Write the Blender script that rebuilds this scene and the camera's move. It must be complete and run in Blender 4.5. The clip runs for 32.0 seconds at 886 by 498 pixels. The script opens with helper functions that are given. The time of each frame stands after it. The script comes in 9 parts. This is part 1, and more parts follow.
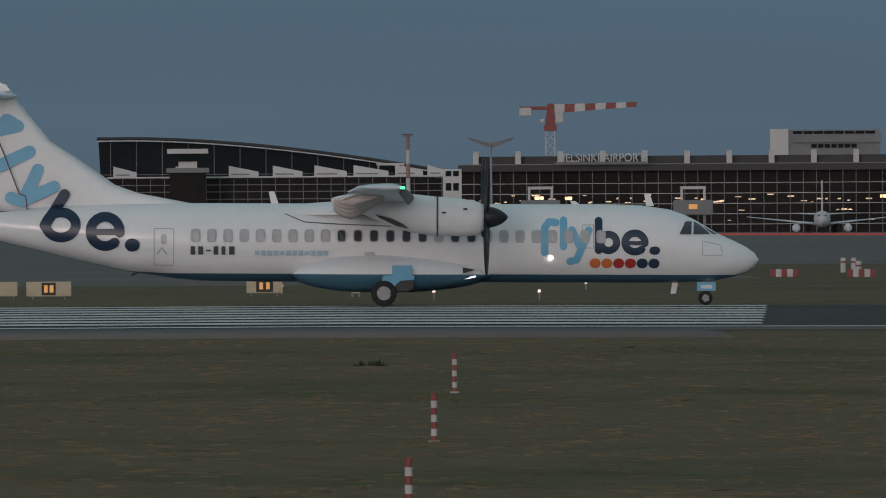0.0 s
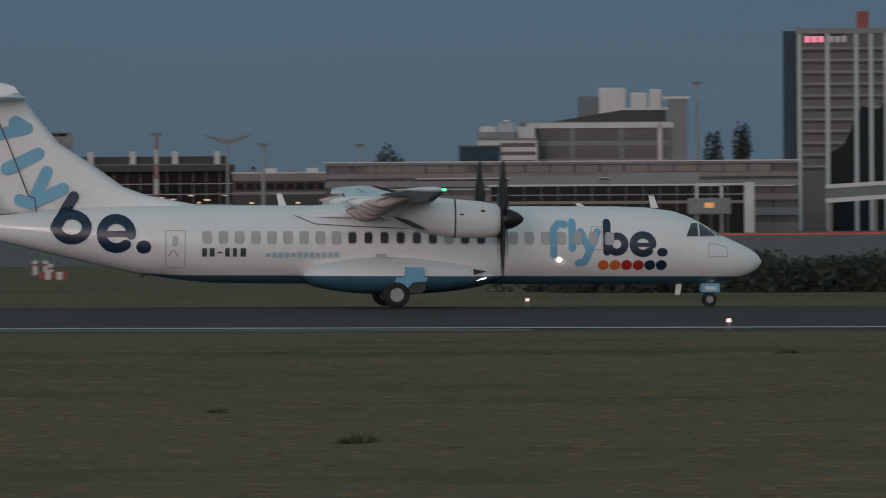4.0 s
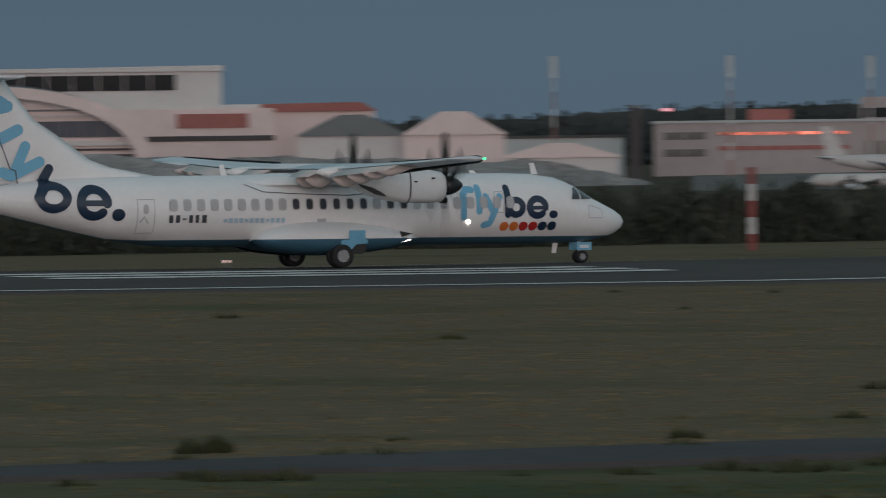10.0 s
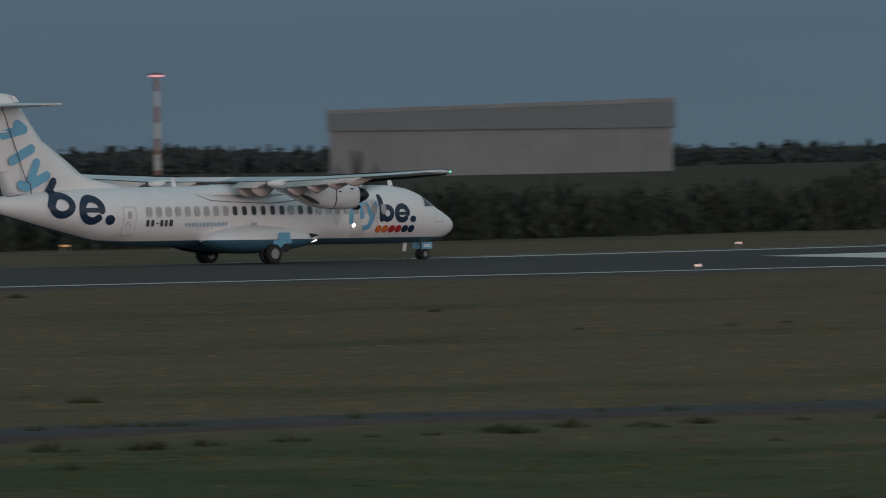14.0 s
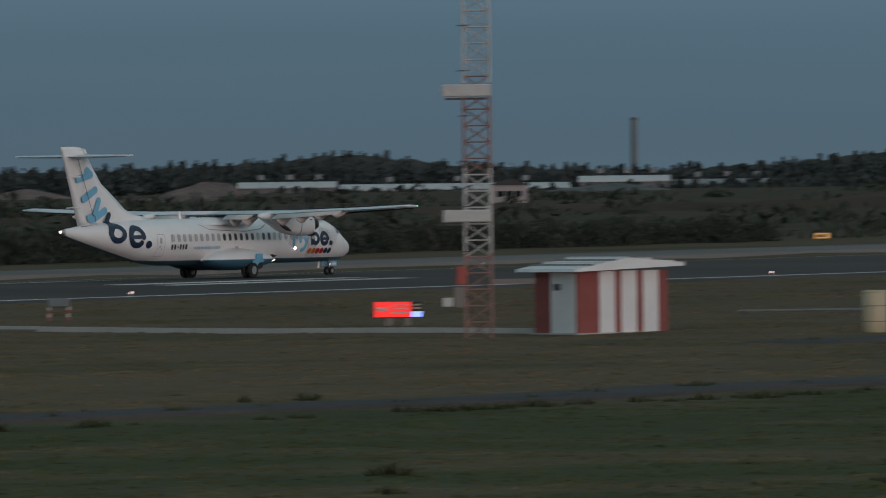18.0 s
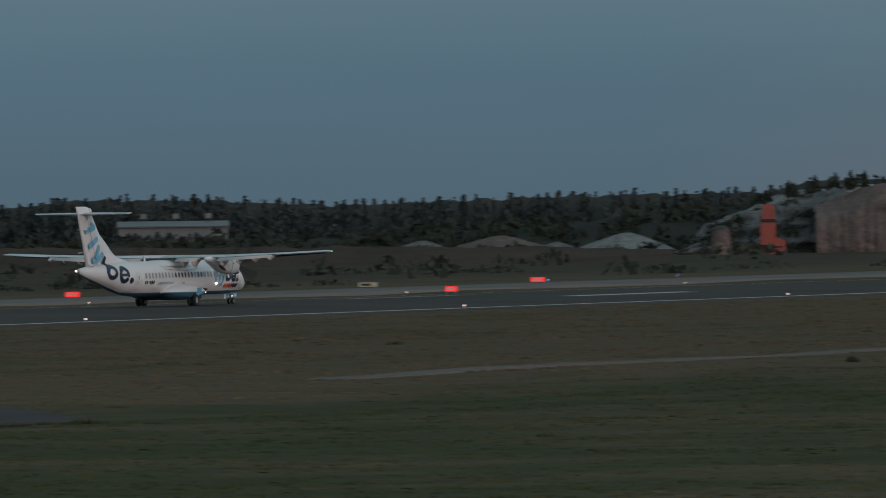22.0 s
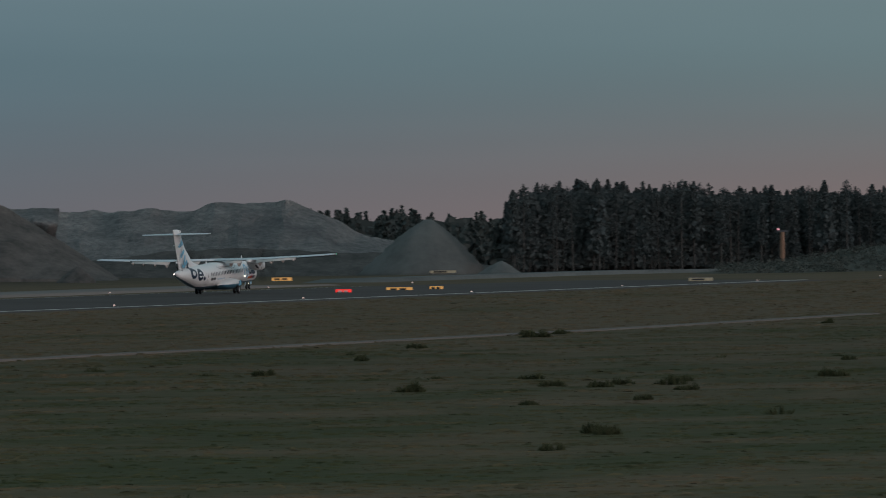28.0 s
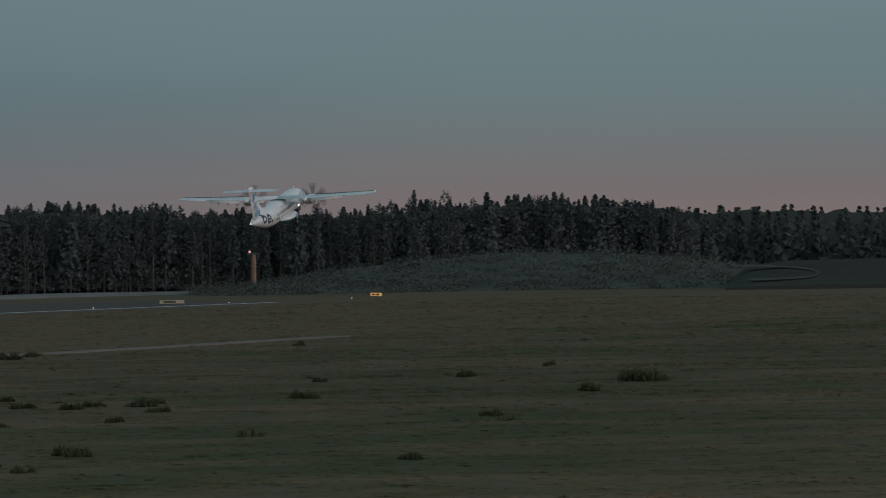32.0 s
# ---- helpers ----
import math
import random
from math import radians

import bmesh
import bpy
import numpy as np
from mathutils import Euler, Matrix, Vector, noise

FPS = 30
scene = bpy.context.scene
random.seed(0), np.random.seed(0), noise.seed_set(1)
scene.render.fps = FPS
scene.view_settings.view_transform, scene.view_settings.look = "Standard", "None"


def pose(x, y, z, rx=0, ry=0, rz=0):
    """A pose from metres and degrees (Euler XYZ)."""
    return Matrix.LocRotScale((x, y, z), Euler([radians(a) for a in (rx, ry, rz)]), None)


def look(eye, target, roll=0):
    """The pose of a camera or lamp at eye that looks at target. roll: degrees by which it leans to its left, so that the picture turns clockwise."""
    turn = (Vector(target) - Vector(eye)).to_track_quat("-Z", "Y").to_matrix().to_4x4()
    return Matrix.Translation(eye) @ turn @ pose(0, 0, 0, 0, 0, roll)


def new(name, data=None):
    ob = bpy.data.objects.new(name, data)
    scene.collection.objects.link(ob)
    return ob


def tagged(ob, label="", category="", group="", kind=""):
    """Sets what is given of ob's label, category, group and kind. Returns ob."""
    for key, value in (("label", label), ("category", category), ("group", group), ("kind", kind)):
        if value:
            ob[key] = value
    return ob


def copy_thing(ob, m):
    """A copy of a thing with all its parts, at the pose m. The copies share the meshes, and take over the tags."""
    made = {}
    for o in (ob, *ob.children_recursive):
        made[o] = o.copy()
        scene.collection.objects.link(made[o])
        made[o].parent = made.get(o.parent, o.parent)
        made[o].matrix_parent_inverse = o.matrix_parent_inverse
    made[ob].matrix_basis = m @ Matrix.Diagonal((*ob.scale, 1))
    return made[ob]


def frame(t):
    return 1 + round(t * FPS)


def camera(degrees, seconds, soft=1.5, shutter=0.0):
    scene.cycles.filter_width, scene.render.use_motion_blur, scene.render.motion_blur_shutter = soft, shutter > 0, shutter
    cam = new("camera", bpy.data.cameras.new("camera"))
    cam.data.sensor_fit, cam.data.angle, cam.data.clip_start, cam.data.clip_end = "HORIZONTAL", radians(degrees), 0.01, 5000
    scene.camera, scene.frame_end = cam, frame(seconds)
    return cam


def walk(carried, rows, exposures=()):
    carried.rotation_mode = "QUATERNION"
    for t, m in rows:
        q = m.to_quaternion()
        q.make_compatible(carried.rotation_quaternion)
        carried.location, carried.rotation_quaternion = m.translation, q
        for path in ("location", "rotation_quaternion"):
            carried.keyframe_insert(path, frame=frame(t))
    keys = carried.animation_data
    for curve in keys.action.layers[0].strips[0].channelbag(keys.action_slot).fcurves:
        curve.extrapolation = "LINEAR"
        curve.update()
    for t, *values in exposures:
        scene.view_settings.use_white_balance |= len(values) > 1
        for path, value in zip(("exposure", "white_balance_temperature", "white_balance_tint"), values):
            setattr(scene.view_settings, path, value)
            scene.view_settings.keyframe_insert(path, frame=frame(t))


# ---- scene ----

# ---- sky colours and exposure ----
SKY_ACROSS, SKY_ACROSS_LOW = (0.073, 0.122, 0.173), (0.081, 0.123, 0.165)
SKY_MID, SKY_MID_LOW = (0.080, 0.145, 0.196), (0.086, 0.138, 0.179)
SKY_ALONG, SKY_ALONG_LOW = (0.118, 0.170, 0.180), (0.218, 0.158, 0.154)
SKY_UP = (0.212, 0.300, 0.335)
GLOW, GLOW_DIR = (1.44, 1.23, 1.16), (-0.32, -0.947)
scene.view_settings.exposure = 0.0
# The camera stands on one spot beside the runway and pans after the aircraft.
# World: x along the runway, y across it away from the camera, z up; runway centre line at y = 324.9.
EYE_Z = 4.6
CENTRE_Y = 324.9
cam = camera(5.2247, 32.0, soft=1.0, shutter=0.38)
PAN = (  # seconds, heading to the right of +y, tilt up, lean (degrees)
    (0, 0.526, -0.482, 0.36), (0.5, 0.687, -0.406, 0.36), (1, 0.882, -0.39, 0.36), (1.5, 1.307, -0.386, 0.36),
    (2, 1.977, -0.395, 0.36), (2.5, 2.5, -0.416, 0.36), (3, 3.307, -0.447, 0.36), (3.5, 4.265, -0.471, 0.36),
    (4, 5.291, -0.495, 0.36), (4.5, 6.111, -0.517, 0.36), (5, 7.274, -0.529, 0.424), (5.5, 8.537, -0.556, 0.488),
    (6, 9.907, -0.582, 0.552), (6.5, 11.394, -0.595, 0.616), (7, 12.989, -0.607, 0.68),
    (7.5, 14.747, -0.639, 0.68), (8, 16.682, -0.677, 0.68), (8.5, 18.555, -0.704, 0.68), (9, 20.497, -0.731, 0.68),
    (9.5, 22.486, -0.75, 0.68), (10, 24.986, -0.768, 0.68), (10.5, 27.072, -0.766, 0.68),
    (11, 29.163, -0.786, 0.68), (11.5, 31.26, -0.794, 0.68), (12, 33.362, -0.809, 0.68),
    (12.5, 35.304, -0.769, 0.68), (13, 37.493, -0.742, 0.68), (13.5, 39.765, -0.697, 0.68),
    (14, 41.657, -0.656, 0.68), (14.5, 43.451, -0.567, 0.68), (15, 45.191, -0.477, 0.68),
    (15.5, 46.923, -0.437, 0.68), (16, 48.857, -0.457, 0.68), (16.5, 50.773, -0.489, 0.68),
    (17, 52.222, -0.5, 0.68), (17.5, 53.606, -0.476, 0.68), (18, 55.219, -0.352, 0.68),
    (18.5, 56.462, -0.263, 0.68), (19, 57.856, -0.246, 0.68), (19.5, 59.078, -0.258, 0.68),
    (20, 60.301, -0.242, 0.68), (20.5, 61.532, -0.178, 0.68), (21, 62.983, -0.136, 0.68),
    (21.5, 64.034, -0.039, 0.68), (22, 65.041, 0.006, 0.68), (22.5, 65.974, -0.001, 0.68),
    (23, 66.923, 0.004, 0.68), (23.5, 67.739, 0.043, 0.68), (24, 68.514, 0.123, 0.68), (24.5, 69.159, 0.216, 0.68),
    (25, 69.774, 0.193, 0.68), (25.5, 70.365, 0.128, 0.68), (26, 71.111, 0.086, 0.68), (26.5, 71.873, 0.108, 0.68),
    (27, 72.428, 0.113, 0.68), (27.5, 72.909, 0.126, 0.68), (28, 73.366, 0.138, 0.68), (28.5, 73.843, 0.144, 0.68),
    (29, 74.24, 0.139, 0.68), (29.5, 74.66, 0.124, 0.68), (30, 74.94, 0.11, 0.68), (30.5, 75.32, 0.109, 0.68),
    (31, 75.75, 0.114, 0.68), (31.5, 76.173, 0.191, 0.68), (32, 76.485, 0.234, 0.68),
)
walk(cam, [(t, pose(0, 0, EYE_Z, 90 + tilt, lean, -head)) for t, head, tilt, lean in PAN])
ROLL_OUT = (  # seconds, metres of the main wheels along the runway
    (0, 0.97), (1, 4.75), (2, 10.46), (3, 18.21), (4, 28.29), (5, 41.06), (6, 56.55), (7, 74.76), (8, 95.8),
    (9, 119.68), (10, 146.18), (11, 175.22), (12, 206.81), (13, 240.79), (14, 276.93), (15, 315.34), (16, 356.13),
    (17, 399.45), (18, 445.41), (19, 493.59), (20, 543.64), (21, 595.54), (22, 649.13), (23, 704.35), (24, 761.12),
    (25, 819.22), (26, 878.67), (27, 939.64), (28, 1002.07), (29, 1065.34), (30, 1129.11), (31, 1193.68),
    (32, 1258.61),
)

# ---- world: dusk, the sun just gone down behind the camera ----
world = bpy.data.worlds.new("dusk")
scene.world = world
world.use_nodes = True
wn, wl = world.node_tree.nodes, world.node_tree.links
wn.clear()


def wmath(op, a, b=None, clamp=False):
    n = wn.new("ShaderNodeMath")
    n.operation, n.use_clamp = op, clamp
    for i, v in enumerate((a, b)):
        if v is None:
            continue
        if isinstance(v, (int, float)):
            n.inputs[i].default_value = v
        else:
            wl.new(v, n.inputs[i])
    return n.outputs[0]


def wmix(fac, a, b):
    n = wn.new("ShaderNodeMix")
    n.data_type = "RGBA"
    wl.new(fac, n.inputs[0])
    for i, v in ((6, a), (7, b)):
        if isinstance(v, tuple):
            n.inputs[i].default_value = (*v, 1)
        else:
            wl.new(v, n.inputs[i])
    return n.outputs[2]


wcoord = wn.new("ShaderNodeTexCoord")
wsep = wn.new("ShaderNodeSeparateXYZ")
wl.new(wcoord.outputs["Generated"], wsep.inputs[0])
sx, sy, sz = wsep.outputs
# elevation gradient, a little different down the runway (+x) from across it (+y)
low = wn.new("ShaderNodeMapRange")
low.inputs[1].default_value, low.inputs[2].default_value = 0.001, 0.024
wl.new(sz, low.inputs[0])
low.interpolation_type = "SMOOTHSTEP"
high = wn.new("ShaderNodeMapRange")
high.inputs[1].default_value, high.inputs[2].default_value = 0.01, 0.06
high.interpolation_type = "SMOOTHSTEP"
wl.new(sz, high.inputs[0])
east = wn.new("ShaderNodeMapRange")
east.inputs[1].default_value, east.inputs[2].default_value = 0.915, 0.972
wl.new(sx, east.inputs[0])
haze = wn.new("ShaderNodeTexNoise")
haze.inputs["Scale"].default_value, haze.inputs["Detail"].default_value = 5.0, 3.0
squash = wn.new("ShaderNodeMapping")
squash.inputs["Scale"].default_value = (1, 1, 14)
wl.new(wcoord.outputs["Generated"], squash.inputs[0])
wl.new(squash.outputs[0], haze.inputs["Vector"])
across = wmix(low.outputs[0], SKY_ACROSS_LOW, SKY_ACROSS)
along = wmix(low.outputs[0], SKY_ALONG_LOW, SKY_ALONG)
middle = wn.new("ShaderNodeMapRange")
middle.inputs[1].default_value, middle.inputs[2].default_value = 0.60, 0.93
wl.new(sx, middle.inputs[0])
mid_sky = wmix(low.outputs[0], SKY_MID_LOW, SKY_MID)
band = wmix(east.outputs[0], wmix(middle.outputs[0], across, mid_sky), along)
dome = wmix(high.outputs[0], band, SKY_UP)
veil = wmath("MULTIPLY_ADD", haze.outputs[0], 0.30)
veil.node.inputs[2].default_value = 0.85
# the afterglow behind the camera
dot = wmath("ADD", wmath("MULTIPLY", sx, GLOW_DIR[0]), wmath("MULTIPLY", sy, GLOW_DIR[1]))
near_sun = wmath("POWER", wmath("MAXIMUM", dot, 0.0), 1.6)
flat = wmath("POWER", wmath("SUBTRACT", 1.0, wmath("ABSOLUTE", sz), True), 3.0)
glow = wmath("MULTIPLY", near_sun, flat)
glow_c = wmix(glow, (0, 0, 0), GLOW)
total = wn.new("ShaderNodeMix")
total.data_type, total.blend_type = "RGBA", "ADD"
total.inputs[0].default_value = 1.0
wl.new(dome, total.inputs[6]), wl.new(glow_c, total.inputs[7])
scaled = wn.new("ShaderNodeBackground")
wl.new(total.outputs[2], scaled.inputs[0])
wl.new(veil, scaled.inputs[1])
wout = wn.new("ShaderNodeOutputWorld")
wl.new(scaled.outputs[0], wout.inputs[0])

sun = new("sun", bpy.data.lights.new("sun", "SUN"))
sun.data.energy, sun.data.angle, sun.data.color = 0.45, radians(14), (1.0, 0.76, 0.72)
sun.matrix_world = look((-80, -240, 28), (0, 0, 0))

# ---- materials ----
def mat(name, base, rough=0.6, metal=0.0, vary=0.18, scale=3.0, bump=0.0, second=None, glow=0.0, coat=0.0, per=None, fine=9.0, spec=0.5, hard=0.0):
    """A node material: base colour varied by coarse and fine noise in object space, optional relief, glow for lamps."""
    m = bpy.data.materials.new(name)
    m.use_nodes = True
    n, l = m.node_tree.nodes, m.node_tree.links
    b = n["Principled BSDF"]
    b.inputs["Roughness"].default_value, b.inputs["Metallic"].default_value = rough, metal
    b.inputs["Specular IOR Level"].default_value = spec
    b.inputs["Coat Weight"].default_value = coat
    if glow:
        b.inputs["Base Color"].default_value = (*base, 1)
        b.inputs["Emission Color"].default_value = (*base, 1)
        b.inputs["Emission Strength"].default_value = glow
        return m
    coord = n.new("ShaderNodeTexCoord")
    big, small = n.new("ShaderNodeTexNoise"), n.new("ShaderNodeTexNoise")
    for tex, s in ((big, scale), (small, scale * fine)):
        tex.inputs["Scale"].default_value, tex.inputs["Detail"].default_value = s, 9.0 if hard else 4.0
        tex.inputs["Roughness"].default_value = 0.62 if hard else 0.5
        l.new(coord.outputs["Object"], tex.inputs["Vector"])
    add = n.new("ShaderNodeMath")
    add.operation = "ADD"
    half = n.new("ShaderNodeMath")
    half.operation, half.inputs[1].default_value = "MULTIPLY", 0.6
    l.new(small.outputs[0], half.inputs[0])
    l.new(big.outputs[0], add.inputs[0]), l.new(half.outputs[0], add.inputs[1])
    ramp = n.new("ShaderNodeMapRange")
    ramp.inputs[1].default_value, ramp.inputs[2].default_value = 0.45, 1.15
    l.new(add.outputs[0], ramp.inputs[0])
    fac = ramp.outputs[0]
    if per:
        info = n.new("ShaderNodeObjectInfo" if per == "object" else "ShaderNodeNewGeometry")
        rnd = info.outputs["Random" if per == "object" else "Random Per Island"]
        mixr = n.new("ShaderNodeMath")
        mixr.operation = "MULTIPLY_ADD"
        mixr.inputs[1].default_value, mixr.use_clamp = 0.6, True
        sub = n.new("ShaderNodeMath")
        sub.operation, sub.inputs[1].default_value = "MULTIPLY", 0.4
        l.new(fac, sub.inputs[0]), l.new(rnd, mixr.inputs[0]), l.new(sub.outputs[0], mixr.inputs[2])
        fac = mixr.outputs[0]
    if hard:
        crisp = n.new("ShaderNodeMapRange")
        crisp.inputs[1].default_value, crisp.inputs[2].default_value = 0.5 - 0.5 * (1 - hard), 0.5 + 0.5 * (1 - hard)
        l.new(fac, crisp.inputs[0])
        fac = crisp.outputs[0]
    mix = n.new("ShaderNodeMix")
    mix.data_type = "RGBA"
    other = second or tuple(c * (1 - vary) for c in base)
    first = base if second else tuple(min(1, c * (1 + vary * 0.6)) for c in base)
    mix.inputs[6].default_value, mix.inputs[7].default_value = (*first, 1), (*other, 1)
    l.new(fac, mix.inputs[0]), l.new(mix.outputs[2], b.inputs["Base Color"])
    if bump:
        bp = n.new("ShaderNodeBump")
        bp.inputs["Strength"].default_value, bp.inputs["Distance"].default_value = 0.6, bump
        l.new(add.outputs[0], bp.inputs["Height"]), l.new(bp.outputs[0], b.inputs["Normal"])
    return m


def turf(name="turf", tufts=False):
    """Airfield turf: dry brown and olive further out, greener near the track, in patches, streaks and fine mottling."""
    m = bpy.data.materials.new(name)
    m.use_nodes = True
    n, l = m.node_tree.nodes, m.node_tree.links
    b = n["Principled BSDF"]
    b.inputs["Roughness"].default_value, b.inputs["Specular IOR Level"].default_value = 0.95, 0.04
    coord = n.new("ShaderNodeTexCoord")
    sep = n.new("ShaderNodeSeparateXYZ")
    l.new(coord.outputs["Object"], sep.inputs[0])

    def noise_at(scale, detail, offset, along=1.0):
        mp = n.new("ShaderNodeMapping")
        mp.inputs["Scale"].default_value = (along, 1, 1)
        mp.inputs["Location"].default_value = (offset, offset * 0.7, 0)
        l.new(coord.outputs["Object"], mp.inputs[0])
        t = n.new("ShaderNodeTexNoise")
        t.inputs["Scale"].default_value, t.inputs["Detail"].default_value = scale, detail
        t.inputs["Roughness"].default_value = 0.62
        l.new(mp.outputs[0], t.inputs["Vector"])
        return t.outputs[0]

    def span(v, a, b_, c, d):
        r = n.new("ShaderNodeMapRange")
        for k, q in enumerate((a, b_, c, d)):
            r.inputs[k + 1].default_value = q
        l.new(v, r.inputs[0])
        return r.outputs[0]

    def calc(op, a, c):
        k = n.new("ShaderNodeMath")
        k.operation = op
        for i, v in enumerate((a, c)):
            if isinstance(v, float):
                k.inputs[i].default_value = v
            else:
                l.new(v, k.inputs[i])
        return k.outputs[0]

    def blend(fac, a, c, mode="MIX"):
        k = n.new("ShaderNodeMix")
        k.data_type, k.blend_type = "RGBA", mode
        l.new(fac, k.inputs[0])
        for i, v in ((6, a), (7, c)):
            if isinstance(v, tuple):
                k.inputs[i].default_value = (*v, 1)
            else:
                l.new(v, k.inputs[i])
        return k.outputs[2]
    fields, patches, clumps, grain = noise_at(0.030, 3, 0, 0.6), noise_at(0.11, 4, 40, 0.8), noise_at(0.35, 5, 90), noise_at(1.5, 4, 10)
    verge = span(sep.outputs[0], 0.0, 600.0, 128.0, 187.0)
    near = calc("MINIMUM", span(calc("SUBTRACT", verge, sep.outputs[1]), -5.0, 6.0, 0.0, 0.86), span(sep.outputs[1], 45.0, 95.0, 0.15, 0.86))
    near = calc("MULTIPLY", near, span(sep.outputs[0], 10.0, 60.0, 0.25, 1.0))
    near = calc("MULTIPLY", near, span(sep.outputs[0], 330.0, 460.0, 1.0, 0.62))
    green = calc("ADD", near, span(fields, 0.36, 0.64, -0.40, 0.36))
    green = span(calc("ADD", green, span(patches, 0.36, 0.64, -0.42, 0.42)), 0.0, 1.0, 0.0, 1.0)
    dry = blend(span(sep.outputs[0], 0.0, 480.0, 0.0, 1.0), (0.148, 0.114, 0.071), (0.110, 0.083, 0.055))
    lush = blend(span(sep.outputs[0], 0.0, 480.0, 0.0, 1.0), (0.066, 0.076, 0.037), (0.054, 0.056, 0.029))
    tone = blend(green, dry, lush)
    wild = calc("MINIMUM", span(sep.outputs[1], 402.0, 440.0, 0.0, 0.85), span(sep.outputs[0], 230.0, 420.0, 0.0, 1.0))
    tone = blend(wild, tone, blend(span(patches, 0.35, 0.65, 0.0, 1.0), (0.076, 0.061, 0.045), (0.046, 0.044, 0.033)))
    tone = blend(span(clumps, 0.52, 0.72, 0.0, 0.5), tone, (0.070, 0.056, 0.034))
    value = calc("MULTIPLY", span(clumps, 0.35, 0.65, 0.90, 1.12), span(grain, 0.36, 0.64, 0.90, 1.12))
    if tufts:
        geo = n.new("ShaderNodeNewGeometry")
        value = calc("MULTIPLY", value, span(geo.outputs["Random Per Island"], 0.0, 1.0, 0.93, 1.09))
    comb = n.new("ShaderNodeCombineXYZ")
    for k in range(3):
        l.new(value, comb.inputs[k])
    one = n.new("ShaderNodeValue")
    one.outputs[0].default_value = 1.0
    l.new(blend(one.outputs[0], tone, comb.outputs[0], "MULTIPLY"), b.inputs["Base Color"])
    if tufts:
        return m
    bp = n.new("ShaderNodeBump")
    bp.inputs["Strength"].default_value, bp.inputs["Distance"].default_value = 0.5, 0.06
    l.new(grain, bp.inputs["Height"]), l.new(bp.outputs[0], b.inputs["Normal"])
    return m


def stone(name, light, dark, contrast=1.0):
    """Blasted rock: upright cracks and stains, level beds, broken grain."""
    m = bpy.data.materials.new(name)
    m.use_nodes = True
    n, l = m.node_tree.nodes, m.node_tree.links
    b = n["Principled BSDF"]
    b.inputs["Roughness"].default_value, b.inputs["Specular IOR Level"].default_value = 0.95, 0.05
    coord = n.new("ShaderNodeTexCoord")
    total = None
    for size, stretch, detail, lo, hi in ((0.09, (1, 1, 1), 4, 0.62, 1.10), (0.16, (1, 1, 0.35), 5, 0.74, 1.15), (0.10, (0.3, 0.3, 3.2), 4, 0.72, 1.15), (0.9, (1, 1, 1.6), 6, 0.66, 1.25)):
        mp = n.new("ShaderNodeMapping")
        mp.inputs["Scale"].default_value = stretch
        l.new(coord.outputs["Object"], mp.inputs[0])
        t = n.new("ShaderNodeTexNoise")
        t.inputs["Scale"].default_value, t.inputs["Detail"].default_value, t.inputs["Roughness"].default_value = size, detail, 0.62
        l.new(mp.outputs[0], t.inputs["Vector"])
        r = n.new("ShaderNodeMapRange")
        for k, q in enumerate((0.36, 0.64, 1 - (1 - lo) * contrast, 1 + (hi - 1) * contrast)):
            r.inputs[k + 1].default_value = q
        l.new(t.outputs[0], r.inputs[0])
        if total is None:
            total = r.outputs[0]
        else:
            k = n.new("ShaderNodeMath")
            k.operation = "MULTIPLY"
            l.new(total, k.inputs[0]), l.new(r.outputs[0], k.inputs[1])
            total = k.outputs[0]
    fit = n.new("ShaderNodeMapRange")
    fit.inputs[1].default_value, fit.inputs[2].default_value = 0.30, 1.25
    l.new(total, fit.inputs[0])
    mix = n.new("ShaderNodeMix")
    mix.data_type = "RGBA"
    mix.inputs[6].default_value, mix.inputs[7].default_value = (*dark, 1), (*light, 1)
    l.new(fit.outputs[0], mix.inputs[0]), l.new(mix.outputs[2], b.inputs["Base Color"])
    bp = n.new("ShaderNodeBump")
    bp.inputs["Strength"].default_value, bp.inputs["Distance"].default_value = 0.7, 0.7
    l.new(total, bp.inputs["Height"]), l.new(bp.outputs[0], b.inputs["Normal"])
    return m


M = {}
M["white_paint"] = mat("white_paint", (0.755, 0.75, 0.75), 0.32, vary=0.07, scale=0.5, coat=0.3)
M["belly_blue"] = mat("belly_blue", (0.050, 0.140, 0.205), 0.4, vary=0.2, scale=0.7)
M["sky_blue"] = mat("sky_blue", (0.16, 0.42, 0.60), 0.4, vary=0.1, scale=2)
M["door_blue"] = mat("door_blue", (0.14, 0.40, 0.58), 0.5, vary=0.15, scale=2)
M["pale_blue"] = mat("pale_blue", (0.36, 0.50, 0.60), 0.4, vary=0.1, scale=2)
M["navy"] = mat("navy", (0.010, 0.028, 0.060), 0.35, vary=0.1, scale=2)
M["orange"] = mat("orange", (0.62, 0.16, 0.035), 0.4, vary=0.1)
M["red"] = mat("red", (0.42, 0.025, 0.022), 0.4, vary=0.15)
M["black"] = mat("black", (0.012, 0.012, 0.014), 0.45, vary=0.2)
M["rubber"] = mat("rubber", (0.018, 0.018, 0.02), 0.85, vary=0.25, scale=8)
M["steel"] = mat("steel", (0.42, 0.43, 0.45), 0.35, metal=0.8, vary=0.2, scale=4)
M["dark_metal"] = mat("dark_metal", (0.10, 0.10, 0.11), 0.5, metal=0.5, vary=0.25)
M["wing_grey"] = mat("wing_grey", (0.62, 0.66, 0.70), 0.38, vary=0.09, scale=0.6)
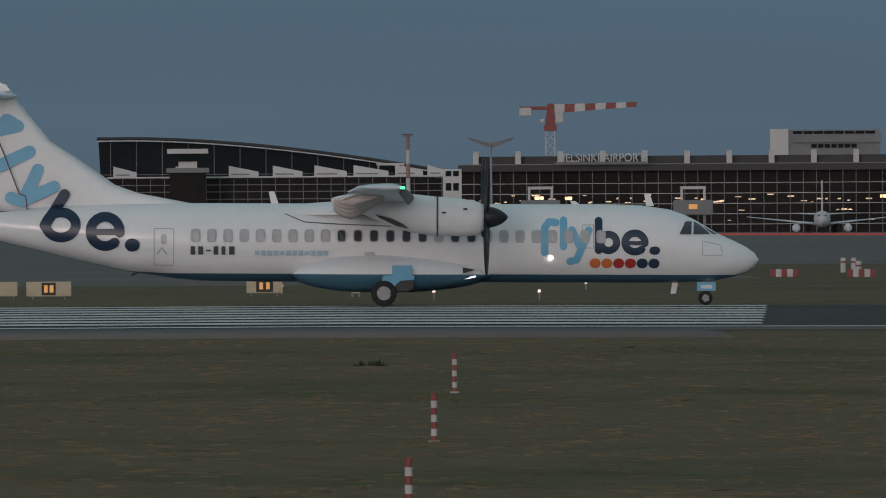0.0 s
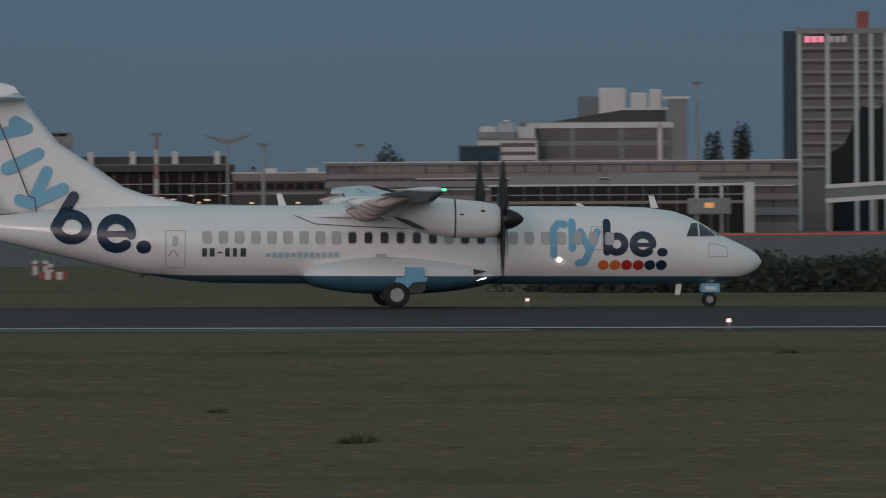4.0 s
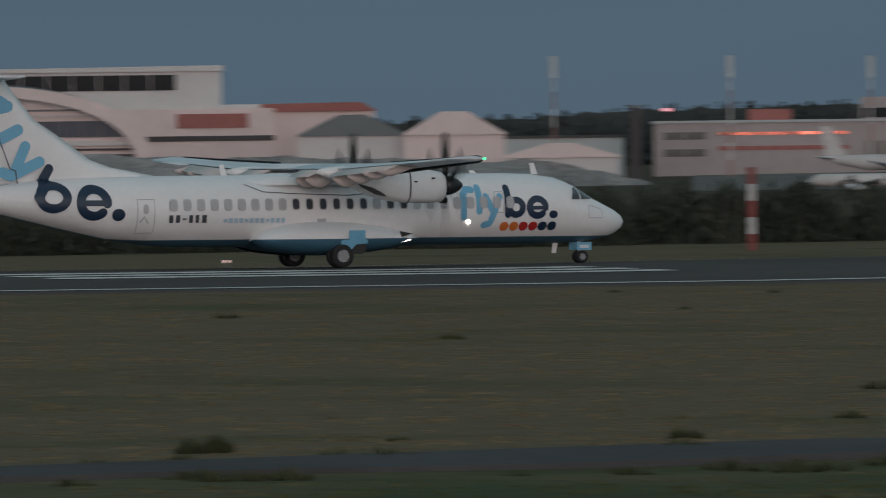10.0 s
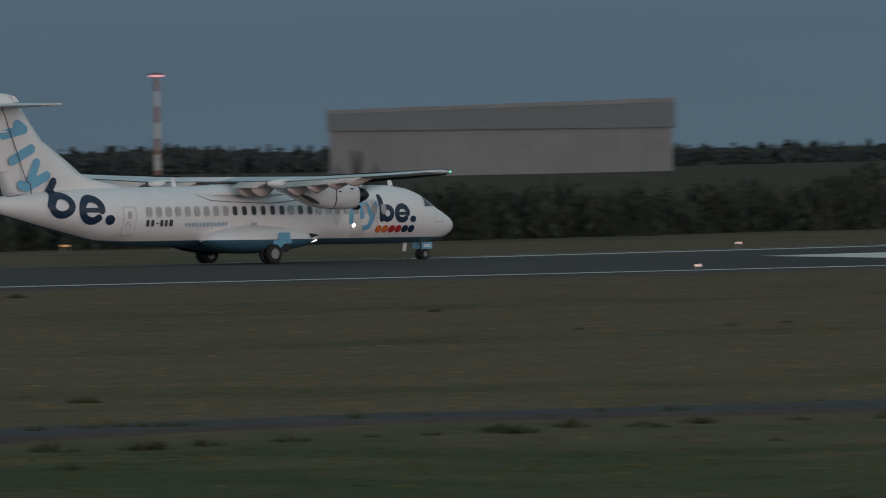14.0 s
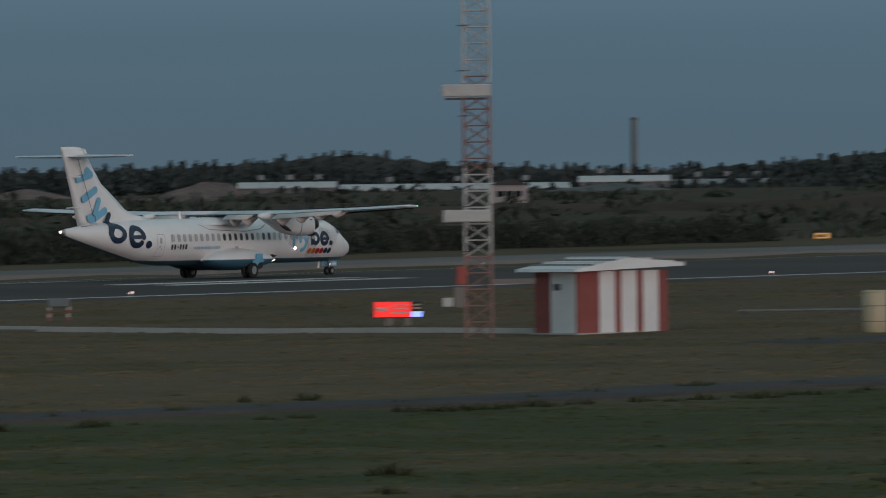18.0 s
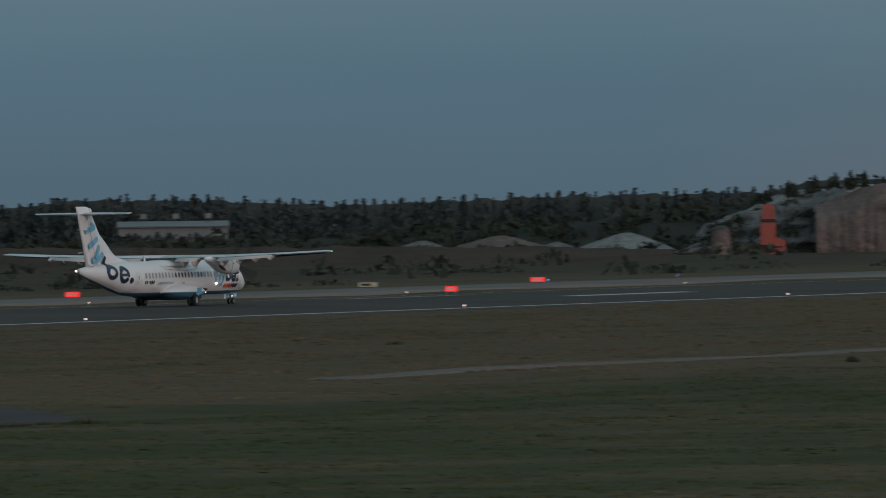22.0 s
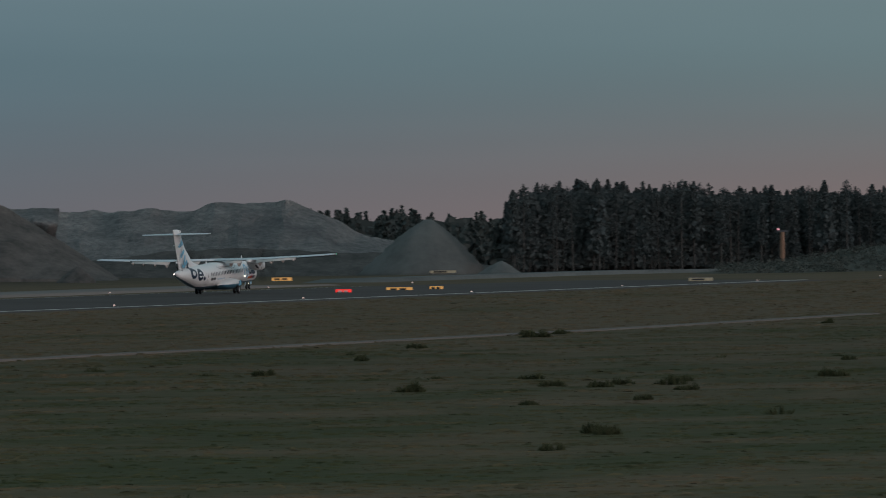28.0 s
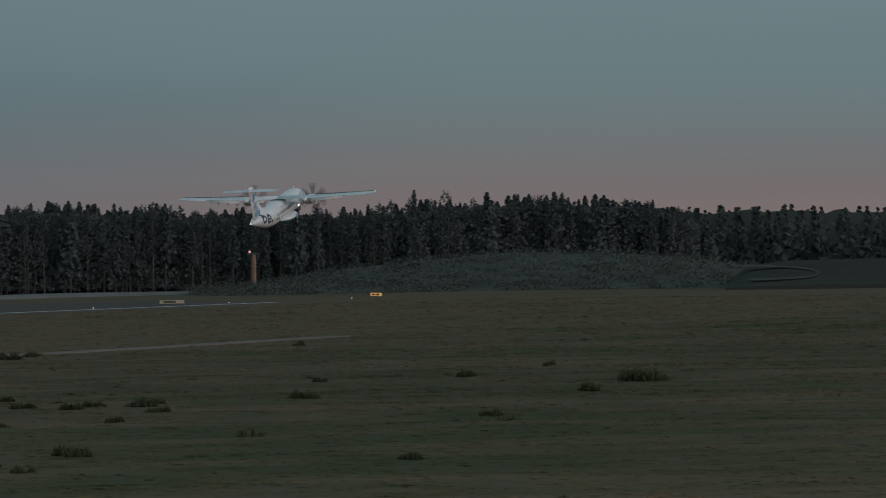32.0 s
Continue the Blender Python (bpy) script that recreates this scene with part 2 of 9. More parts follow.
# White flap parts with the afterglow's warm pink put into the colour.
M["flap_glow_pink"] = mat("flap_glow_pink", (0.60, 0.52, 0.49), 0.5, vary=0.15, scale=1.2)
M["pane"] = mat("pane", (0.05, 0.055, 0.065), 0.12, vary=0.3)
M["shade"] = mat("shade", (0.42, 0.42, 0.43), 0.25, vary=0.1)
M["trim_grey"] = mat("trim_grey", (0.40, 0.41, 0.43), 0.45, vary=0.1)
M["text_grey"] = mat("text_grey", (0.05, 0.055, 0.065), 0.5, vary=0.1)
M["lamp_white"] = mat("lamp_white", (1.0, 0.92, 0.82), glow=7.0)
M["lamp_warm"] = mat("lamp_warm", (1.0, 0.60, 0.30), glow=2.2)
M["lamp_green"] = mat("lamp_green", (0.12, 1.0, 0.45), glow=1.2)
M["lamp_red"] = mat("lamp_red", (1.0, 0.05, 0.05), glow=1.4)
M["lamp_blue"] = mat("lamp_blue", (0.25, 0.35, 1.0), glow=1.6)
M["lamp_pale"] = mat("lamp_pale", (1.0, 0.80, 0.74), glow=1.8)
M["lamp_edge"] = mat("lamp_edge", (1.0, 0.66, 0.60), glow=1.3)
M["sign_red"] = mat("sign_red", (0.95, 0.035, 0.03), glow=0.75)
M["sign_amber"] = mat("sign_amber", (0.90, 0.45, 0.13), glow=0.27)
M["sign_cream"] = mat("sign_cream", (0.50, 0.42, 0.29), 0.6)
M["grass"] = turf()
M["grass_tuft"] = turf("grass_tuft", True)
M["weed"] = mat("weed", (0.078, 0.084, 0.045), 0.9, second=(0.052, 0.060, 0.034), per="island", scale=0.4, spec=0.03)
M["leaf"] = mat("leaf", (0.062, 0.070, 0.053), 0.9, second=(0.039, 0.047, 0.039), per="island", scale=0.2, spec=0.03)
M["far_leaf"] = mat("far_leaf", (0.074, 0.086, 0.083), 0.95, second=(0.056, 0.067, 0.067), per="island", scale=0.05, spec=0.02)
M["bark"] = mat("bark", (0.13, 0.115, 0.105), 0.9, vary=0.3, spec=0.05)
M["asphalt"] = mat("asphalt", (0.092, 0.083, 0.080), 0.9, vary=0.25, scale=0.06, fine=30, bump=0.004, spec=0.02)
M["asphalt_pale"] = mat("asphalt_pale", (0.172, 0.156, 0.147), 0.9, vary=0.22, scale=0.05, fine=25, spec=0.02)
M["asphalt_mid"] = mat("asphalt_mid", (0.195, 0.178, 0.168), 0.9, vary=0.22, scale=0.05, fine=25, spec=0.02)
M["track"] = mat("track", (0.085, 0.082, 0.083), 0.9, vary=0.25, scale=0.2, bump=0.01, spec=0.03)
M["concrete"] = mat("concrete", (0.42, 0.405, 0.39), 0.8, vary=0.18, scale=0.3, bump=0.004)
M["marking"] = mat("marking", (0.67, 0.63, 0.60), 0.8, vary=0.30, scale=0.35, fine=12, spec=0.05)
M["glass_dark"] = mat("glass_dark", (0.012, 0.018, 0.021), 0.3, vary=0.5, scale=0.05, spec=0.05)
M["glass_brown"] = mat("glass_brown", (0.024, 0.020, 0.020), 0.3, vary=0.5, scale=0.06, spec=0.05)
M["glass_blue"] = mat("glass_blue", (0.022, 0.046, 0.072), 0.2, vary=0.35, scale=0.05, spec=0.12)
M["lamp_dim_red"] = mat("lamp_dim_red", (1.0, 0.08, 0.10), glow=0.35)
# Panes: the sunset's orange reflection put into the metal tint, some left dark.
M["glass_sunset"] = mat("glass_sunset", (1.0, 0.30, 0.21), 0.22, metal=0.95, second=(0.10, 0.05, 0.045), per="object", scale=0.3, hard=0.55)
M["roof_dark"] = mat("roof_dark", (0.035, 0.034, 0.036), 0.6, vary=0.25, scale=0.05)
M["frame_grey"] = mat("frame_grey", (0.16, 0.16, 0.165), 0.5, vary=0.15, scale=0.3)
M["wall_white"] = mat("wall_white", (0.56, 0.545, 0.535), 0.7, vary=0.12, scale=0.15)
M["wall_grey"] = mat("wall_grey", (0.205, 0.208, 0.215), 0.7, vary=0.18, scale=0.12)
M["wall_teal"] = mat("wall_teal", (0.145, 0.165, 0.170), 0.7, vary=0.12, scale=0.08)
M["wall_beige"] = mat("wall_beige", (0.215, 0.190, 0.175), 0.75, vary=0.2, scale=0.15)
# Pale wall colour with the sunset's pink cast put in.
M["wall_sunset_pink"] = mat("wall_sunset_pink", (0.68, 0.57, 0.55), 0.75, vary=0.14, scale=0.08)
# Last sunlight on the hangar's upper front, put into the roof colour.
M["roof_sun_pink"] = mat("roof_sun_pink", (0.88, 0.34, 0.32), 0.5, metal=0.35, vary=0.12, scale=0.08)
# Orange sunlight on the arch's vault, put into the base colour.
M["roof_sun_orange"] = mat("roof_sun_orange", (0.72, 0.27, 0.20), 0.6, vary=0.25, scale=0.15)
M["roof_red"] = mat("roof_red", (0.32, 0.115, 0.10), 0.7, vary=0.2, scale=0.1)
M["paint_red"] = mat("paint_red", (0.25, 0.060, 0.052), 0.6, vary=0.25, scale=0.8)
M["paint_white"] = mat("paint_white", (0.52, 0.50, 0.49), 0.6, vary=0.18, scale=0.8)
M["hut_white"] = mat("hut_white", (0.70, 0.70, 0.70), 0.55, vary=0.12, scale=1.0)
M["paint_cream"] = mat("paint_cream", (0.48, 0.40, 0.27), 0.6, vary=0.15, scale=1.5)
M["paint_orange"] = mat("paint_orange", (0.36, 0.075, 0.055), 0.6, vary=0.25, scale=0.4)
M["galvanised"] = mat("galvanised", (0.30, 0.31, 0.32), 0.5, metal=0.3, vary=0.2)
M["rock"] = stone("rock", (0.265, 0.256, 0.250), (0.088, 0.090, 0.094), 0.9)
M["rock_red"] = stone("rock_red", (0.235, 0.180, 0.165), (0.100, 0.083, 0.078), 0.8)
M["rock_pale"] = stone("rock_pale", (0.40, 0.385, 0.375), (0.13, 0.127, 0.125), 0.8)
M["barrier_red"] = mat("barrier_red", (0.55, 0.06, 0.05), 0.5, vary=0.2)
M["pole_rust"] = mat("pole_rust", (0.26, 0.145, 0.095), 0.7, vary=0.25, scale=0.6)
M["mast_red"] = mat("mast_red", (0.31, 0.17, 0.145), 0.6, vary=0.3, scale=0.5)
M["facade_brown"] = mat("facade_brown", (0.085, 0.076, 0.076), 0.5, vary=0.35, scale=0.08, spec=0.05)
M["lamp_pink"] = mat("lamp_pink", (1.0, 0.42, 0.48), glow=0.6)
M["wall_mid"] = mat("wall_mid", (0.40, 0.44, 0.445), 0.7, vary=0.15, scale=0.12)
M["earth"] = mat("earth", (0.100, 0.068, 0.053), 0.95, second=(0.050, 0.042, 0.034), scale=0.06, fine=9, bump=0.3, spec=0.05, hard=0.3)
M["spruce_bark"] = mat("spruce_bark", (0.105, 0.100, 0.096), 0.9, second=(0.060, 0.060, 0.060), per="object", scale=0.4, spec=0.03)
M["scrub_hill"] = mat("scrub_hill", (0.088, 0.092, 0.080), 0.95, second=(0.060, 0.066, 0.060), scale=0.08, fine=8, bump=0.3, spec=0.03)
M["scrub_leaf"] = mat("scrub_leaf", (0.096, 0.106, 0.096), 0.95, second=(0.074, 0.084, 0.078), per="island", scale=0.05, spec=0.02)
# Spruce foliage lifted and turned bluish: air haze put into the leaf colour.
M["spruce_leaf_haze"] = mat("spruce_leaf_haze", (0.078, 0.090, 0.092), 0.9, second=(0.062, 0.074, 0.076), per="island", scale=0.2, spec=0.02)
M["gravel"] = mat("gravel", (0.160, 0.164, 0.160), 0.95, second=(0.090, 0.095, 0.095), scale=0.10, fine=9, bump=0.15, spec=0.05, hard=0.2)
M["spoil"] = mat("spoil", (0.135, 0.124, 0.117), 0.95, second=(0.058, 0.057, 0.056), scale=0.25, fine=5, bump=0.6, spec=0.05, hard=0.35)
M["scrub_soil"] = mat("scrub_soil", (0.050, 0.048, 0.040), 0.95, second=(0.030, 0.034, 0.030), scale=0.05, fine=8, bump=0.3, spec=0.05)
M["room_light"] = mat("room_light", (1.0, 0.72, 0.48), glow=0.55)
M["screen_pink"] = mat("screen_pink", (1.0, 0.30, 0.42), glow=0.5)
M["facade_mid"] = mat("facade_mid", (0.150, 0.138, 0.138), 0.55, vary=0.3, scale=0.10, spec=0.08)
M["wall_rose"] = mat("wall_rose", (0.36, 0.315, 0.31), 0.75, vary=0.2, scale=0.08)
M["cap_teal"] = mat("cap_teal", (0.075, 0.105, 0.112), 0.6, vary=0.2, scale=0.1)
M["facade_slate"] = mat("facade_slate", (0.062, 0.068, 0.074), 0.5, vary=0.3, scale=0.08, spec=0.05)

# ---- building helpers ----
def smooth(a, b, v):
    u = min(1.0, max(0.0, (v - a) / (b - a)))
    return u * u * (3 - 2 * u)


RUNWAY_X = (-2500, 0, 150, 300, 500, 700, 900, 1100, 1350, 2600)
RUNWAY_Z = (0, 0, -0.81, -0.82, -0.08, 0.90, 1.97, 3.16, 4.55, 5.2)


def runway_z(x):
    return float(np.interp(x, RUNWAY_X, RUNWAY_Z))


def ground_z(x, y):
    """Height of the grass sheet: level with the runway, falling away behind it towards the terminal."""
    far = max(0.0, y - (CENTRE_Y + 32))
    fade = 1 - smooth(42, 56, math.degrees(math.atan2(x, max(y, 1e-3)))) if y > 0 else 1
    r = math.hypot(x, y)
    rough = 0.0
    if 50 < r < 640 and 0 < y < 292:
        rough = (0.10 * noise.noise((x * 0.03, y * 0.03, 0)) + 0.13 * noise.noise((x * 0.075, y * 0.075, 7))) * smooth(50, 90, r) * smooth(286, 258, y) * smooth(640, 560, r)
    return runway_z(x) - 0.34 - min(far, 2600) * 0.0055 * fade + rough


def spot(heading, dist, z=None):
    """The pose of a thing at that heading (degrees right of +y) and distance from the camera's spot, its front turned to it."""
    x, y = dist * math.sin(radians(heading)), dist * math.cos(radians(heading))
    return pose(x, y, ground_z(x, y) if z is None else z, 0, 0, -heading)


def part(name, bm, material, parent=None, label="", smooth_faces=False):
    me = bpy.data.meshes.new(name)
    if smooth_faces:
        for f in bm.faces:
            f.smooth = True
    bm.to_mesh(me)
    bm.free()
    me.materials.append(material)
    ob = new(name, me)
    ob.parent = parent
    if label:
        ob["label"] = label
    return ob


def thing(name, m, label, category, group="", kind=""):
    ob = new(name)
    ob.matrix_basis = m
    return tagged(ob, label, category, group, kind)


def box(bm, x0, x1, y0, y1, z0, z1, m=None):
    v = [bm.verts.new((m @ Vector(p)) if m else p) for p in ((x0, y0, z0), (x1, y0, z0), (x1, y1, z0), (x0, y1, z0), (x0, y0, z1), (x1, y0, z1), (x1, y1, z1), (x0, y1, z1))]
    for q in ((3, 2, 1, 0), (4, 5, 6, 7), (0, 1, 5, 4), (1, 2, 6, 5), (2, 3, 7, 6), (3, 0, 4, 7)):
        bm.faces.new([v[i] for i in q])
    return bm


def bx(*a):
    return box(bmesh.new(), *a)


def bevelled(bm, w=0.02, seg=1):
    bmesh.ops.bevel(bm, geom=list(bm.edges), offset=w, segments=seg, affect="EDGES")
    return bm


def tube(bm, a, b, r0, r1=None, n=10, caps=True):
    """A tapered round bar from a to b."""
    a, b = Vector(a), Vector(b)
    r1 = r0 if r1 is None else r1
    q = (b - a).to_track_quat("Z", "Y")
    rings = []
    for c, r in ((a, r0), (b, r1)):
        rings.append([bm.verts.new(c + q @ Vector((r * math.cos(2 * math.pi * i / n), r * math.sin(2 * math.pi * i / n), 0))) for i in range(n)])
    for i in range(n):
        bm.faces.new((rings[0][i], rings[0][(i + 1) % n], rings[1][(i + 1) % n], rings[1][i]))
    if caps:
        bm.faces.new(rings[0][::-1])
        bm.faces.new(rings[1])
    return bm


def tb(*a, **k):
    return tube(bmesh.new(), *a, **k)


def loft(bm, rings, caps=True, closed=True):
    made = [[bm.verts.new(p) for p in r] for r in rings]
    n = len(made[0])
    for r0, r1 in zip(made, made[1:]):
        for i in range(n if closed else n - 1):
            bm.faces.new((r0[i], r0[(i + 1) % n], r1[(i + 1) % n], r1[i]))
    if caps and closed:
        bm.faces.new(made[0][::-1])
        bm.faces.new(made[-1])
    bmesh.ops.recalc_face_normals(bm, faces=bm.faces)
    return bm


def prism(bm, outline, y0, y1):
    """An outline in x, z pushed from y0 to y1."""
    a = [bm.verts.new((x, y0, z)) for x, z in outline]
    b = [bm.verts.new((x, y1, z)) for x, z in outline]
    bm.faces.new(a), bm.faces.new(b[::-1])
    for i in range(len(a)):
        j = (i + 1) % len(a)
        bm.faces.new((a[j], a[i], b[i], b[j]))
    bmesh.ops.recalc_face_normals(bm, faces=bm.faces)
    return bm

# ---- ground, runway, taxiways, tracks ----
def ground_sheet():
    bm = bmesh.new()
    radii = [0.0] + list(np.geomspace(6, 110, 14)) + list(np.linspace(114, 420, 86)) + list(np.geomspace(428, 4950, 70))
    heads = list(np.arange(-8, 84, 0.6)) + list(np.arange(84, 352, 6.0))
    rings = []
    for r in radii:
        row = []
        for h in heads:
            x, y = r * math.sin(radians(h)), r * math.cos(radians(h))
            z = ground_z(x, y)
            if abs(y - CENTRE_Y) < 40:
                fall = max(0.0, y - CENTRE_Y)
                z = runway_z(x) - 0.335 - 0.0095 * fall * smooth(40, 34, fall)
            row.append(bm.verts.new((x, y, z)))
        rings.append(row)
    n = len(heads)
    for a, b in zip(rings, rings[1:]):
        for i in range(n):
            bm.faces.new((a[i], b[i], b[(i + 1) % n], a[(i + 1) % n]))
    bmesh.ops.remove_doubles(bm, verts=rings[0], dist=0.01)
    bmesh.ops.recalc_face_normals(bm, faces=bm.faces)
    ob = part("ground", bm, M["grass"], None, smooth_faces=True)
    tagged(ob, "dry brown and olive airfield grass sheet", "grass", kind="structure")


ground_sheet()
HALF = 29.5


def crown(dy):
    if abs(dy) > 31.6:
        return -0.9
    return -0.28 * (-dy / HALF) ** 1.3 if dy < 0 else -0.0155 * dy


def strip(name, xs, offsets, lift, material, label, category, kind="structure", lane=None):
    """A band along the runway at the given offsets from its centre line, laid on the crowned surface."""
    bm = bmesh.new()
    rows = []
    for x in xs:
        rows.append([bm.verts.new((x, (lane or CENTRE_Y) + d, (runway_z(x) + crown(d) if lane is None else ground_z(x, lane + d)) + lift - (0.9 if lane and (d in (offsets[0], offsets[-1]) or x in (xs[0], xs[-1])) else 0))) for d in offsets])
    for a, b in zip(rows, rows[1:]):
        for i in range(len(offsets) - 1):
            bm.faces.new((a[i], b[i], b[i + 1], a[i + 1]))
    for f in bm.faces:
        if f.normal.z < 0:
            f.normal_flip()
    return tagged(part(name, bm, material, None, smooth_faces=True), label, category, kind=kind)


LONG = list(range(-400, 1151, 25))
strip("runway", LONG, (-31.7, -31.5, -HALF, -24, -18, -12, -6, 0, 6, 12, 18, 24, HALF, 31.5, 31.7), 0.0, M["asphalt"], "dark grey asphalt runway with pale worn edges", "runway")
strip("runway_shoulder", list(range(-400, 31, 10)), (-31.45, -30, -28.9), 0.008, M["asphalt_pale"], "pale paved runway shoulder", "runway")



def painted(name, x0, x1, d0, d1, label):
    xs = sorted({float(x0), float(x1)} | {float(x) for x in LONG if x0 < x < x1})
    ob = strip(name, xs, (d0, (d0 + d1) / 2, d1), 0.02, M["marking"], label, "marking")
    return ob


painted("edge_line", -400, 1148, -28.6, -27.7, "long white painted runway edge line")
painted("edge_line", -400, 1148, 27.7, 28.6, "long white painted runway edge line")
for k in range(8):
    painted("threshold_bar", -20, 12.6 + 0.16 * k, -25.5 + 3.2 * k, -23.7 + 3.2 * k, "white threshold bar painted on the asphalt")
    painted("threshold_bar", -20, 12.6 + 0.16 * (8 + k), 2.1 + 3.2 * k, 3.9 + 3.2 * k, "white threshold bar painted on the asphalt")
for x0, x1, offs in ((130, 154, (-13.5, -10.2, -6.9)), (424, 447, (-12, -8.5)), (560, 583, (-12, -8.5)), (700, 724, (-10,)), (860, 884, (-10,))):
    for d in offs:
        painted("touchdown_bar", x0, x1, d - 0.9, d + 0.9, "white touchdown bar painted on the asphalt")
        painted("touchdown_bar", x0, x1, -d - 0.9, -d + 0.9, "white touchdown bar painted on the asphalt")
painted("aiming_point", 300, 345, -17, -9, "broad white aiming point block on the asphalt")
painted("aiming_point", 300, 345, 9, 17, "broad white aiming point block on the asphalt")


def lane(name, x_rows, width, material, label, lift=0.09):
    """A road or track along points (x, y) on the grass."""
    bm = bmesh.new()
    pts = [Vector((x, y, 0)) for x, y in x_rows]
    fine = []
    for a, b in zip(pts, pts[1:]):
        k = max(1, int((b - a).length / 6))
        fine += [a.lerp(b, i / k) for i in range(k)]
    fine.append(pts[-1])
    rows = []
    for i, p in enumerate(fine):
        way = (fine[min(i + 1, len(fine) - 1)] - fine[max(i - 1, 0)]).normalized()
        side = Vector((-way.y, way.x, 0)) * width / 2 * (1 + 0.12 * noise.noise((p.x * 0.15, p.y * 0.15, 2)))
        rows.append([bm.verts.new((q.x, q.y, ground_z(q.x, q.y) + (lift if 0 < i < len(fine) - 1 else -0.5))) for q in (p - side, p - side * 0.3, p + side * 0.3, p + side)])
        for q, side_v in ((p - side * 1.02, 0), (p + side * 1.02, 4)):
            rows[-1].insert(side_v, bm.verts.new((q.x, q.y, ground_z(q.x, q.y) - 0.5))) if side_v == 0 else rows[-1].append(bm.verts.new((q.x, q.y, ground_z(q.x, q.y) - 0.5)))
    for a, b in zip(rows, rows[1:]):
        for i in range(5):
            bm.faces.new((a[i], b[i], b[i + 1], a[i + 1]))
    bmesh.ops.recalc_face_normals(bm, faces=bm.faces)
    return tagged(part(name, bm, material, None), label, "road", kind="structure")


lane("perimeter_track", ((-30, 121), (43, 132.5), (84, 136), (122, 142.5), (188, 148.5), (244, 152), (300, 155.5), (318, 170), (332, 181), (337, 186), (336, 190), (330, 192.3), (318, 192.6), (292, 191.5)), 4.2, M["track"], "narrow grey perimeter track through the grass")
lane("hut_path", ((321, 294), (320.5, 250), (321.5, 222)), 1.0, M["asphalt_pale"], "narrow pale path from the runway to the hut")
lane("cable_path", ((372, 181), (445, 184.3), (503, 187), (586, 186), (660, 186), (760, 190)), 1.9, M["asphalt_pale"], "pale narrow concrete path in the grass")


def far_apron():
    """The paved apron before the workshop and the hangars, laid on the falling ground."""
    bm = bmesh.new()
    ds, hs = list(np.linspace(1075, 1760, 30)), list(np.linspace(26.2, 32.6, 22))
    rows = []
    for i, d in enumerate(ds):
        row = []
        for j, h in enumerate(hs):
            x, y = d * math.sin(radians(h)), d * math.cos(radians(h))
            rim = i in (0, len(ds) - 1) or j in (0, len(hs) - 1)
            row.append(bm.verts.new((x, y, ground_z(x, y) + (-0.5 if rim else 0.10))))
        rows.append(row)
    for a, b in zip(rows, rows[1:]):
        for i in range(len(hs) - 1):
            bm.faces.new((a[i], a[i + 1], b[i + 1], b[i]))
    for f in bm.faces:
        f.normal_update()
        if f.normal.z < 0:
            f.normal_flip()
    tagged(part("apron", bm, M["asphalt_pale"], None, smooth_faces=True), "grey paved apron before the hangars", "apron", kind="structure")


far_apron()

# ---- the twin-engined turboprop airliner; x forward, camera side at -y, origin on the ground below the main wheels ----
BODY = (  # x, bottom, top, half width
    (12.54, 1.52, 1.58, 0.04), (12.40, 1.32, 1.80, 0.26), (12.12, 1.14, 2.00, 0.48), (11.75, 1.00, 2.18, 0.68), (11.2, 0.89, 2.43, 0.93), (10.8, 0.85, 2.66, 1.07),
    (10.4, 0.82, 2.90, 1.18), (10.0, 0.80, 3.09, 1.28), (9.5, 0.79, 3.25, 1.37), (8.6, 0.78, 3.37, 1.42), (7.5, 0.78, 3.40, 1.435), (4, 0.78, 3.40, 1.435), (0, 0.78, 3.40, 1.435), (-4, 0.78, 3.40, 1.435),
    (-6, 0.80, 3.40, 1.43), (-7, 0.88, 3.40, 1.40), (-8.5, 1.10, 3.39, 1.29), (-10.5, 1.54, 3.32, 1.00), (-12.5, 2.02, 3.16, 0.62), (-13.8, 2.34, 3.02, 0.36), (-14.6, 2.56, 2.94, 0.17),
)
CHEAT = 1.06


def body_at(x):
    xs = [s[0] for s in BODY][::-1]
    return [float(np.interp(x, xs, [s[k] for s in BODY][::-1])) for k in (1, 2, 3)]


def side_y(x, z):
    """Half width of the body at that station and height."""
    lo, hi, w = body_at(x)
    u = (z - (lo + hi) / 2) / ((hi - lo) / 2)
    return w * max(0.0, 1 - min(1.0, abs(u)) ** 2.15) ** (1 / 2.15)


def body_ring(x, upper):
    lo, hi, w = body_at(x)
    mid, hh = (lo + hi) / 2, (hi - lo) / 2
    cut = max(CHEAT, lo + 0.02)
    uc = (cut - mid) / hh
    out = []
    a0 = math.asin(max(-1, min(1, math.copysign(abs(uc) ** 1.075, uc))))
    n = 22 if upper else 10
    lo_a, hi_a = (a0, math.pi - a0) if upper else (math.pi - a0, 2 * math.pi + a0)
    for i in range(n + 1):
        a = lo_a + (hi_a - lo_a) * i / n
        c, s = math.cos(a), math.sin(a)
        out.append((x, w * math.copysign(abs(c) ** 0.93, c), mid + hh * math.copysign(abs(s) ** 0.93, s)))
    return out


def on_fin(x, z, off=0.0):
    return (x, -(0.14 + 0.05 * max(0, (5.5 - z) / 2.5) + 0.012 + off), z)


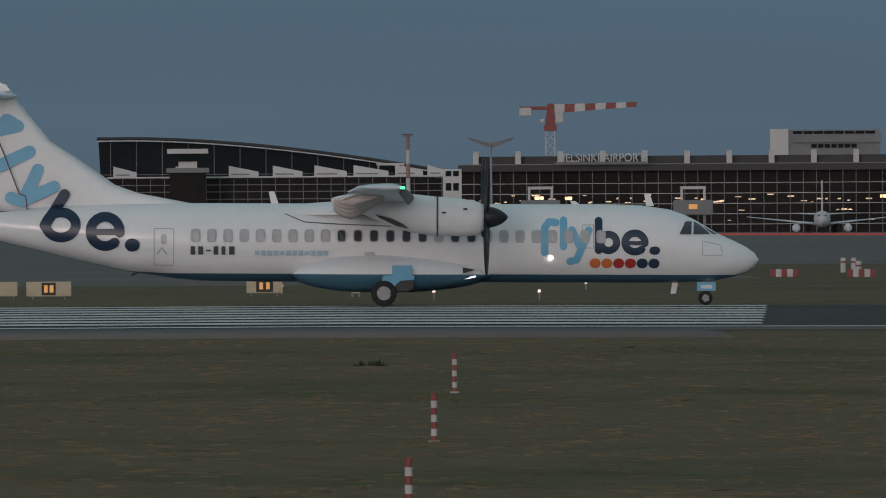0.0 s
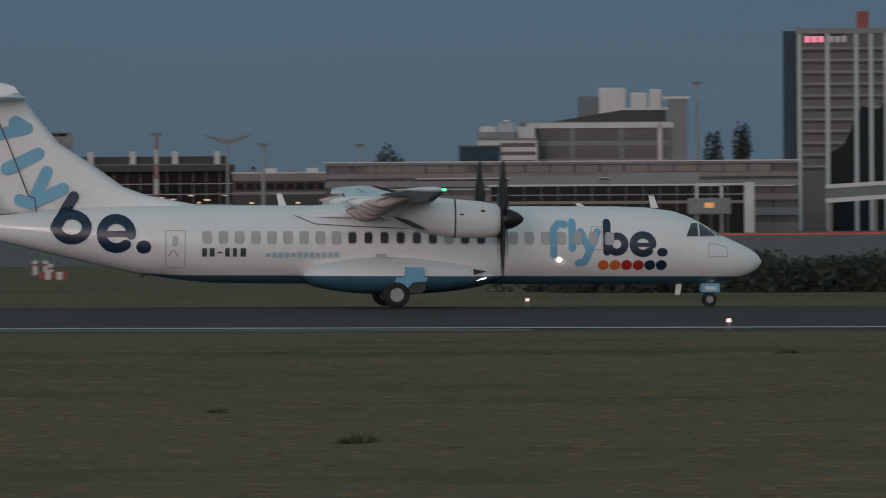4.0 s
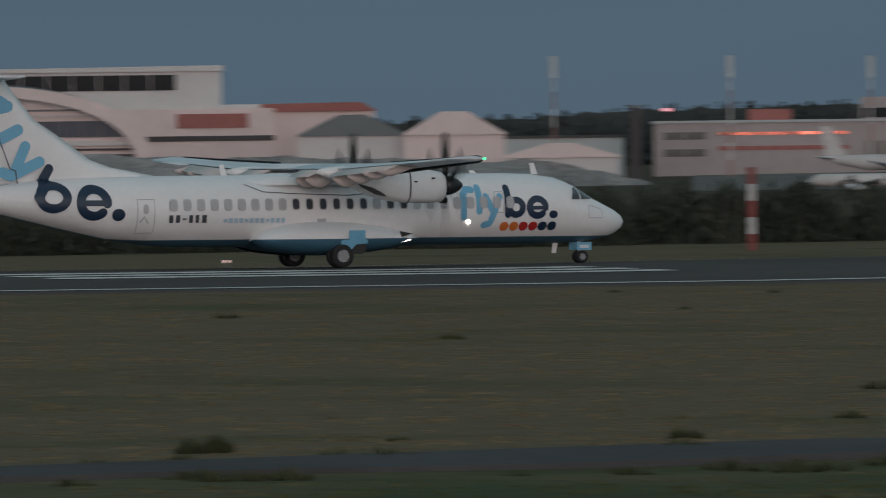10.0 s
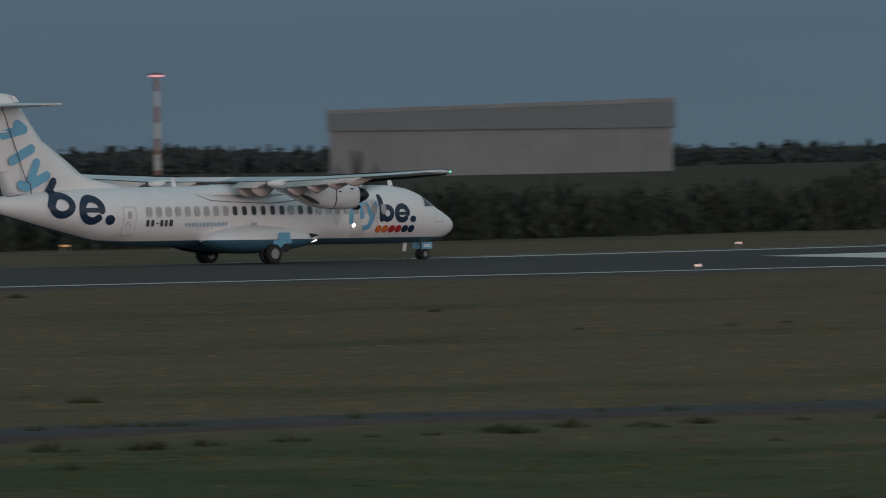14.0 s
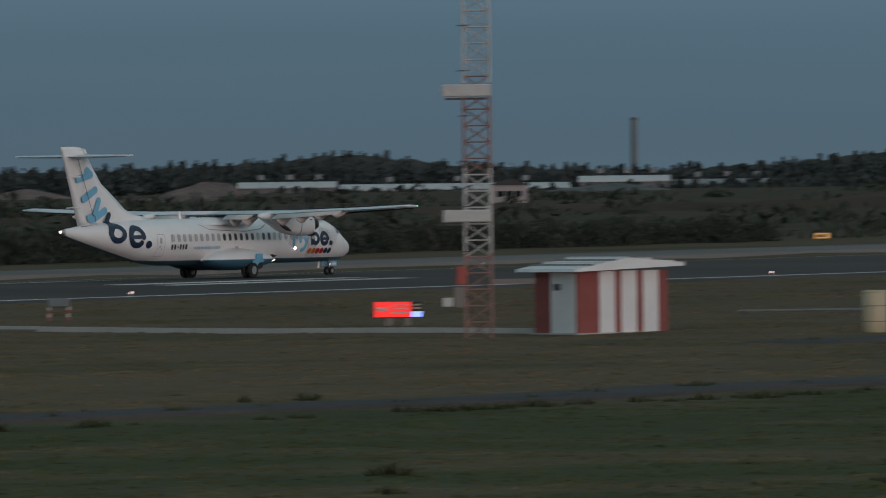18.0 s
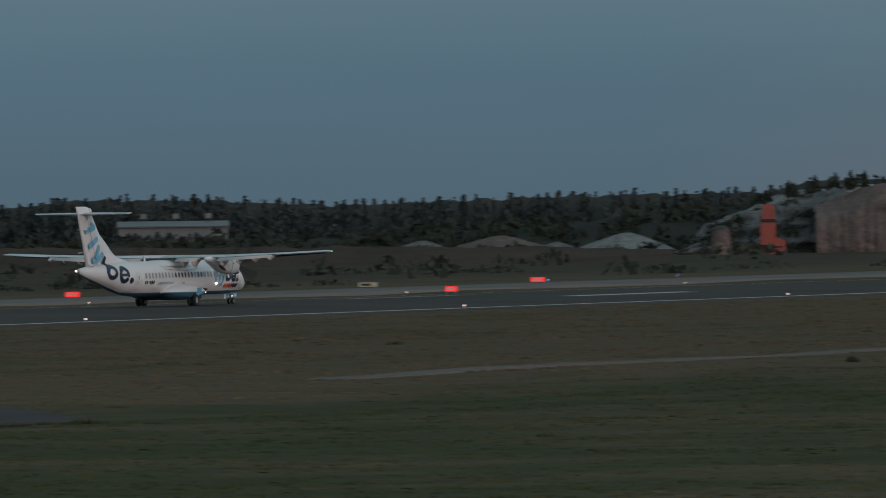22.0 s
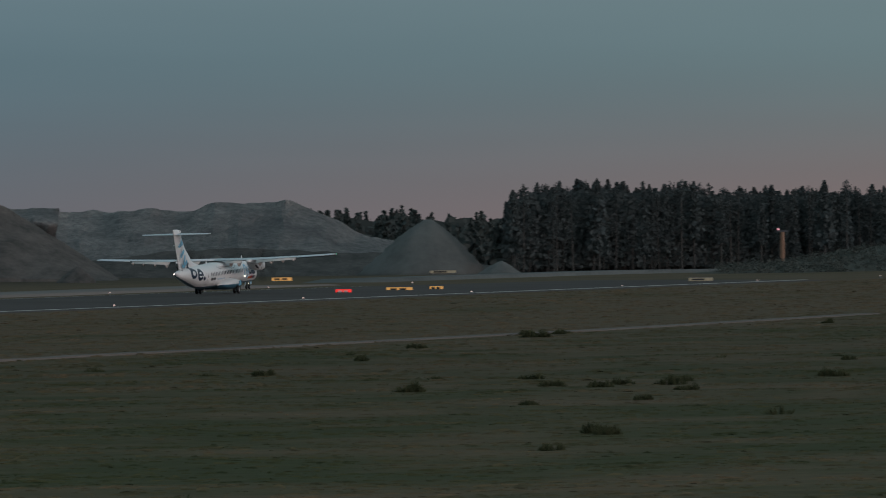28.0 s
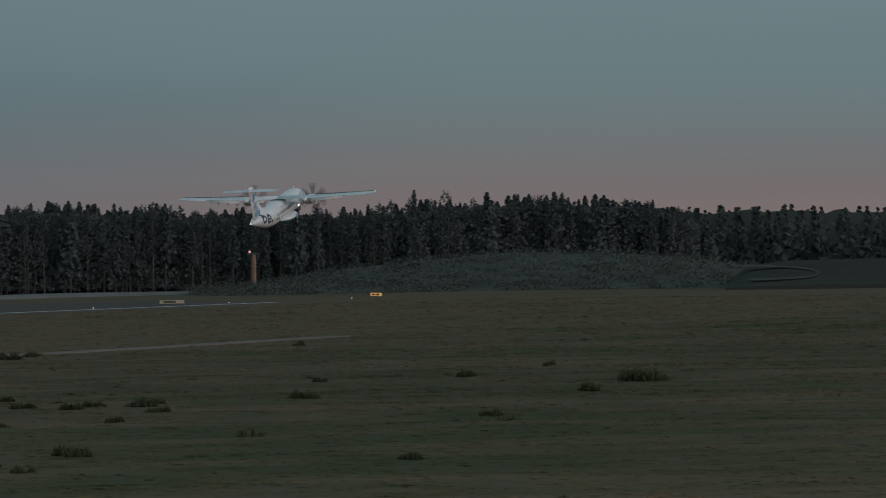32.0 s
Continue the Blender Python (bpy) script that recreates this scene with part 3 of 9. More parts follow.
def ribbon(bm, pts, width, put, closed=False, cross=4, rounded=True):
    """A painted band of that width along points (x, z), laid on a surface."""
    fine = []
    pp = [Vector(p) for p in pts]
    if closed:
        pp.append(pp[0])
    for a, b in zip(pp, pp[1:]):
        k = max(1, int((b - a).length / 0.10))
        fine += [a.lerp(b, i / k) for i in range(k)]
    if not closed:
        fine.append(pp[-1])
    n = len(fine)
    rows = []
    for i, p in enumerate(fine):
        q, r = (fine[(i - 1) % n], fine[(i + 1) % n]) if closed else (fine[max(i - 1, 0)], fine[min(i + 1, n - 1)])
        d = (r - q).normalized()
        s = Vector((-d.y, d.x)) * width / 2
        rows.append([put(*(p + s * (2 * j / cross - 1))) for j in range(cross + 1)])
    if rounded and not closed:
        for end, inner in ((0, 1), (-1, -2)):
            p, d = fine[end], (fine[end] - fine[inner]).normalized()
            s = Vector((-d.y, d.x)) if end else Vector((d.y, -d.x))
            for k in (1, 2, 3):
                a = k * math.pi / 6.4
                row = [put(*(p + d * width / 2 * math.sin(a) + s * width / 2 * math.cos(a) * (2 * j / cross - 1))) for j in range(cross + 1)]
                rows.insert(0, row) if end == 0 else rows.append(row)
    vs = [[bm.verts.new(c) for c in r] for r in rows]
    for a, b in list(zip(vs, vs[1:])) + ([(vs[-1], vs[0])] if closed else []):
        for j in range(cross):
            bm.faces.new((a[j], b[j], b[j + 1], a[j + 1]))
    return bm


def rg(pts, width, put, **k):
    return ribbon(bmesh.new(), pts, width, put, **k)


def circle(x, z, rx, rz, n=28, a0=0, a1=360):
    full = a1 - a0 >= 360
    return [(x + rx * math.cos(radians(a0 + (a1 - a0) * i / (n if full else n - 1))), z + rz * math.sin(radians(a0 + (a1 - a0) * i / (n if full else n - 1)))) for i in range(n)]


def foil(x_le, chord, y, z, thick, twist=0.0, n=9):
    """Wing section outline at span y."""
    up = []
    for i in range(n + 1):
        u = (1 - math.cos(math.pi * i / n)) / 2
        t = 5 * thick * (0.2969 * math.sqrt(u) - 0.126 * u - 0.3516 * u * u + 0.2843 * u ** 3 - 0.1015 * u ** 4)
        up.append((u, t))
    pts = [(u, t * 1.15) for u, t in up] + [(u, -t * 0.85) for u, t in up[-2:0:-1]]
    return [(x_le - u * chord, y, z + t * chord - math.sin(radians(twist)) * u * chord) for u, t in pts]


plane = thing("airliner", pose(0, CENTRE_Y, 0), "white high-wing twin turboprop airliner with blue belly, rolling on the runway", "airliner")
STATIONS = sorted(set([s[0] for s in BODY] + [x * 0.8 for x in range(-9, 10)]), reverse=True)
part("fuselage", loft(bmesh.new(), [body_ring(x, True) for x in STATIONS], caps=False, closed=False), M["white_paint"], plane, "glossy white fuselage", True)
part("belly", loft(bmesh.new(), [body_ring(x, False) for x in STATIONS], caps=False, closed=False), M["belly_blue"], plane, "dark blue belly", True)
part("tail_cone", tb((-14.6, 0, 2.75), (-14.85, 0, 2.78), 0.17, 0.10, 14), M["steel"], plane)
part("tail_light", tb((-14.84, 0, 2.78), (-14.95, 0, 2.79), 0.09, 0.06, 10), M["lamp_pale"], plane, "small white tail light")

# landing gear fairings on both flanks
for sgn in (-1, 1):
    def pod(x, upper):
        u = (x + 3.1) / 6.6
        r = max(0.02, math.sin(math.pi * min(1, max(0, u)) ** 0.8) ** 0.55)
        top, bot, wid = 0.98 + 0.72 * r, 1.06 - 0.62 * r, 0.35 + 1.05 * r
        out = []
        a0, a1 = (0, math.pi / 2) if upper else (-math.pi / 2, 0)
        for i in range(9):
            a = a0 + (a1 - a0) * i / 8
            c, s = math.cos(a), math.sin(a)
            zz = 1.06 + (top - 1.06) * s if upper else 1.06 + (1.06 - bot) * s
            out.append((x, sgn * (0.95 + wid * abs(c) ** 0.75), zz))
        return out
    xs = [-3.1 + 6.6 * i / 22 for i in range(23)]
    part("gear_fairing", loft(bmesh.new(), [pod(x, True) for x in xs], caps=False, closed=False), M["white_paint"], plane, "white gear fairing", True)
    part("gear_fairing_keel", loft(bmesh.new(), [pod(x, False) for x in xs], caps=False, closed=False), M["belly_blue"], plane, "blue underside of the gear fairing", True)
    part("air_inlet", prism(bmesh.new(), ((2.62, 1.30), (3.05, 1.22), (2.62, 1.10)), sgn * 1.72, sgn * 1.90), M["black"], plane, "black inlet at the fairing's nose")
    part("taxi_lamp", prism(bmesh.new(), ((2.62, 0.93), (3.05, 1.02), (3.05, 0.97), (2.62, 0.88)), sgn * 1.55, sgn * 1.75), M["lamp_pale"], plane, "lit strip lamp")
part("belly_fairing", loft(bmesh.new(), [[(x, 1.2 * math.cos(a), 0.85 + (0.42 * math.sin(math.pi * ((x + 3) / 6.4)) ** 0.6 if -3 < x < 3.4 else 0.01) * math.sin(a)) for a in [math.pi + math.pi * i / 10 for i in range(11)]] for x in [-3 + 6.4 * i / 14 for i in range(15)]], caps=False, closed=False), M["belly_blue"], plane, "", True)

# fin and tailplane
def fin_ring(z, x_te, x_le, t):
    n = 8
    out = []
    for i in range(n + 1):
        u = i / n
        out.append((x_le + (x_te - x_le) * u, -t * math.sin(math.pi * min(1, u * 1.0 + 0.02) ** 0.6), z))
    for i in range(n - 1, 0, -1):
        u = i / n
        out.append((x_le + (x_te - x_le) * u, t * math.sin(math.pi * min(1, u + 0.02) ** 0.6), z))
    return out


FIN = ((3.1, -13.3, -6.0, 0.20), (3.32, -13.4, -6.05, 0.20), (3.48, -13.45, -6.9, 0.2), (3.72, -13.5, -8.2, 0.2), (4.0, -13.6, -9.0, 0.2), (4.4, -13.75, -9.55, 0.19), (4.9, -13.9, -10.28, 0.18), (5.45, -14.1, -11.15, 0.17), (6.35, -14.42, -11.90, 0.16), (6.93, -14.63, -12.34, 0.15), (7.34, -14.78, -12.64, 0.14), (7.47, -14.83, -13.0, 0.10), (7.51, -14.8, -13.5, 0.05))
part("fin", loft(bmesh.new(), [fin_ring(*s) for s in FIN]), M["white_paint"], plane, "white tail fin", True)
part("rudder_gap", rg(((-11.92, 3.14), (-11.98, 3.62), (-12.2, 3.70), (-12.7, 5.0), (-13.26, 6.34), (-13.5, 6.9)), 0.045, lambda x, z: on_fin(x, z, 0.07)), M["dark_metal"], plane, "dark rudder hinge line")
part("rudder_foot", rg(((-13.3, 3.06), (-11.95, 3.13)), 0.04, lambda x, z: on_fin(x, z, 0.07)), M["dark_metal"], plane)
part("fin_cap", prism(bmesh.new(), ((-12.95, 7.42), (-12.66, 7.34), (-12.50, 7.12), (-12.78, 7.14)), -0.165, 0.165), M["white_paint"], plane, "white cap at the fin's leading edge")
for sgn in (-1, 1):
    part("tailplane", loft(bmesh.new(), [foil(-12.25, 2.05, sgn * 0.05, 6.95, 0.11), foil(-12.3, 2.0, sgn * 0.5, 6.95, 0.11), foil(-13.1, 1.2, sgn * 3.6, 6.97, 0.10), foil(-13.25, 0.95, sgn * 3.68, 6.97, 0.06)]), M["wing_grey"], plane, "", True)
    part("elevator_horn", prism(bmesh.new(), ((-13.0, 6.97), (-13.05, 7.05), (-14.0, 7.03), (-14.1, 6.97)), sgn * 3.62, sgn * 3.72), M["wing_grey"], plane)
    for zz in (5.85, 4.15):
        part("rudder_hinge", tb((-13.2, sgn * 0.16, zz), (-14.0, sgn * 0.24, zz - 0.05), 0.05, 0.03, 8), M["white_paint"], plane)

# wing
W_ROOT, W_TIP = 3.62, 3.98
WING = ((0.0, 0.98, 2.57, 3.62, 0.17), (4.9, 0.98, 2.57, 3.62, 0.17), (9.5, 0.78, 2.02, 3.80, 0.145), (13.2, 0.62, 1.58, 3.95, 0.125), (13.5, 0.45, 1.2, 3.965, 0.08))
for sgn in (-1, 1):
    part("wing", loft(bmesh.new(), [foil(le, c * (0.80 if y < 10 else 0.98), sgn * y, z, t * (0.92 if y < 10 else 1.0)) for y, le, c, z, t in WING]), M["wing_grey"], plane, "pale grey wing", True)
    part("deicing_boot", loft(bmesh.new(), [[(le + 0.012 - u * 0.22, sgn * y, z + s * (0.05 + 0.45 * u * t * c)) for u, s in ((1, 1), (0.4, 1), (0, 0), (0.4, -1), (1, -1))] for y, le, c, z, t in WING[1:4]], caps=False, closed=False), M["dark_metal"], plane, "black de-icing boot", True)
    for y0, y1, c0, c1 in ((1.5, 3.3, 2.57, 2.57), (4.95, 9.3, 2.57, 2.06)):
        f0 = foil(0.98 - 0.80 * c0 - 0.02, 0.26 * c0, sgn * y0, 3.57, 0.13, twist=22)
        k1 = 0.78 if y1 > 5 else 0.98
        f1 = foil(k1 - 0.80 * c1 - 0.02, 0.26 * c1, sgn * y1, 3.75 if y1 > 5 else 3.57, 0.13, twist=22)
        part("flap", loft(bmesh.new(), [f0, f1]), M["flap_glow_pink"], plane, "lowered flap", True)
    part("aileron", loft(bmesh.new(), [foil(0.78 - 0.80 * 2.02, 0.42, sgn * 9.6, 3.79, 0.12, twist=3), foil(0.62 - 0.76 * 1.58, 0.36, sgn * 13.2, 3.94, 0.12, twist=3)]), M["wing_grey"], plane, "", True)
    for y in (2.0, 2.9, 5.3, 6.6, 7.9, 9.1):
        z = 3.62 + (0.04 * (y - 4.9) if y > 4.9 else 0)
        deep = 1.0 if y < 4 else 1.0 - 0.10 * (y - 5)
        rings = []
        for x, top, low, half in ((0.0, -0.10, -0.16, 0.02), (-0.35, -0.10, -0.34, 0.09), (-0.75, -0.10, -0.58, 0.12), (-1.10, -0.12, -0.74, 0.11), (-1.38, -0.22, -0.66, 0.08), (-1.68, -0.34, -0.44, 0.02)):
            t0, l0 = z + top * deep, z + low * deep
            rings.append([(x, sgn * y + half * math.cos(a), (t0 + l0) / 2 + (t0 - l0) / 2 * math.sin(a)) for a in [2 * math.pi * i / 8 for i in range(8)]])
        part("flap_bracket", loft(bmesh.new(), rings), M["flap_glow_pink"], plane, "flap bracket fairing painted with the afterglow's pink", True)
    part("nav_light", tb((0.60, sgn * 13.36, 3.965), (0.50, sgn * 13.46, 3.965), 0.05, 0.045, 8), M["lamp_green" if sgn < 0 else "lamp_red"], plane, "lit wingtip lamp")
part("wing_fairing", loft(bmesh.new(), [[(x, 1.28 * c ** 0.8 * k if c > 0 else -1.28 * abs(c) ** 0.8 * k, 3.02 + (0.46 * k) * s) for c, s in [(math.cos(a), math.sin(a)) for a in [math.pi * i / 14 for i in range(15)]]] for x, k in ((3.0, 0.30), (2.4, 0.62), (1.6, 0.86), (0.8, 0.98), (-0.6, 1.0), (-1.8, 0.96), (-2.8, 0.80), (-3.7, 0.58), (-4.6, 0.34))], caps=False, closed=False), M["white_paint"], plane, "white wing root fairing", True)

for sgn in (-1, 1):
    part("fairing_edge", rg(((-3.3, 3.06), (-2.65, 2.79), (-1.5, 2.72), (0.7, 2.64), (2.3, 2.76), (3.0, 3.0)), 0.03, lambda x, z: (x, sgn * (side_y(x, z) + 0.012), z), cross=1), M["dark_metal"], plane, "dark edge line of the wing fairing")
    part("spoiler_gap", loft(bmesh.new(), [[(x, sgn * y, z), (x - 0.05, sgn * y, z - 0.004)] for x, y, z in ((-0.42, 1.6, 3.83), (-0.42, 4.8, 3.83), (-0.36, 9.2, 3.965))], caps=False, closed=False), M["black"], plane, "dark gap line along the wing")

# nacelles, propellers
props = []
for sgn in (-1, 1):
    def nac(x, w, top, bot):
        n = 18
        return [(x, sgn * 4.05 + w * math.copysign(abs(math.cos(a)) ** 0.8, math.cos(a)), (top + bot) / 2 + (top - bot) / 2 * math.copysign(abs(math.sin(a)) ** 0.8, math.sin(a))) for a in [2 * math.pi * i / n for i in range(n)]]
    part("nacelle", loft(bmesh.new(), [nac(*s) for s in ((3.28, 0.36, 3.36, 2.52), (3.15, 0.46, 3.48, 2.38), (2.6, 0.52, 3.58, 2.34), (1.6, 0.54, 3.66, 2.36), (0.9, 0.54, 3.73, 2.46), (0.3, 0.53, 3.75, 2.62), (-0.3, 0.49, 3.75, 2.90), (-0.9, 0.38, 3.72, 3.12), (-1.45, 0.20, 3.66, 3.32), (-1.75, 0.05, 3.58, 3.44))]), M["white_paint"], plane, "white engine nacelle", True)
    part("cowl_seam", loft(bmesh.new(), [nac(1.78, 0.548, 3.665, 2.345), nac(1.72, 0.548, 3.668, 2.345)], caps=False), M["dark_metal"], plane, "dark cowl seam")
    part("chin_intake", loft(bmesh.new(), [[(3.20, sgn * 4.05 + 0.30 * math.cos(a), 2.44 + 0.10 * math.sin(a)) for a in [2 * math.pi * i / 12 for i in range(12)]], [(3.33, sgn * 4.05 + 0.33 * math.cos(a), 2.44 + 0.13 * math.sin(a)) for a in [2 * math.pi * i / 12 for i in range(12)]]]), M["black"], plane, "black chin intake")
    part("exhaust", prism(bmesh.new(), ((-0.30, 3.06), (-0.15, 2.94), (0.4, 2.68), (0.80, 2.60), (0.62, 2.74), (0.2, 2.94)), sgn * 4.32, sgn * 4.57), M["black"], plane, "dark exhaust slot")
    for xx, zz in ((2.6, 3.22), (1.9, 3.1)):
        part("cowl_vent", bx(xx, xx + 0.13, sgn * 4.56, sgn * 4.60, zz, zz + 0.06), M["black"], plane)
    hub = new("propeller")
    hub.parent = plane
    hub["label"] = "six-bladed propeller turning fast"
    hub.location = (3.38, sgn * 4.05, 2.98)
    part("spinner", loft(bmesh.new(), [[(x, r * math.cos(a), r * math.sin(a)) for a in [2 * math.pi * i / 16 for i in range(16)]] for x, r in ((-0.1, 0.36), (0.1, 0.36), (0.3, 0.31), (0.5, 0.22), (0.64, 0.11), (0.70, 0.02))]), M["black"], hub, "black spinner", True)
    for k in range(6):
        a = math.pi / 3 * k
        rot = Matrix.Rotation(a, 4, "X")
        bm = bmesh.new()
        sections = []
        for r, c, pit in ((0.32, 0.16, 60), (0.6, 0.26, 50), (1.1, 0.34, 36), (1.6, 0.33, 26), (1.9, 0.24, 22), (1.96, 0.12, 20)):
            p = radians(pit)
            sections.append([rot @ Vector((dx * math.sin(p) + dz * math.cos(p), -dx * math.cos(p) + dz * math.sin(p), r)) for dx, dz in ((-c / 2, 0), (-c / 6, 0.022), (c / 2, 0), (-c / 6, -0.015))])
        part("blade", loft(bm, sections), M["black"], hub, "", True)
    props.append(hub)

# undercarriage
def wheel(name, parent, x, y, z, r, w):
    hub = new(name)
    hub.parent = parent
    hub.location = (x, y, z)
    prof = ((-0.5, 0.54), (-0.5, 0.86), (-0.36, 0.98), (-0.15, 1.0), (0.15, 1.0), (0.36, 0.98), (0.5, 0.86), (0.5, 0.54))
    part("tyre", loft(bmesh.new(), [[(r * k * math.cos(a), w * u, r * k * math.sin(a)) for a in [2 * math.pi * i / 24 for i in range(24)]] for u, k in prof], caps=False), M["rubber"], hub, "black tyre", True)
    part("rim", loft(bmesh.new(), [[(r * k * math.cos(a), w * u, r * k * math.sin(a)) for a in [2 * math.pi * i / 16 for i in range(16)]] for u, k in ((-0.46, 0.54), (-0.30, 0.26), (0.30, 0.26), (0.46, 0.54))]), M["galvanised"], hub, "pale steel rim")
    for k in range(5):
        a = 2 * math.pi * k / 5
        part("bolt", tb((r * 0.45 * math.cos(a), -w * 0.46, r * 0.45 * math.sin(a)), (r * 0.45 * math.cos(a), w * 0.46, r * 0.45 * math.sin(a)), 0.03, n=6), M["dark_metal"], hub)
    return hub


wheels = []
for sgn in (-1, 1):
    for off in (-0.21, 0.21):
        wheels.append((wheel("main_wheel", plane, 0, sgn * 2.16 + off, 0.43, 0.43, 0.24), 0.43))
    part("axle", tb((0, sgn * 1.75, 0.43), (0, sgn * 2.35, 0.43), 0.07), M["steel"], plane)
    part("main_leg", tb((0, sgn * 2.05, 0.43), (0.42, sgn * 1.75, 1.15), 0.09, 0.11), M["steel"], plane, "steel main leg")
    part("drag_brace", tb((0.10, sgn * 2.0, 0.55), (0.85, sgn * 1.6, 1.0), 0.05, 0.05), M["dark_metal"], plane)
    part("gear_door", bevelled(prism(bmesh.new(), ((-0.07, 0.62), (-0.05, 0.98), (0.05, 1.03), (0.27, 1.03), (0.27, 1.36), (0.91, 1.36), (0.91, 1.03), (1.02, 1.02), (1.0, 0.88), (0.55, 0.85), (0.40, 0.72), (0.30, 0.56), (0.05, 0.56)), sgn * 2.39, sgn * 2.44), 0.012), M["door_blue"], plane, "light blue gear door")
    # Black block put in for the shade inside the wheel bay.
    part("wheel_bay", prism(bmesh.new(), ((0.30, 0.50), (0.38, 0.86), (0.95, 0.92), (0.98, 0.62), (0.80, 0.50)), sgn * 1.9, sgn * 2.37), M["black"], plane, "black block standing in for the wheel bay's shade")
for off in (-0.17, 0.17):
    wheels.append((wheel("nose_wheel", plane, 10.77, off, 0.235, 0.235, 0.15), 0.235))
part("nose_leg", tb((10.77, 0, 0.30), (10.70, 0, 1.0), 0.055, 0.07), M["steel"], plane, "steel nose leg")
for sgn in (-1, 1):
    part("nose_gear_door", bevelled(bx(10.48, 11.10, sgn * 0.30, sgn * 0.33, 0.52, 0.82), 0.012), M["sky_blue"], plane, "light blue nose gear door")
    part("door_bar", bx(10.60, 10.98, sgn * 0.334, sgn * 0.340, 0.60, 0.72), M["wing_grey"], plane)
part("landing_lamp", tb((10.84, 0, 0.62), (10.94, 0, 0.62), 0.05, 0.06, 10), M["lamp_pale"], plane, "lit nose leg lamp")

# windows, doors
for sgn in (-1, 1):
    for k in range(26):
        x, z = -6.28 + 0.5405 * k, 2.33
        lo = side_y(x, z - 0.19)
        hi = side_y(x, z + 0.19)
        y = sgn * (side_y(x, z) + 0.004)
        shape = [(x + 0.125 * math.copysign(abs(math.cos(a)) ** 0.5, math.cos(a)), z + 0.185 * math.copysign(abs(math.sin(a)) ** 0.5, math.sin(a))) for a in [2 * math.pi * i / 20 for i in range(20)]]
        bm = bmesh.new()
        bm.faces.new([bm.verts.new((px, sgn * (side_y(px, pz) + 0.036), pz)) for px, pz in shape])
        dark = 9 <= k <= 14 or k in (16, 17)
        win = part("cabin_window", bm, M["pane" if dark else "shade"], plane, "dark cabin window" if dark else "shaded cabin window")
        ring = [(x + 0.145 * math.copysign(abs(math.cos(a)) ** 0.5, math.cos(a)), z + 0.205 * math.copysign(abs(math.sin(a)) ** 0.5, math.sin(a))) for a in [2 * math.pi * i / 20 for i in range(20)]]
        part("window_frame", rg(ring, 0.03, lambda px, pz: (px, sgn * (side_y(px, pz) + 0.040), pz), closed=True, cross=1), M["trim_grey"], win)
    put = lambda px, pz: (px, sgn * (side_y(px, pz) + 0.007), pz)
    for x0, x1, z0, z1 in ((-7.66, -7.01, 1.33, 2.55), (6.62, 6.98, 1.95, 2.72)):
        part("door_outline", rg(((x0, z0), (x0, z1), (x1, z1), (x1, z0)), 0.028, put, closed=True, cross=1), M["trim_grey"], plane, "grey outline of a cabin door")
    part("door_window", rg(((-7.34, 2.12), (-7.34, 2.28)), 0.2, put, cross=2), M["shade"], plane)
    part("door_handle", rg(((-7.55, 1.72), (-7.40, 1.92), (-7.25, 1.70)), 0.05, put, cross=1), M["trim_grey"], plane)
    part("panel_outline", rg(((10.62, 1.72), (10.62, 2.2), (11.25, 2.05), (11.3, 1.72)), 0.025, put, closed=True, cross=1), M["trim_grey"], plane)
    # cockpit glazing
    glass = lambda px, pz: (px, sgn * (side_y(px, pz) + 0.035), pz)
    for quad in (((9.85, 2.42), (10.05, 2.84), (10.28, 2.86), (10.25, 2.42)), ((10.32, 2.42), (10.35, 2.86), (10.55, 2.75), (10.90, 2.43)), ((10.62, 2.72), (10.80, 2.62), (11.16, 2.43), (10.98, 2.43))):
        bm = bmesh.new()
        rows = [[bm.verts.new(glass(*(Vector(quad[0]).lerp(Vector(quad[3]), i / 4).lerp(Vector(quad[1]).lerp(Vector(quad[2]), i / 4), j / 3)))) for i in range(5)] for j in range(4)]
        for a, b in zip(rows, rows[1:]):
            for i in range(4):
                bm.faces.new((a[i], a[i + 1], b[i + 1], b[i]))
        part("cockpit_window", bm, M["pane"], plane, "dark cockpit window")
    part("cabin_lamp", tb((5.55, sgn * (side_y(5.55, 1.62) - 0.02), 1.62), (5.55, sgn * (side_y(5.55, 1.62) + 0.03), 1.62), 0.075, n=14), M["lamp_white"], plane, "bright round lamp on the flank")

PLAIN_PART = part


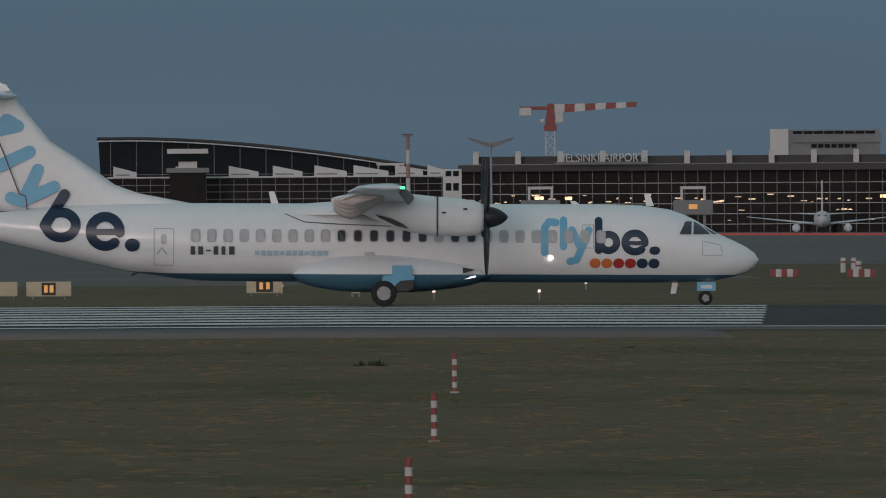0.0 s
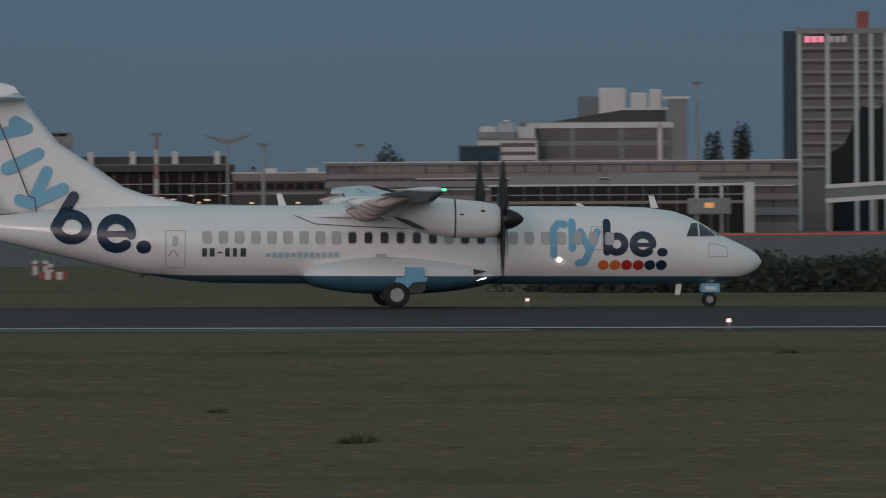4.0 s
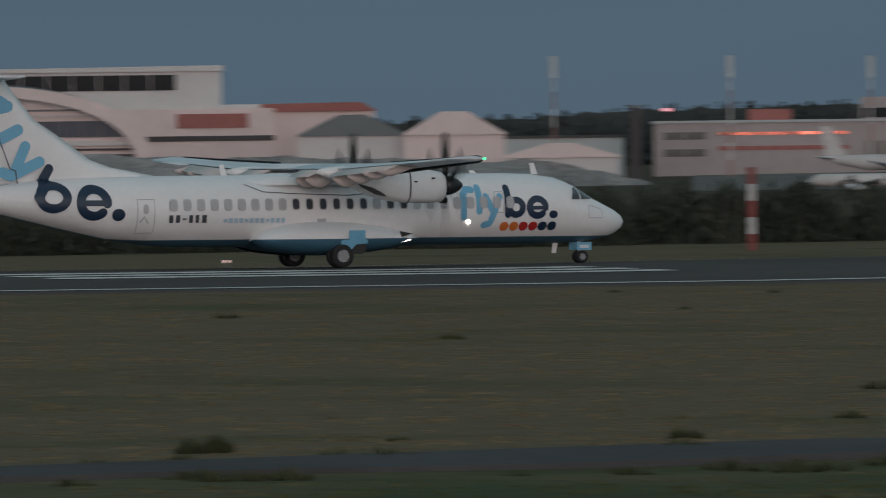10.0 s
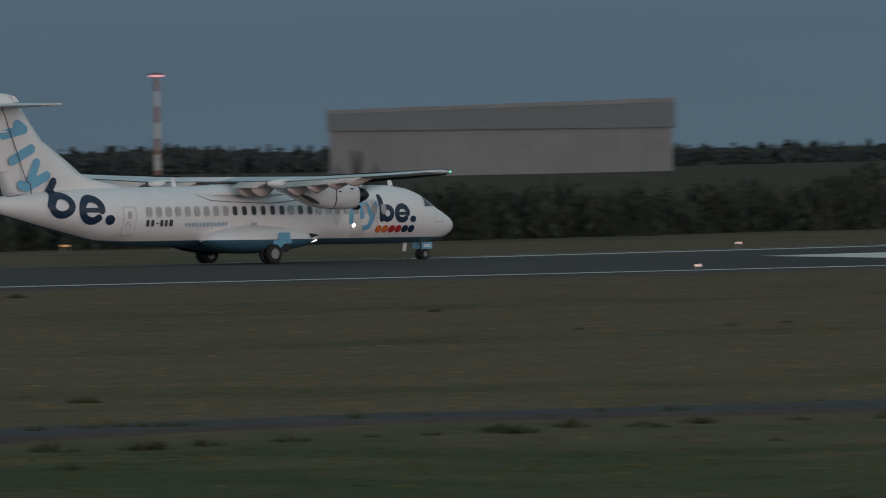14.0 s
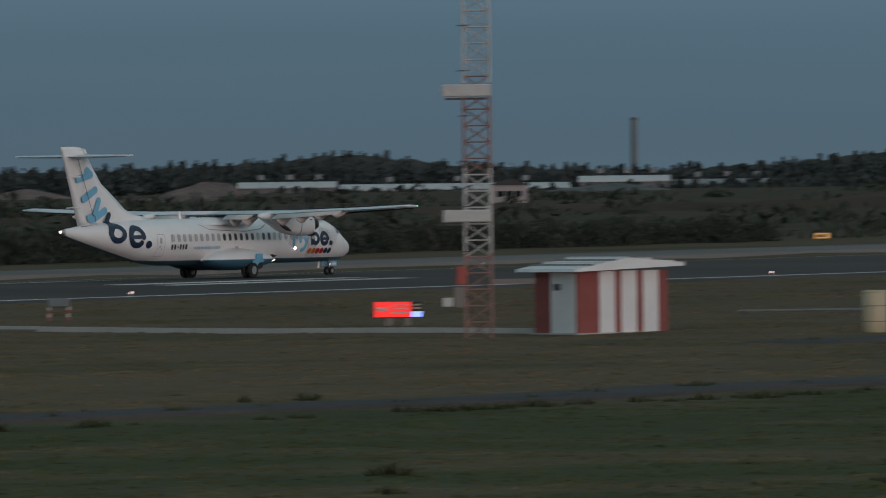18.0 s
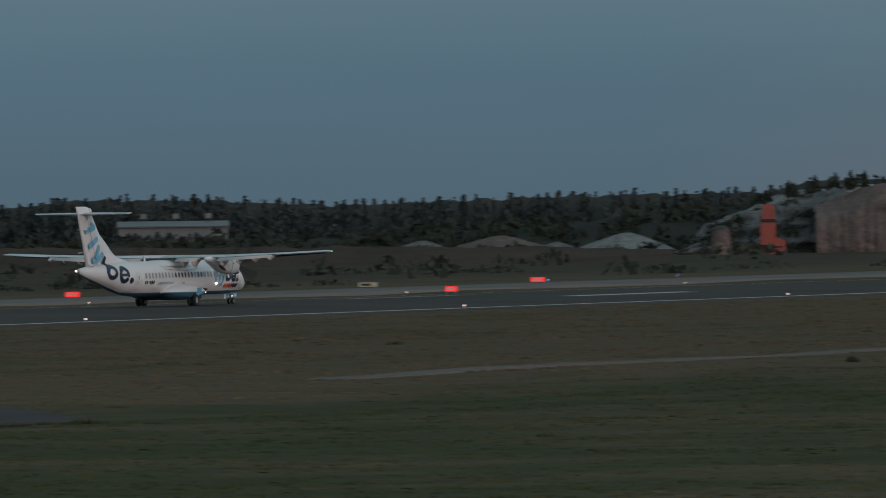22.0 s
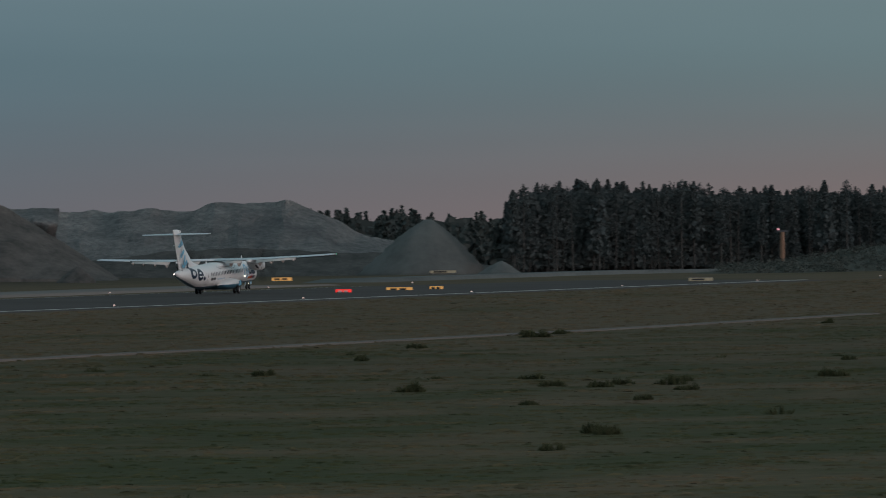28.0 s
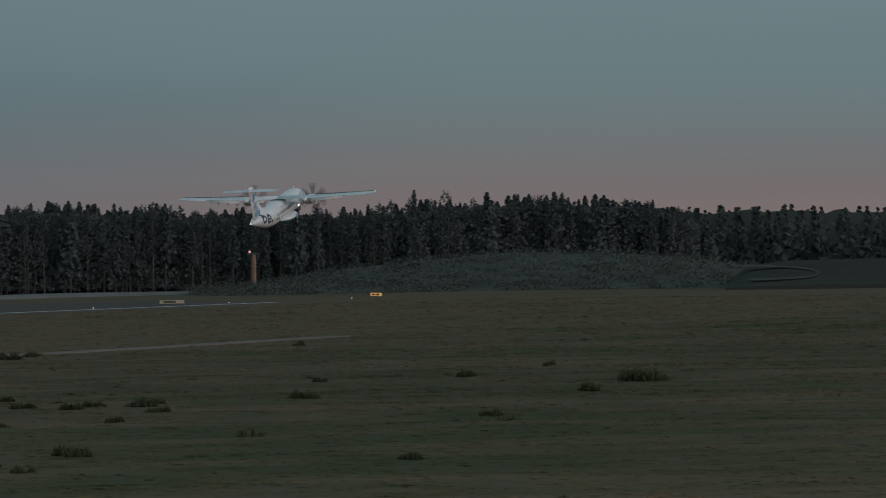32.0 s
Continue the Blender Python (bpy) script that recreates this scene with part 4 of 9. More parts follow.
# painted livery: plain shapes in the airline's colours
def flank(sgn):
    coat = [0.010]

    def side(x, z):
        return (x, sgn * (side_y(x, z) + coat[0]), z)

    def f_side(x, z):
        c = on_fin(x, z, coat[0])
        return (x, -sgn * c[1], z)

    def part(*a):
        coat[0] += 0.0012
        return PLAIN_PART(*a)
    B, L, N = plane, M["sky_blue"], M["navy"]
    for pts, w in ((((5.35, 1.80), (5.35, 2.62), (5.50, 2.82), (5.72, 2.80)), 0.25), (((5.12, 2.45), (5.60, 2.45)), 0.19), (((5.98, 2.00), (5.98, 2.88)), 0.25), (((6.26, 2.55), (6.50, 2.05)), 0.25), (((6.82, 2.55), (6.42, 1.55), (6.20, 1.50)), 0.25)):
        part("livery_bar", rg(pts, w, side), L, B, "light blue painted bar")
    part("livery_bar", rg(((7.15, 1.88), (7.15, 2.86)), 0.26, side), N, B, "navy painted bar")
    part("livery_ring", rg(circle(7.48, 2.14, 0.27, 0.27), 0.245, side, closed=True), N, B, "navy painted ring")
    part("livery_ring", rg(circle(8.36, 2.14, 0.33, 0.31, a0=-5, a1=312, n=27), 0.25, side), N, B, "navy painted ring")
    part("livery_bar", rg(((8.12, 2.12), (8.64, 2.12)), 0.14, side), N, B, "navy painted bar")
    part("livery_dot", rg(((8.98, 1.87), (9.06, 1.87)), 0.28, side), N, B, "navy painted dot")
    for k, c in enumerate(("orange", "orange", "red", "red", "navy", "navy")):
        x = 7.02 + 0.392 * k
        part("livery_square", rg(((x, 1.44), (x + 0.04, 1.44)), 0.33, side), M[c], B, c + " painted square")
    # aft flank
    part("livery_bar", rg(((-10.68, 3.68), (-10.96, 3.22)), 0.36, lambda x, z: (x, sgn * max(side_y(x, z) + 0.02, 0.235), z)), N, B, "navy painted bar")
    part("livery_bar", rg(((-10.90, 3.30), (-11.32, 2.64)), 0.36, side), N, B, "navy painted bar")
    part("livery_ring", rg(circle(-10.78, 2.66, 0.50, 0.42), 0.33, side, closed=True), N, B, "navy painted ring")
    part("livery_ring", rg(circle(-9.30, 2.45, 0.49, 0.49, a0=-5, a1=312, n=27), 0.33, side), N, B, "navy painted ring")
    part("livery_bar", rg(((-9.66, 2.43), (-8.88, 2.43)), 0.21, side), N, B, "navy painted bar")
    part("livery_dot", rg(((-8.42, 2.00), (-8.36, 2.00)), 0.44, side), N, B, "navy painted dot")
    # fin
    for pts, w in ((((-13.42, 5.70), (-12.25, 5.95)), 0.42), (((-12.62, 6.12), (-12.42, 6.0)), 0.50), (((-12.92, 4.60), (-11.86, 5.10)), 0.42), (((-11.58, 4.50), (-12.0, 3.60)), 0.40), (((-11.03, 3.94), (-12.14, 3.44), (-12.48, 3.56)), 0.40)):
        part("livery_bar", rg(pts, w, f_side), L, B, "light blue painted bar on the fin")
    # unreadable small writing
    for x, h0, h1, w0 in ((-6.37, 1.69, 1.97, 0.15), (-6.11, 1.69, 1.97, 0.16), (-5.85, 1.80, 1.85, 0.16), (-5.60, 1.69, 1.97, 0.15), (-5.35, 1.69, 1.97, 0.13), (-5.07, 1.69, 1.97, 0.18)):
        part("writing_bar", rg(((x, h0), (x, h1)), w0, side, rounded=False, cross=1), M["text_grey"], B, "dark writing bar")
    for k in range(12):
        part("writing_bar", rg(((-4.30 + 0.208 * k, 1.75), (-4.16 + 0.208 * k, 1.75)), 0.17 if k % 4 else 0.12, side, rounded=False, cross=1), M["pale_blue"], B, "light blue writing bar")
    part("fuel_panel", rg(((-0.65, 1.74), (-0.30, 1.74)), 0.12, lambda x, z: (x, sgn * 1.62, z), rounded=False, cross=1), M["trim_grey"], B)


flank(-1)
flank(1)
for x, z, h in ((-3.78, 3.38, 0.42), (8.78, 3.35, 0.42), (6.3, 3.39, 0.12), (2.9, 3.42, 0.12)):
    part("antenna", bevelled(prism(bmesh.new(), ((x, z), (x + 0.26, z), (x + 0.10, z + h), (x - 0.08, z + h)), -0.03, 0.03), 0.008), M["white_paint"], plane, "white blade antenna")
part("belly_antenna", bevelled(prism(bmesh.new(), ((9.65, 0.80), (9.85, 0.80), (9.78, 0.42), (9.60, 0.42)), -0.03, 0.03), 0.008), M["white_paint"], plane, "white belly antenna")
part("tail_skid", tb((-8.2, 0, 1.10), (-8.45, 0, 0.98), 0.05, 0.03, 8), M["dark_metal"], plane)

# ---- the airport across the runway: terminal, offices, halls ----
def site(name, heading, dist, label, category, group="", z=None):
    """A thing at a heading and distance; returns it and its ground height, so that heights above sea level can be taken down to it."""
    m = spot(heading, dist, z)
    return thing(name, m, label, category, group), m.translation.z


def across(h0, h1, dist):
    return 2 * dist * math.tan(radians(abs(h1 - h0)) / 2)


def repeat(name, bm, material, parent, places, label=""):
    """Alike pieces on one mesh, each an object of its own."""
    me = None
    for p in places:
        if me is None:
            ob = part(name, bm, material, parent, label)
            me = ob.data
        else:
            ob = new(name, me)
            ob.parent = parent
            if label:
                ob["label"] = label
        ob.location = p
    return me


def panes(parent, x0, x1, z0, z1, nx, nz, material, y, gap=0.12, name="pane", label=""):
    w, h = (x1 - x0) / nx, (z1 - z0) / nz
    g = gap * min(w, h)
    bm = bx(-w / 2 + g, w / 2 - g, -0.05, 0.05, -h / 2 + g, h / 2 - g)
    repeat(name, bm, material, parent, [(x0 + w * (i + 0.5), y, z0 + h * (j + 0.5)) for i in range(nx) for j in range(nz)], label)


def terminal_curved():
    th, g = site("pier_terminal", -0.52, 2250, "dark glass terminal under a long sweeping black roof", "terminal")
    w = 39.0
    top = [(-w + 78 * i / 30, 11.7 - g - 7.6 * max(0, (i / 30 - 0.1) / 0.9) ** 1.7) for i in range(31)]
    part("wall", prism(bmesh.new(), [(-w + 1.5, -0.5), (-w + 0.3, top[0][1] - 0.8)] + [(x, z - 0.7) for x, z in top[1:]] + [(w, -0.5)], 0.3, 34), M["glass_dark"], th, "dark glazed wall")
    bm = bmesh.new()
    loft(bm, [[(x, -1.6, z - 0.45), (x, 35, z - 0.45), (x, 35, z + 0.35), (x, -1.6, z + 0.35)] for x, z in top])
    part("roof", bm, M["roof_dark"], th, "black sweeping roof", True)
    part("fascia", loft(bmesh.new(), [[(x, -1.68, z - 0.62), (x, -1.62, z - 0.62), (x, -1.62, z - 0.42), (x, -1.68, z - 0.42)] for x, z in top]), M["wall_white"], th, "pale eaves line")
    for k in range(1, 6):
        z = 2.8 * k
        ends = [x for x, t in top if t - 0.9 > z]
        if ends:
            part("rail", bx(-w + 0.6, max(ends), 0.16, 0.28, z, z + 0.12), M["wall_grey"], th)
    for x in range(-36, 38, 6):
        z = float(np.interp(x, [p[0] for p in top], [p[1] for p in top])) - 0.8
        part("mullion", bx(x, x + 0.15, 0.1, 0.26, 0, z), M["frame_grey"], th)


def pier():
    th, g = site("boarding_pier", -0.41, 2100, "long low glazed boarding pier with a flat pale roof", "terminal")
    h = 2.9 - g
    part("wall", bx(-38, 38, 0, 16, -0.5, h - 0.5), M["glass_brown"], th, "dark glazed front")
    part("roof", bx(-38.4, 38.4, -0.6, 17, h - 0.3, h), M["wall_white"], th, "flat pale roof edge")
    for z in (h - 1.9, h - 3.4, h - 5.0):
        part("sill", bx(-38, 38, -0.12, 0.02, z, z + 0.18), M["frame_grey"], th)
    for k in range(26):
        part("mullion", bx(-38 + 3 * k, -37.87 + 3 * k, -0.1, 0.02, 0, h - 0.5), M["wall_grey"], th)
    for x, w in ((-37, 5), (-23.5, 3), (-12, 6.4), (-2.5, 6.4), (6.5, 7), (15, 7.5), (24, 6), (31, 4)):
        hut = part("stair_head", prism(bmesh.new(), ((x, h), (x, h + 2.3), (x + w, h + 1.0), (x + w, h)), 1, 5), M["wall_white"], th, "white sloping stair head on the roof")
        part("grille", bx(x + 0.5, x + w * 0.7, 0.9, 0.98, h + 0.3, h + 0.6), M["wall_grey"], hut)
    part("plant", bx(20, 26, 2, 6, h + 2.2, h + 2.7), M["paint_white"], th)
    part("plant_leg", bx(20.2, 20.5, 3, 3.4, h, h + 2.3), M["paint_white"], th)
    part("plant_leg", bx(25.5, 25.8, 3, 3.4, h, h + 2.3), M["paint_white"], th)
    tw, g2 = site("apron_tower", -0.98, 2085, "small pale apron control tower with a glazed cab", "tower")
    a = 4.2 - g2
    part("shaft", bx(-3.9, 3.9, 0, 7, -0.5, a - 0.4), M["glass_brown"], tw)
    part("deck", bx(-4.6, 4.6, -0.8, 8, a - 0.4, a + 0.6), M["wall_grey"], tw)
    part("core", bx(-2.0, 2.0, 1, 6, a + 0.6, a + 2.0), M["wall_white"], tw)
    part("cab", prism(bmesh.new(), ((-2.2, a + 2.0), (-3.0, a + 3.7), (3.0, a + 3.7), (2.2, a + 2.0)), 0.5, 6.5), M["glass_dark"], tw, "dark cab glazing")
    part("cab_roof", bx(-4.4, 4.4, -0.6, 7.6, a + 3.7, a + 4.7), M["wall_white"], tw)
    st, g3 = site("stair_tower", 0.58, 2080, "white stair tower beside the terminal", "tower")
    part("wall", bx(-2, 2, 0, 4, -0.5, 4.2 - g3), M["wall_white"], st)
    panes(st, -1.6, 1.6, 2.5 - g3, 4.0 - g3, 2, 1, M["glass_dark"], -0.06)
    panes(st, -1.6, 1.6, -0.6 - g3, 1.4 - g3, 2, 1, M["glass_dark"], -0.06)


def main_terminal():
    a0, a1, d = 0.63, 4.05, 2250
    th, g = site("main_terminal", (a0 + a1) / 2, d, "long dark glass terminal with lit interiors and white roof posts", "terminal")
    w, h = across(a0, a1, d) / 2, 5.1 - g
    part("wall", bx(-w, w, 0.4, 40, -0.5, h - 1.4), M["glass_brown"], th, "dark glazed front")
    part("eaves", bx(-w - 0.5, w + 0.5, -2.6, 41, h - 1.6, h), M["roof_dark"], th, "dark overhanging eaves")
    part("eaves_line", bx(-w - 0.5, w + 0.5, -2.7, -2.6, h - 0.1, h + 0.12), M["frame_grey"], th)
    part("upper_roof", bx(-w + 3, w - 1, 4, 38, h, h + 1.9), M["roof_dark"], th)
    n = 14
    repeat("roof_post", bx(-0.65, 0.65, 0, 1.2, 0, 3.1), M["paint_white"], th, [(-w + 3.5 + (2 * w - 7) * k / (n - 1), 1.5, h) for k in range(n)], "white post on the roof")
    for z in (2.2, 4.6, 7.0, 9.4, 11.8):
        part("rail", bx(-w, w, 0.20, 0.38, z, z + 0.14), M["wall_white"], th)
    repeat("mullion", bx(-0.08, 0.08, 0.18, 0.36, 0, h - 1.6), M["wall_grey"], th, [(-w + 2 * w * k / 44, 0, 0) for k in range(45)])
    rnd = random.Random(4)
    for k in range(80):
        x, z = rnd.uniform(-w + 2, w - 2), rnd.choice((3.1, 5.4, 7.3, 7.5, 7.9, 8.2, 8.5, 9.0))
        part("lit_window", bx(x, x + rnd.uniform(0.3, 1.6), 0.28, 0.37, z, z + rnd.uniform(0.15, 0.4)), M["room_light"], th, "lit window")
    for x, z, ww in ((-50, 8.2, 2.0), (-43, 8.1, 1.6), (30, 8.2, 1.4)):
        part("lit_window", bx(x, x + ww, 0.26, 0.36, z, z + 0.7), M["lamp_warm"], th, "bright lit window")
    # roof lettering
    fc = bpy.data.curves.new("letters", "FONT")
    fc.body, fc.size, fc.extrude, fc.align_x = "HELSINKI-AIRPORT", 2.75, 0.12, "CENTER"
    me = bpy.data.meshes.new_from_object(bpy.data.objects.new("tmp", fc))
    sg, gs = site("roof_sign", 1.46, 2243, "white roof letters reading HELSINKI-AIRPORT", "sign", z=5.15)
    ob = new("letters", me)
    me.materials.append(M["paint_white"])
    ob.parent = sg
    ob.matrix_basis = pose(0, 0, 0.55, 90, 0, 0) @ Matrix.Diagonal((0.86, 1, 1, 1))
    part("sign_rail", bx(-10.6, 10.6, 0.2, 0.4, -0.1, 0.5), M["frame_grey"], sg)
    bk, gb = site("office_block", 2.78, 2700, "grey office block with a white end wall", "building")
    part("wall", bx(-10, 15.3, 0, 12, -0.5, 14.4 - gb), M["wall_grey"], bk)
    part("end_wall", bx(-15.3, -10.2, -1, 12, -0.5, 14.7 - gb), M["wall_white"], bk, "white end wall")
    part("top_floor", bx(-8.5, 15.8, -0.8, 12, 10.9 - gb, 13.0 - gb), M["wall_grey"], bk)
    panes(bk, -4, 9, 9.2 - gb, 10.6 - gb, 7, 1, M["glass_dark"], -0.1)
    panes(bk, -9, 14, 13.1 - gb, 14.2 - gb, 8, 1, M["glass_dark"], -0.1)


def mast(heading, dist, top, label, group, red=True, width=1.0, head="lamps", base=None, lamp="lamp_pink"):
    m = spot(heading, dist)
    g = m.translation.z
    th = thing("light_mast", m, label, "mast", group)
    h = top - g
    n = 7
    for k in range(n):
        z0, z1 = h * k / n, h * (k + 1) / n
        r = width * (0.5 - 0.2 * k / n)
        part("mast_section", tb((0, 0, z0), (0, 0, z1), r, r * 0.93, 8), M["mast_red" if (k % 2 == 0 and red) else ("paint_white" if red else "galvanised")], th)
    if head == "lamps":
        part("head_frame", bx(-1.1 * max(1, width), 1.1 * max(1, width), -0.3, 0.3, h, h + 0.35), M["dark_metal"], th)
        for x in (-0.8, -0.3, 0.3, 0.8):
            part("lamp", bx(x * width - 0.2, x * width + 0.2, -0.5, -0.3, h - 0.30, h + 0.05), M[lamp], th, "floodlight")
    elif head == "panel":
        part("head_frame", bx(-0.5, 0.5, -0.3, -0.18, h - 3.4, h), M["wall_mid"], th, "unlit pale lamp panel")
    elif head == "wings":
        for s in (-1, 1):
            part("reflector", prism(bmesh.new(), ((0, h - 1.6), (0, h - 0.9), (s * 4.4, h + 0.3), (s * 4.6, h + 0.05), (s * 1.0, h - 1.5)), -1.2, 1.2), M["frame_grey"], th, "slanting grey reflector wing")
            for k in range(4):
                part("strut", tb((s * (0.6 + k), 0, h - 1.6 + 0.35 * k), (s * (0.6 + k), 0, h - 0.7 + 0.26 * k), 0.06, n=6), M["dark_metal"], th)
    return th


def crane():
    th, g = site("tower_crane", 1.16, 2400, "red and white tower crane with a level jib", "crane")
    h = 17.0 - g
    for x in (-1.1, 1.1):
        for y in (-1.1, 1.1):
            part("tower_leg", bx(x - 0.14, x + 0.14, y - 0.14, y + 0.14, 0, h - 3.5), M["paint_white"], th)
    for k in range(12):
        z = (h - 4) * k / 12
        for s in (-1, 1):
            part("brace", tb((-1.1 * s, -1.1, z), (1.1 * s, -1.1, z + (h - 4) / 12), 0.09, n=6), M["paint_white"], th)
    part("slewing_ring", bevelled(bx(-1.6, 1.6, -1.6, 1.6, h - 3.6, h - 2.2), 0.1), M["paint_red"], th)
    part("tower_head", prism(bmesh.new(), ((-1.3, h - 2.2), (-0.6, h + 3.2), (0.9, h + 3.2), (1.3, h - 2.2)), -1.0, 1.0), M["paint_red"], th)
    part("cab", bevelled(bx(1.3, 3.2, -1.4, 1.0, h - 1.6, h + 0.8), 0.15), M["paint_white"], th, "white operator cab")
    part("counterweight", bevelled(bx(-7.6, -4.6, -1, 1, h + 0.2, h + 2.2), 0.1), M["paint_white"], th)
    part("counter_jib", bx(-7.6, -0.6, -0.8, 0.8, h + 1.6, h + 2.5), M["paint_red"], th)
    part("lamp_box", bx(-2.4, -1.6, -1, 0, h - 1.4, h - 0.6), M["paint_white"], th)
    slope = 0.075
    for k in range(8):
        x0, x1 = 1 + 2.55 * k, 1 + 2.55 * (k + 1)
        z0, z1 = h + 0.7 + slope * x0, h + 0.7 + slope * x1
        t0, t1 = 2.2 - 0.13 * k, 2.2 - 0.13 * (k + 1)
        part("jib_section", loft(bmesh.new(), [[(x, -0.6, z), (x, 0.6, z), (x, 0.25, z + t), (x, -0.25, z + t)] for x, z, t in ((x0, z0, t0), (x1, z1, t1))]), M["paint_white" if k % 2 == 0 else "paint_red"], th)


def storeys(name, heading, dist, w, top, depth, wall, glass, floors, label, band="frame_grey", cols=0, x_off=0.0, category="building"):
    """A plain office block: body, roof edge, a window band for each floor with its panes."""
    th, g = site(name, heading, dist, label, category)
    h = top - g
    part("wall", bx(-w / 2, w / 2, 0, depth, -0.5, h), M[wall], th)
    part("roof_edge", bx(-w / 2 - 0.3, w / 2 + 0.3, -0.35, depth + 0.3, h, h + 0.5), M[band], th)
    fh = (h - 1.0) / floors
    cols = cols or max(3, int(w / 3.2))
    panes(th, -w / 2 + 0.5, w / 2 - 0.5, 0.6, 0.6 + fh * floors, cols, floors, M[glass], -0.06, gap=0.13, name="window")
    return th, g, h


def offices():
    th, g = site("car_park", 5.99, 2000, "long multi-storey car park with pale parapet bands", "car park")
    h = 5.1 - g
    for k, (z0, z1) in enumerate(((0, 2.6), (4.0, 5.6), (7.2, 8.4), (10.2, 11.4), (h - 3.2, h - 2.2), (h - 0.5, h))):
        part("parapet", bx(-48.7, 48.7, -0.4, 0, z0, z1), M["wall_grey" if k % 2 else "wall_beige"], th)
    # Solid block; its darker colour gives the shade of the open decks.
    part("deck", bx(-48.5, 48.5, 0.3, 30, -0.5, h - 0.4), M["facade_mid"], th, "solid darker block standing in for shaded open decks")
    part("coping", bx(-48.9, 48.9, -0.7, 0.2, h, h + 0.25), M["wall_white"], th)
    for x0, x1, z in ((-30, 10, h - 3.4), (-8, 48, h - 5.2), (-46, -12, h - 5.6)):
        part("trim_line", bx(x0, x1, -0.65, -0.42, z, z + 0.22), M["wall_white"], th)
    for k in range(20):
        part("column", bx(-48.5 + 5.1 * k, -48.1 + 5.1 * k, 0.05, 0.3, 0, h - 0.4), M["facade_brown"], th)
    for x0, x1, z0, z1 in ((-40, -20, h - 2.0, h - 0.6), (-14, 43, h - 2.1, h - 0.7)):
        part("infill", bx(x0, x1, 0.05, 0.28, z0, z1), M["wall_beige"], th)
    th, g = site("office_building", 5.64, 2300, "low white office building with a blue glass wing", "building")
    h = 14.2 - g
    part("wall", bx(-5.6, 8.4, 0, 14, -0.5, h - 3.8), M["wall_white"], th)
    part("glass_wing", bx(-10.2, -0.6, -1.6, 8, -0.5, h - 5.2), M["glass_blue"], th, "blue glass wing")
    part("wing_edge", bx(-10.4, -0.4, -1.8, 8.2, h - 5.2, h - 4.9), M["wall_grey"], th)
    part("roof_edge", bx(-5.8, 8.6, -0.3, 14.2, h - 3.8, h - 3.4), M["wall_grey"], th)
    for k in range(4):
        part("window_band", bx(-0.3, 8.0, -0.08, 0.02, h - 5.4 - 2.0 * k, h - 4.5 - 2.0 * k), M["facade_mid"], th)
    for x0, x1, y0, a, b, mt in ((-5.8, 3.4, 2, -3.4, -1.9, "wall_grey"), (-5.2, -1.4, 4, -1.9, -0.5, "wall_white"), (-1.0, 2.8, 3, -1.9, 0.4, "wall_mid"), (3.4, 7.8, 5, -3.4, -0.4, "wall_white"), (0.4, 1.8, 2, 0.4, 1.0, "wall_white"), (4.2, 5.4, 4, -0.4, 0.6, "wall_grey")):
        part("roof_plant", bevelled(bx(x0, x1, y0, y0 + 6, h + a, h + b), 0.15), M[mt], th, "roof plant room")
    th, g, h = storeys("stepped_office", 6.20, 2310, 36, 14.2, 16, "wall_grey", "facade_mid", 6, "grey stepped office with a sloping roof", cols=3)
    part("frame", bx(-18.2, 18.2, -0.5, -0.1, h - 1.0, h + 0.3), M["wall_white"], th)
    part("frame_post", bx(14.5, 15.5, -0.5, -0.1, 0, h), M["wall_white"], th)
    part("upper_floor", prism(bmesh.new(), ((-14, h), (8, h + 3.6), (16.5, h + 3.6), (16.5, h)), 2, 15), M["roof_dark"], th, "dark sloping upper floor")
    part("upper_trim", bx(6, 17, 1.6, 2, h + 3.2, h + 3.8), M["wall_white"], th)
    part("side_tower", bx(17, 21.5, 0, 14, 0, h + 6.2), M["wall_grey"], th, "tall grey stair tower")
    part("side_trim", bx(15.5, 22, -0.3, 0, h + 5.8, h + 6.4), M["wall_white"], th)
    for x, w, a in ((-4.5, 5, 4.4), (0.5, 6.5, 6.4), (8, 4, 5.2), (12.5, 3, 6.0)):
        part("roof_plant", bevelled(bx(x, x + w, 3, 10, h + 1.5, h + 2.2 + a), 0.3), M["wall_white" if x > 0 else "wall_teal"], th, "roof plant room")
    mast(6.79, 2200, 22.7, "tall dark lamp mast behind the offices", "lamp masts", red=False, width=0.8, lamp="frame_grey")
    # tower block
    th, g = site("tower_block", 7.79, 2100, "tall office tower with pale ribs and dark glass", "tower block")
    h = 33.7 - g
    part("wall", bx(-14.8, 14.8, 0, 18, -0.5, h - 1.0), M["facade_mid"], th)
    part("side_wall", bx(-18.0, -14.9, 0.6, 17, -0.5, h - 0.6), M["glass_blue"], th, "dark blue glass flank")
    part("crown", bx(-15.2, 15.2, -0.6, 18.4, h - 1.2, h), M["wall_grey"], th)
    for x in (-14.9, -8.8, -2.6, 0.6, 3.8, 9.4, 13.9):
        part("rib", bx(x, x + 0.9, -0.45, 0.1, 0, h - 0.6), M["wall_mid"], th, "pale vertical rib")
    for k in range(11):
        z = h - 4.6 - 2.55 * k
        part("spandrel", bx(-14.8, 14.0, -0.22, 0.06, z, z + 0.5), M["wall_grey"], th)
        part("window_band", bx(-14.0, 13.9, -0.06, 0.05, z - 0.7, z - 0.1), M["facade_brown"], th)
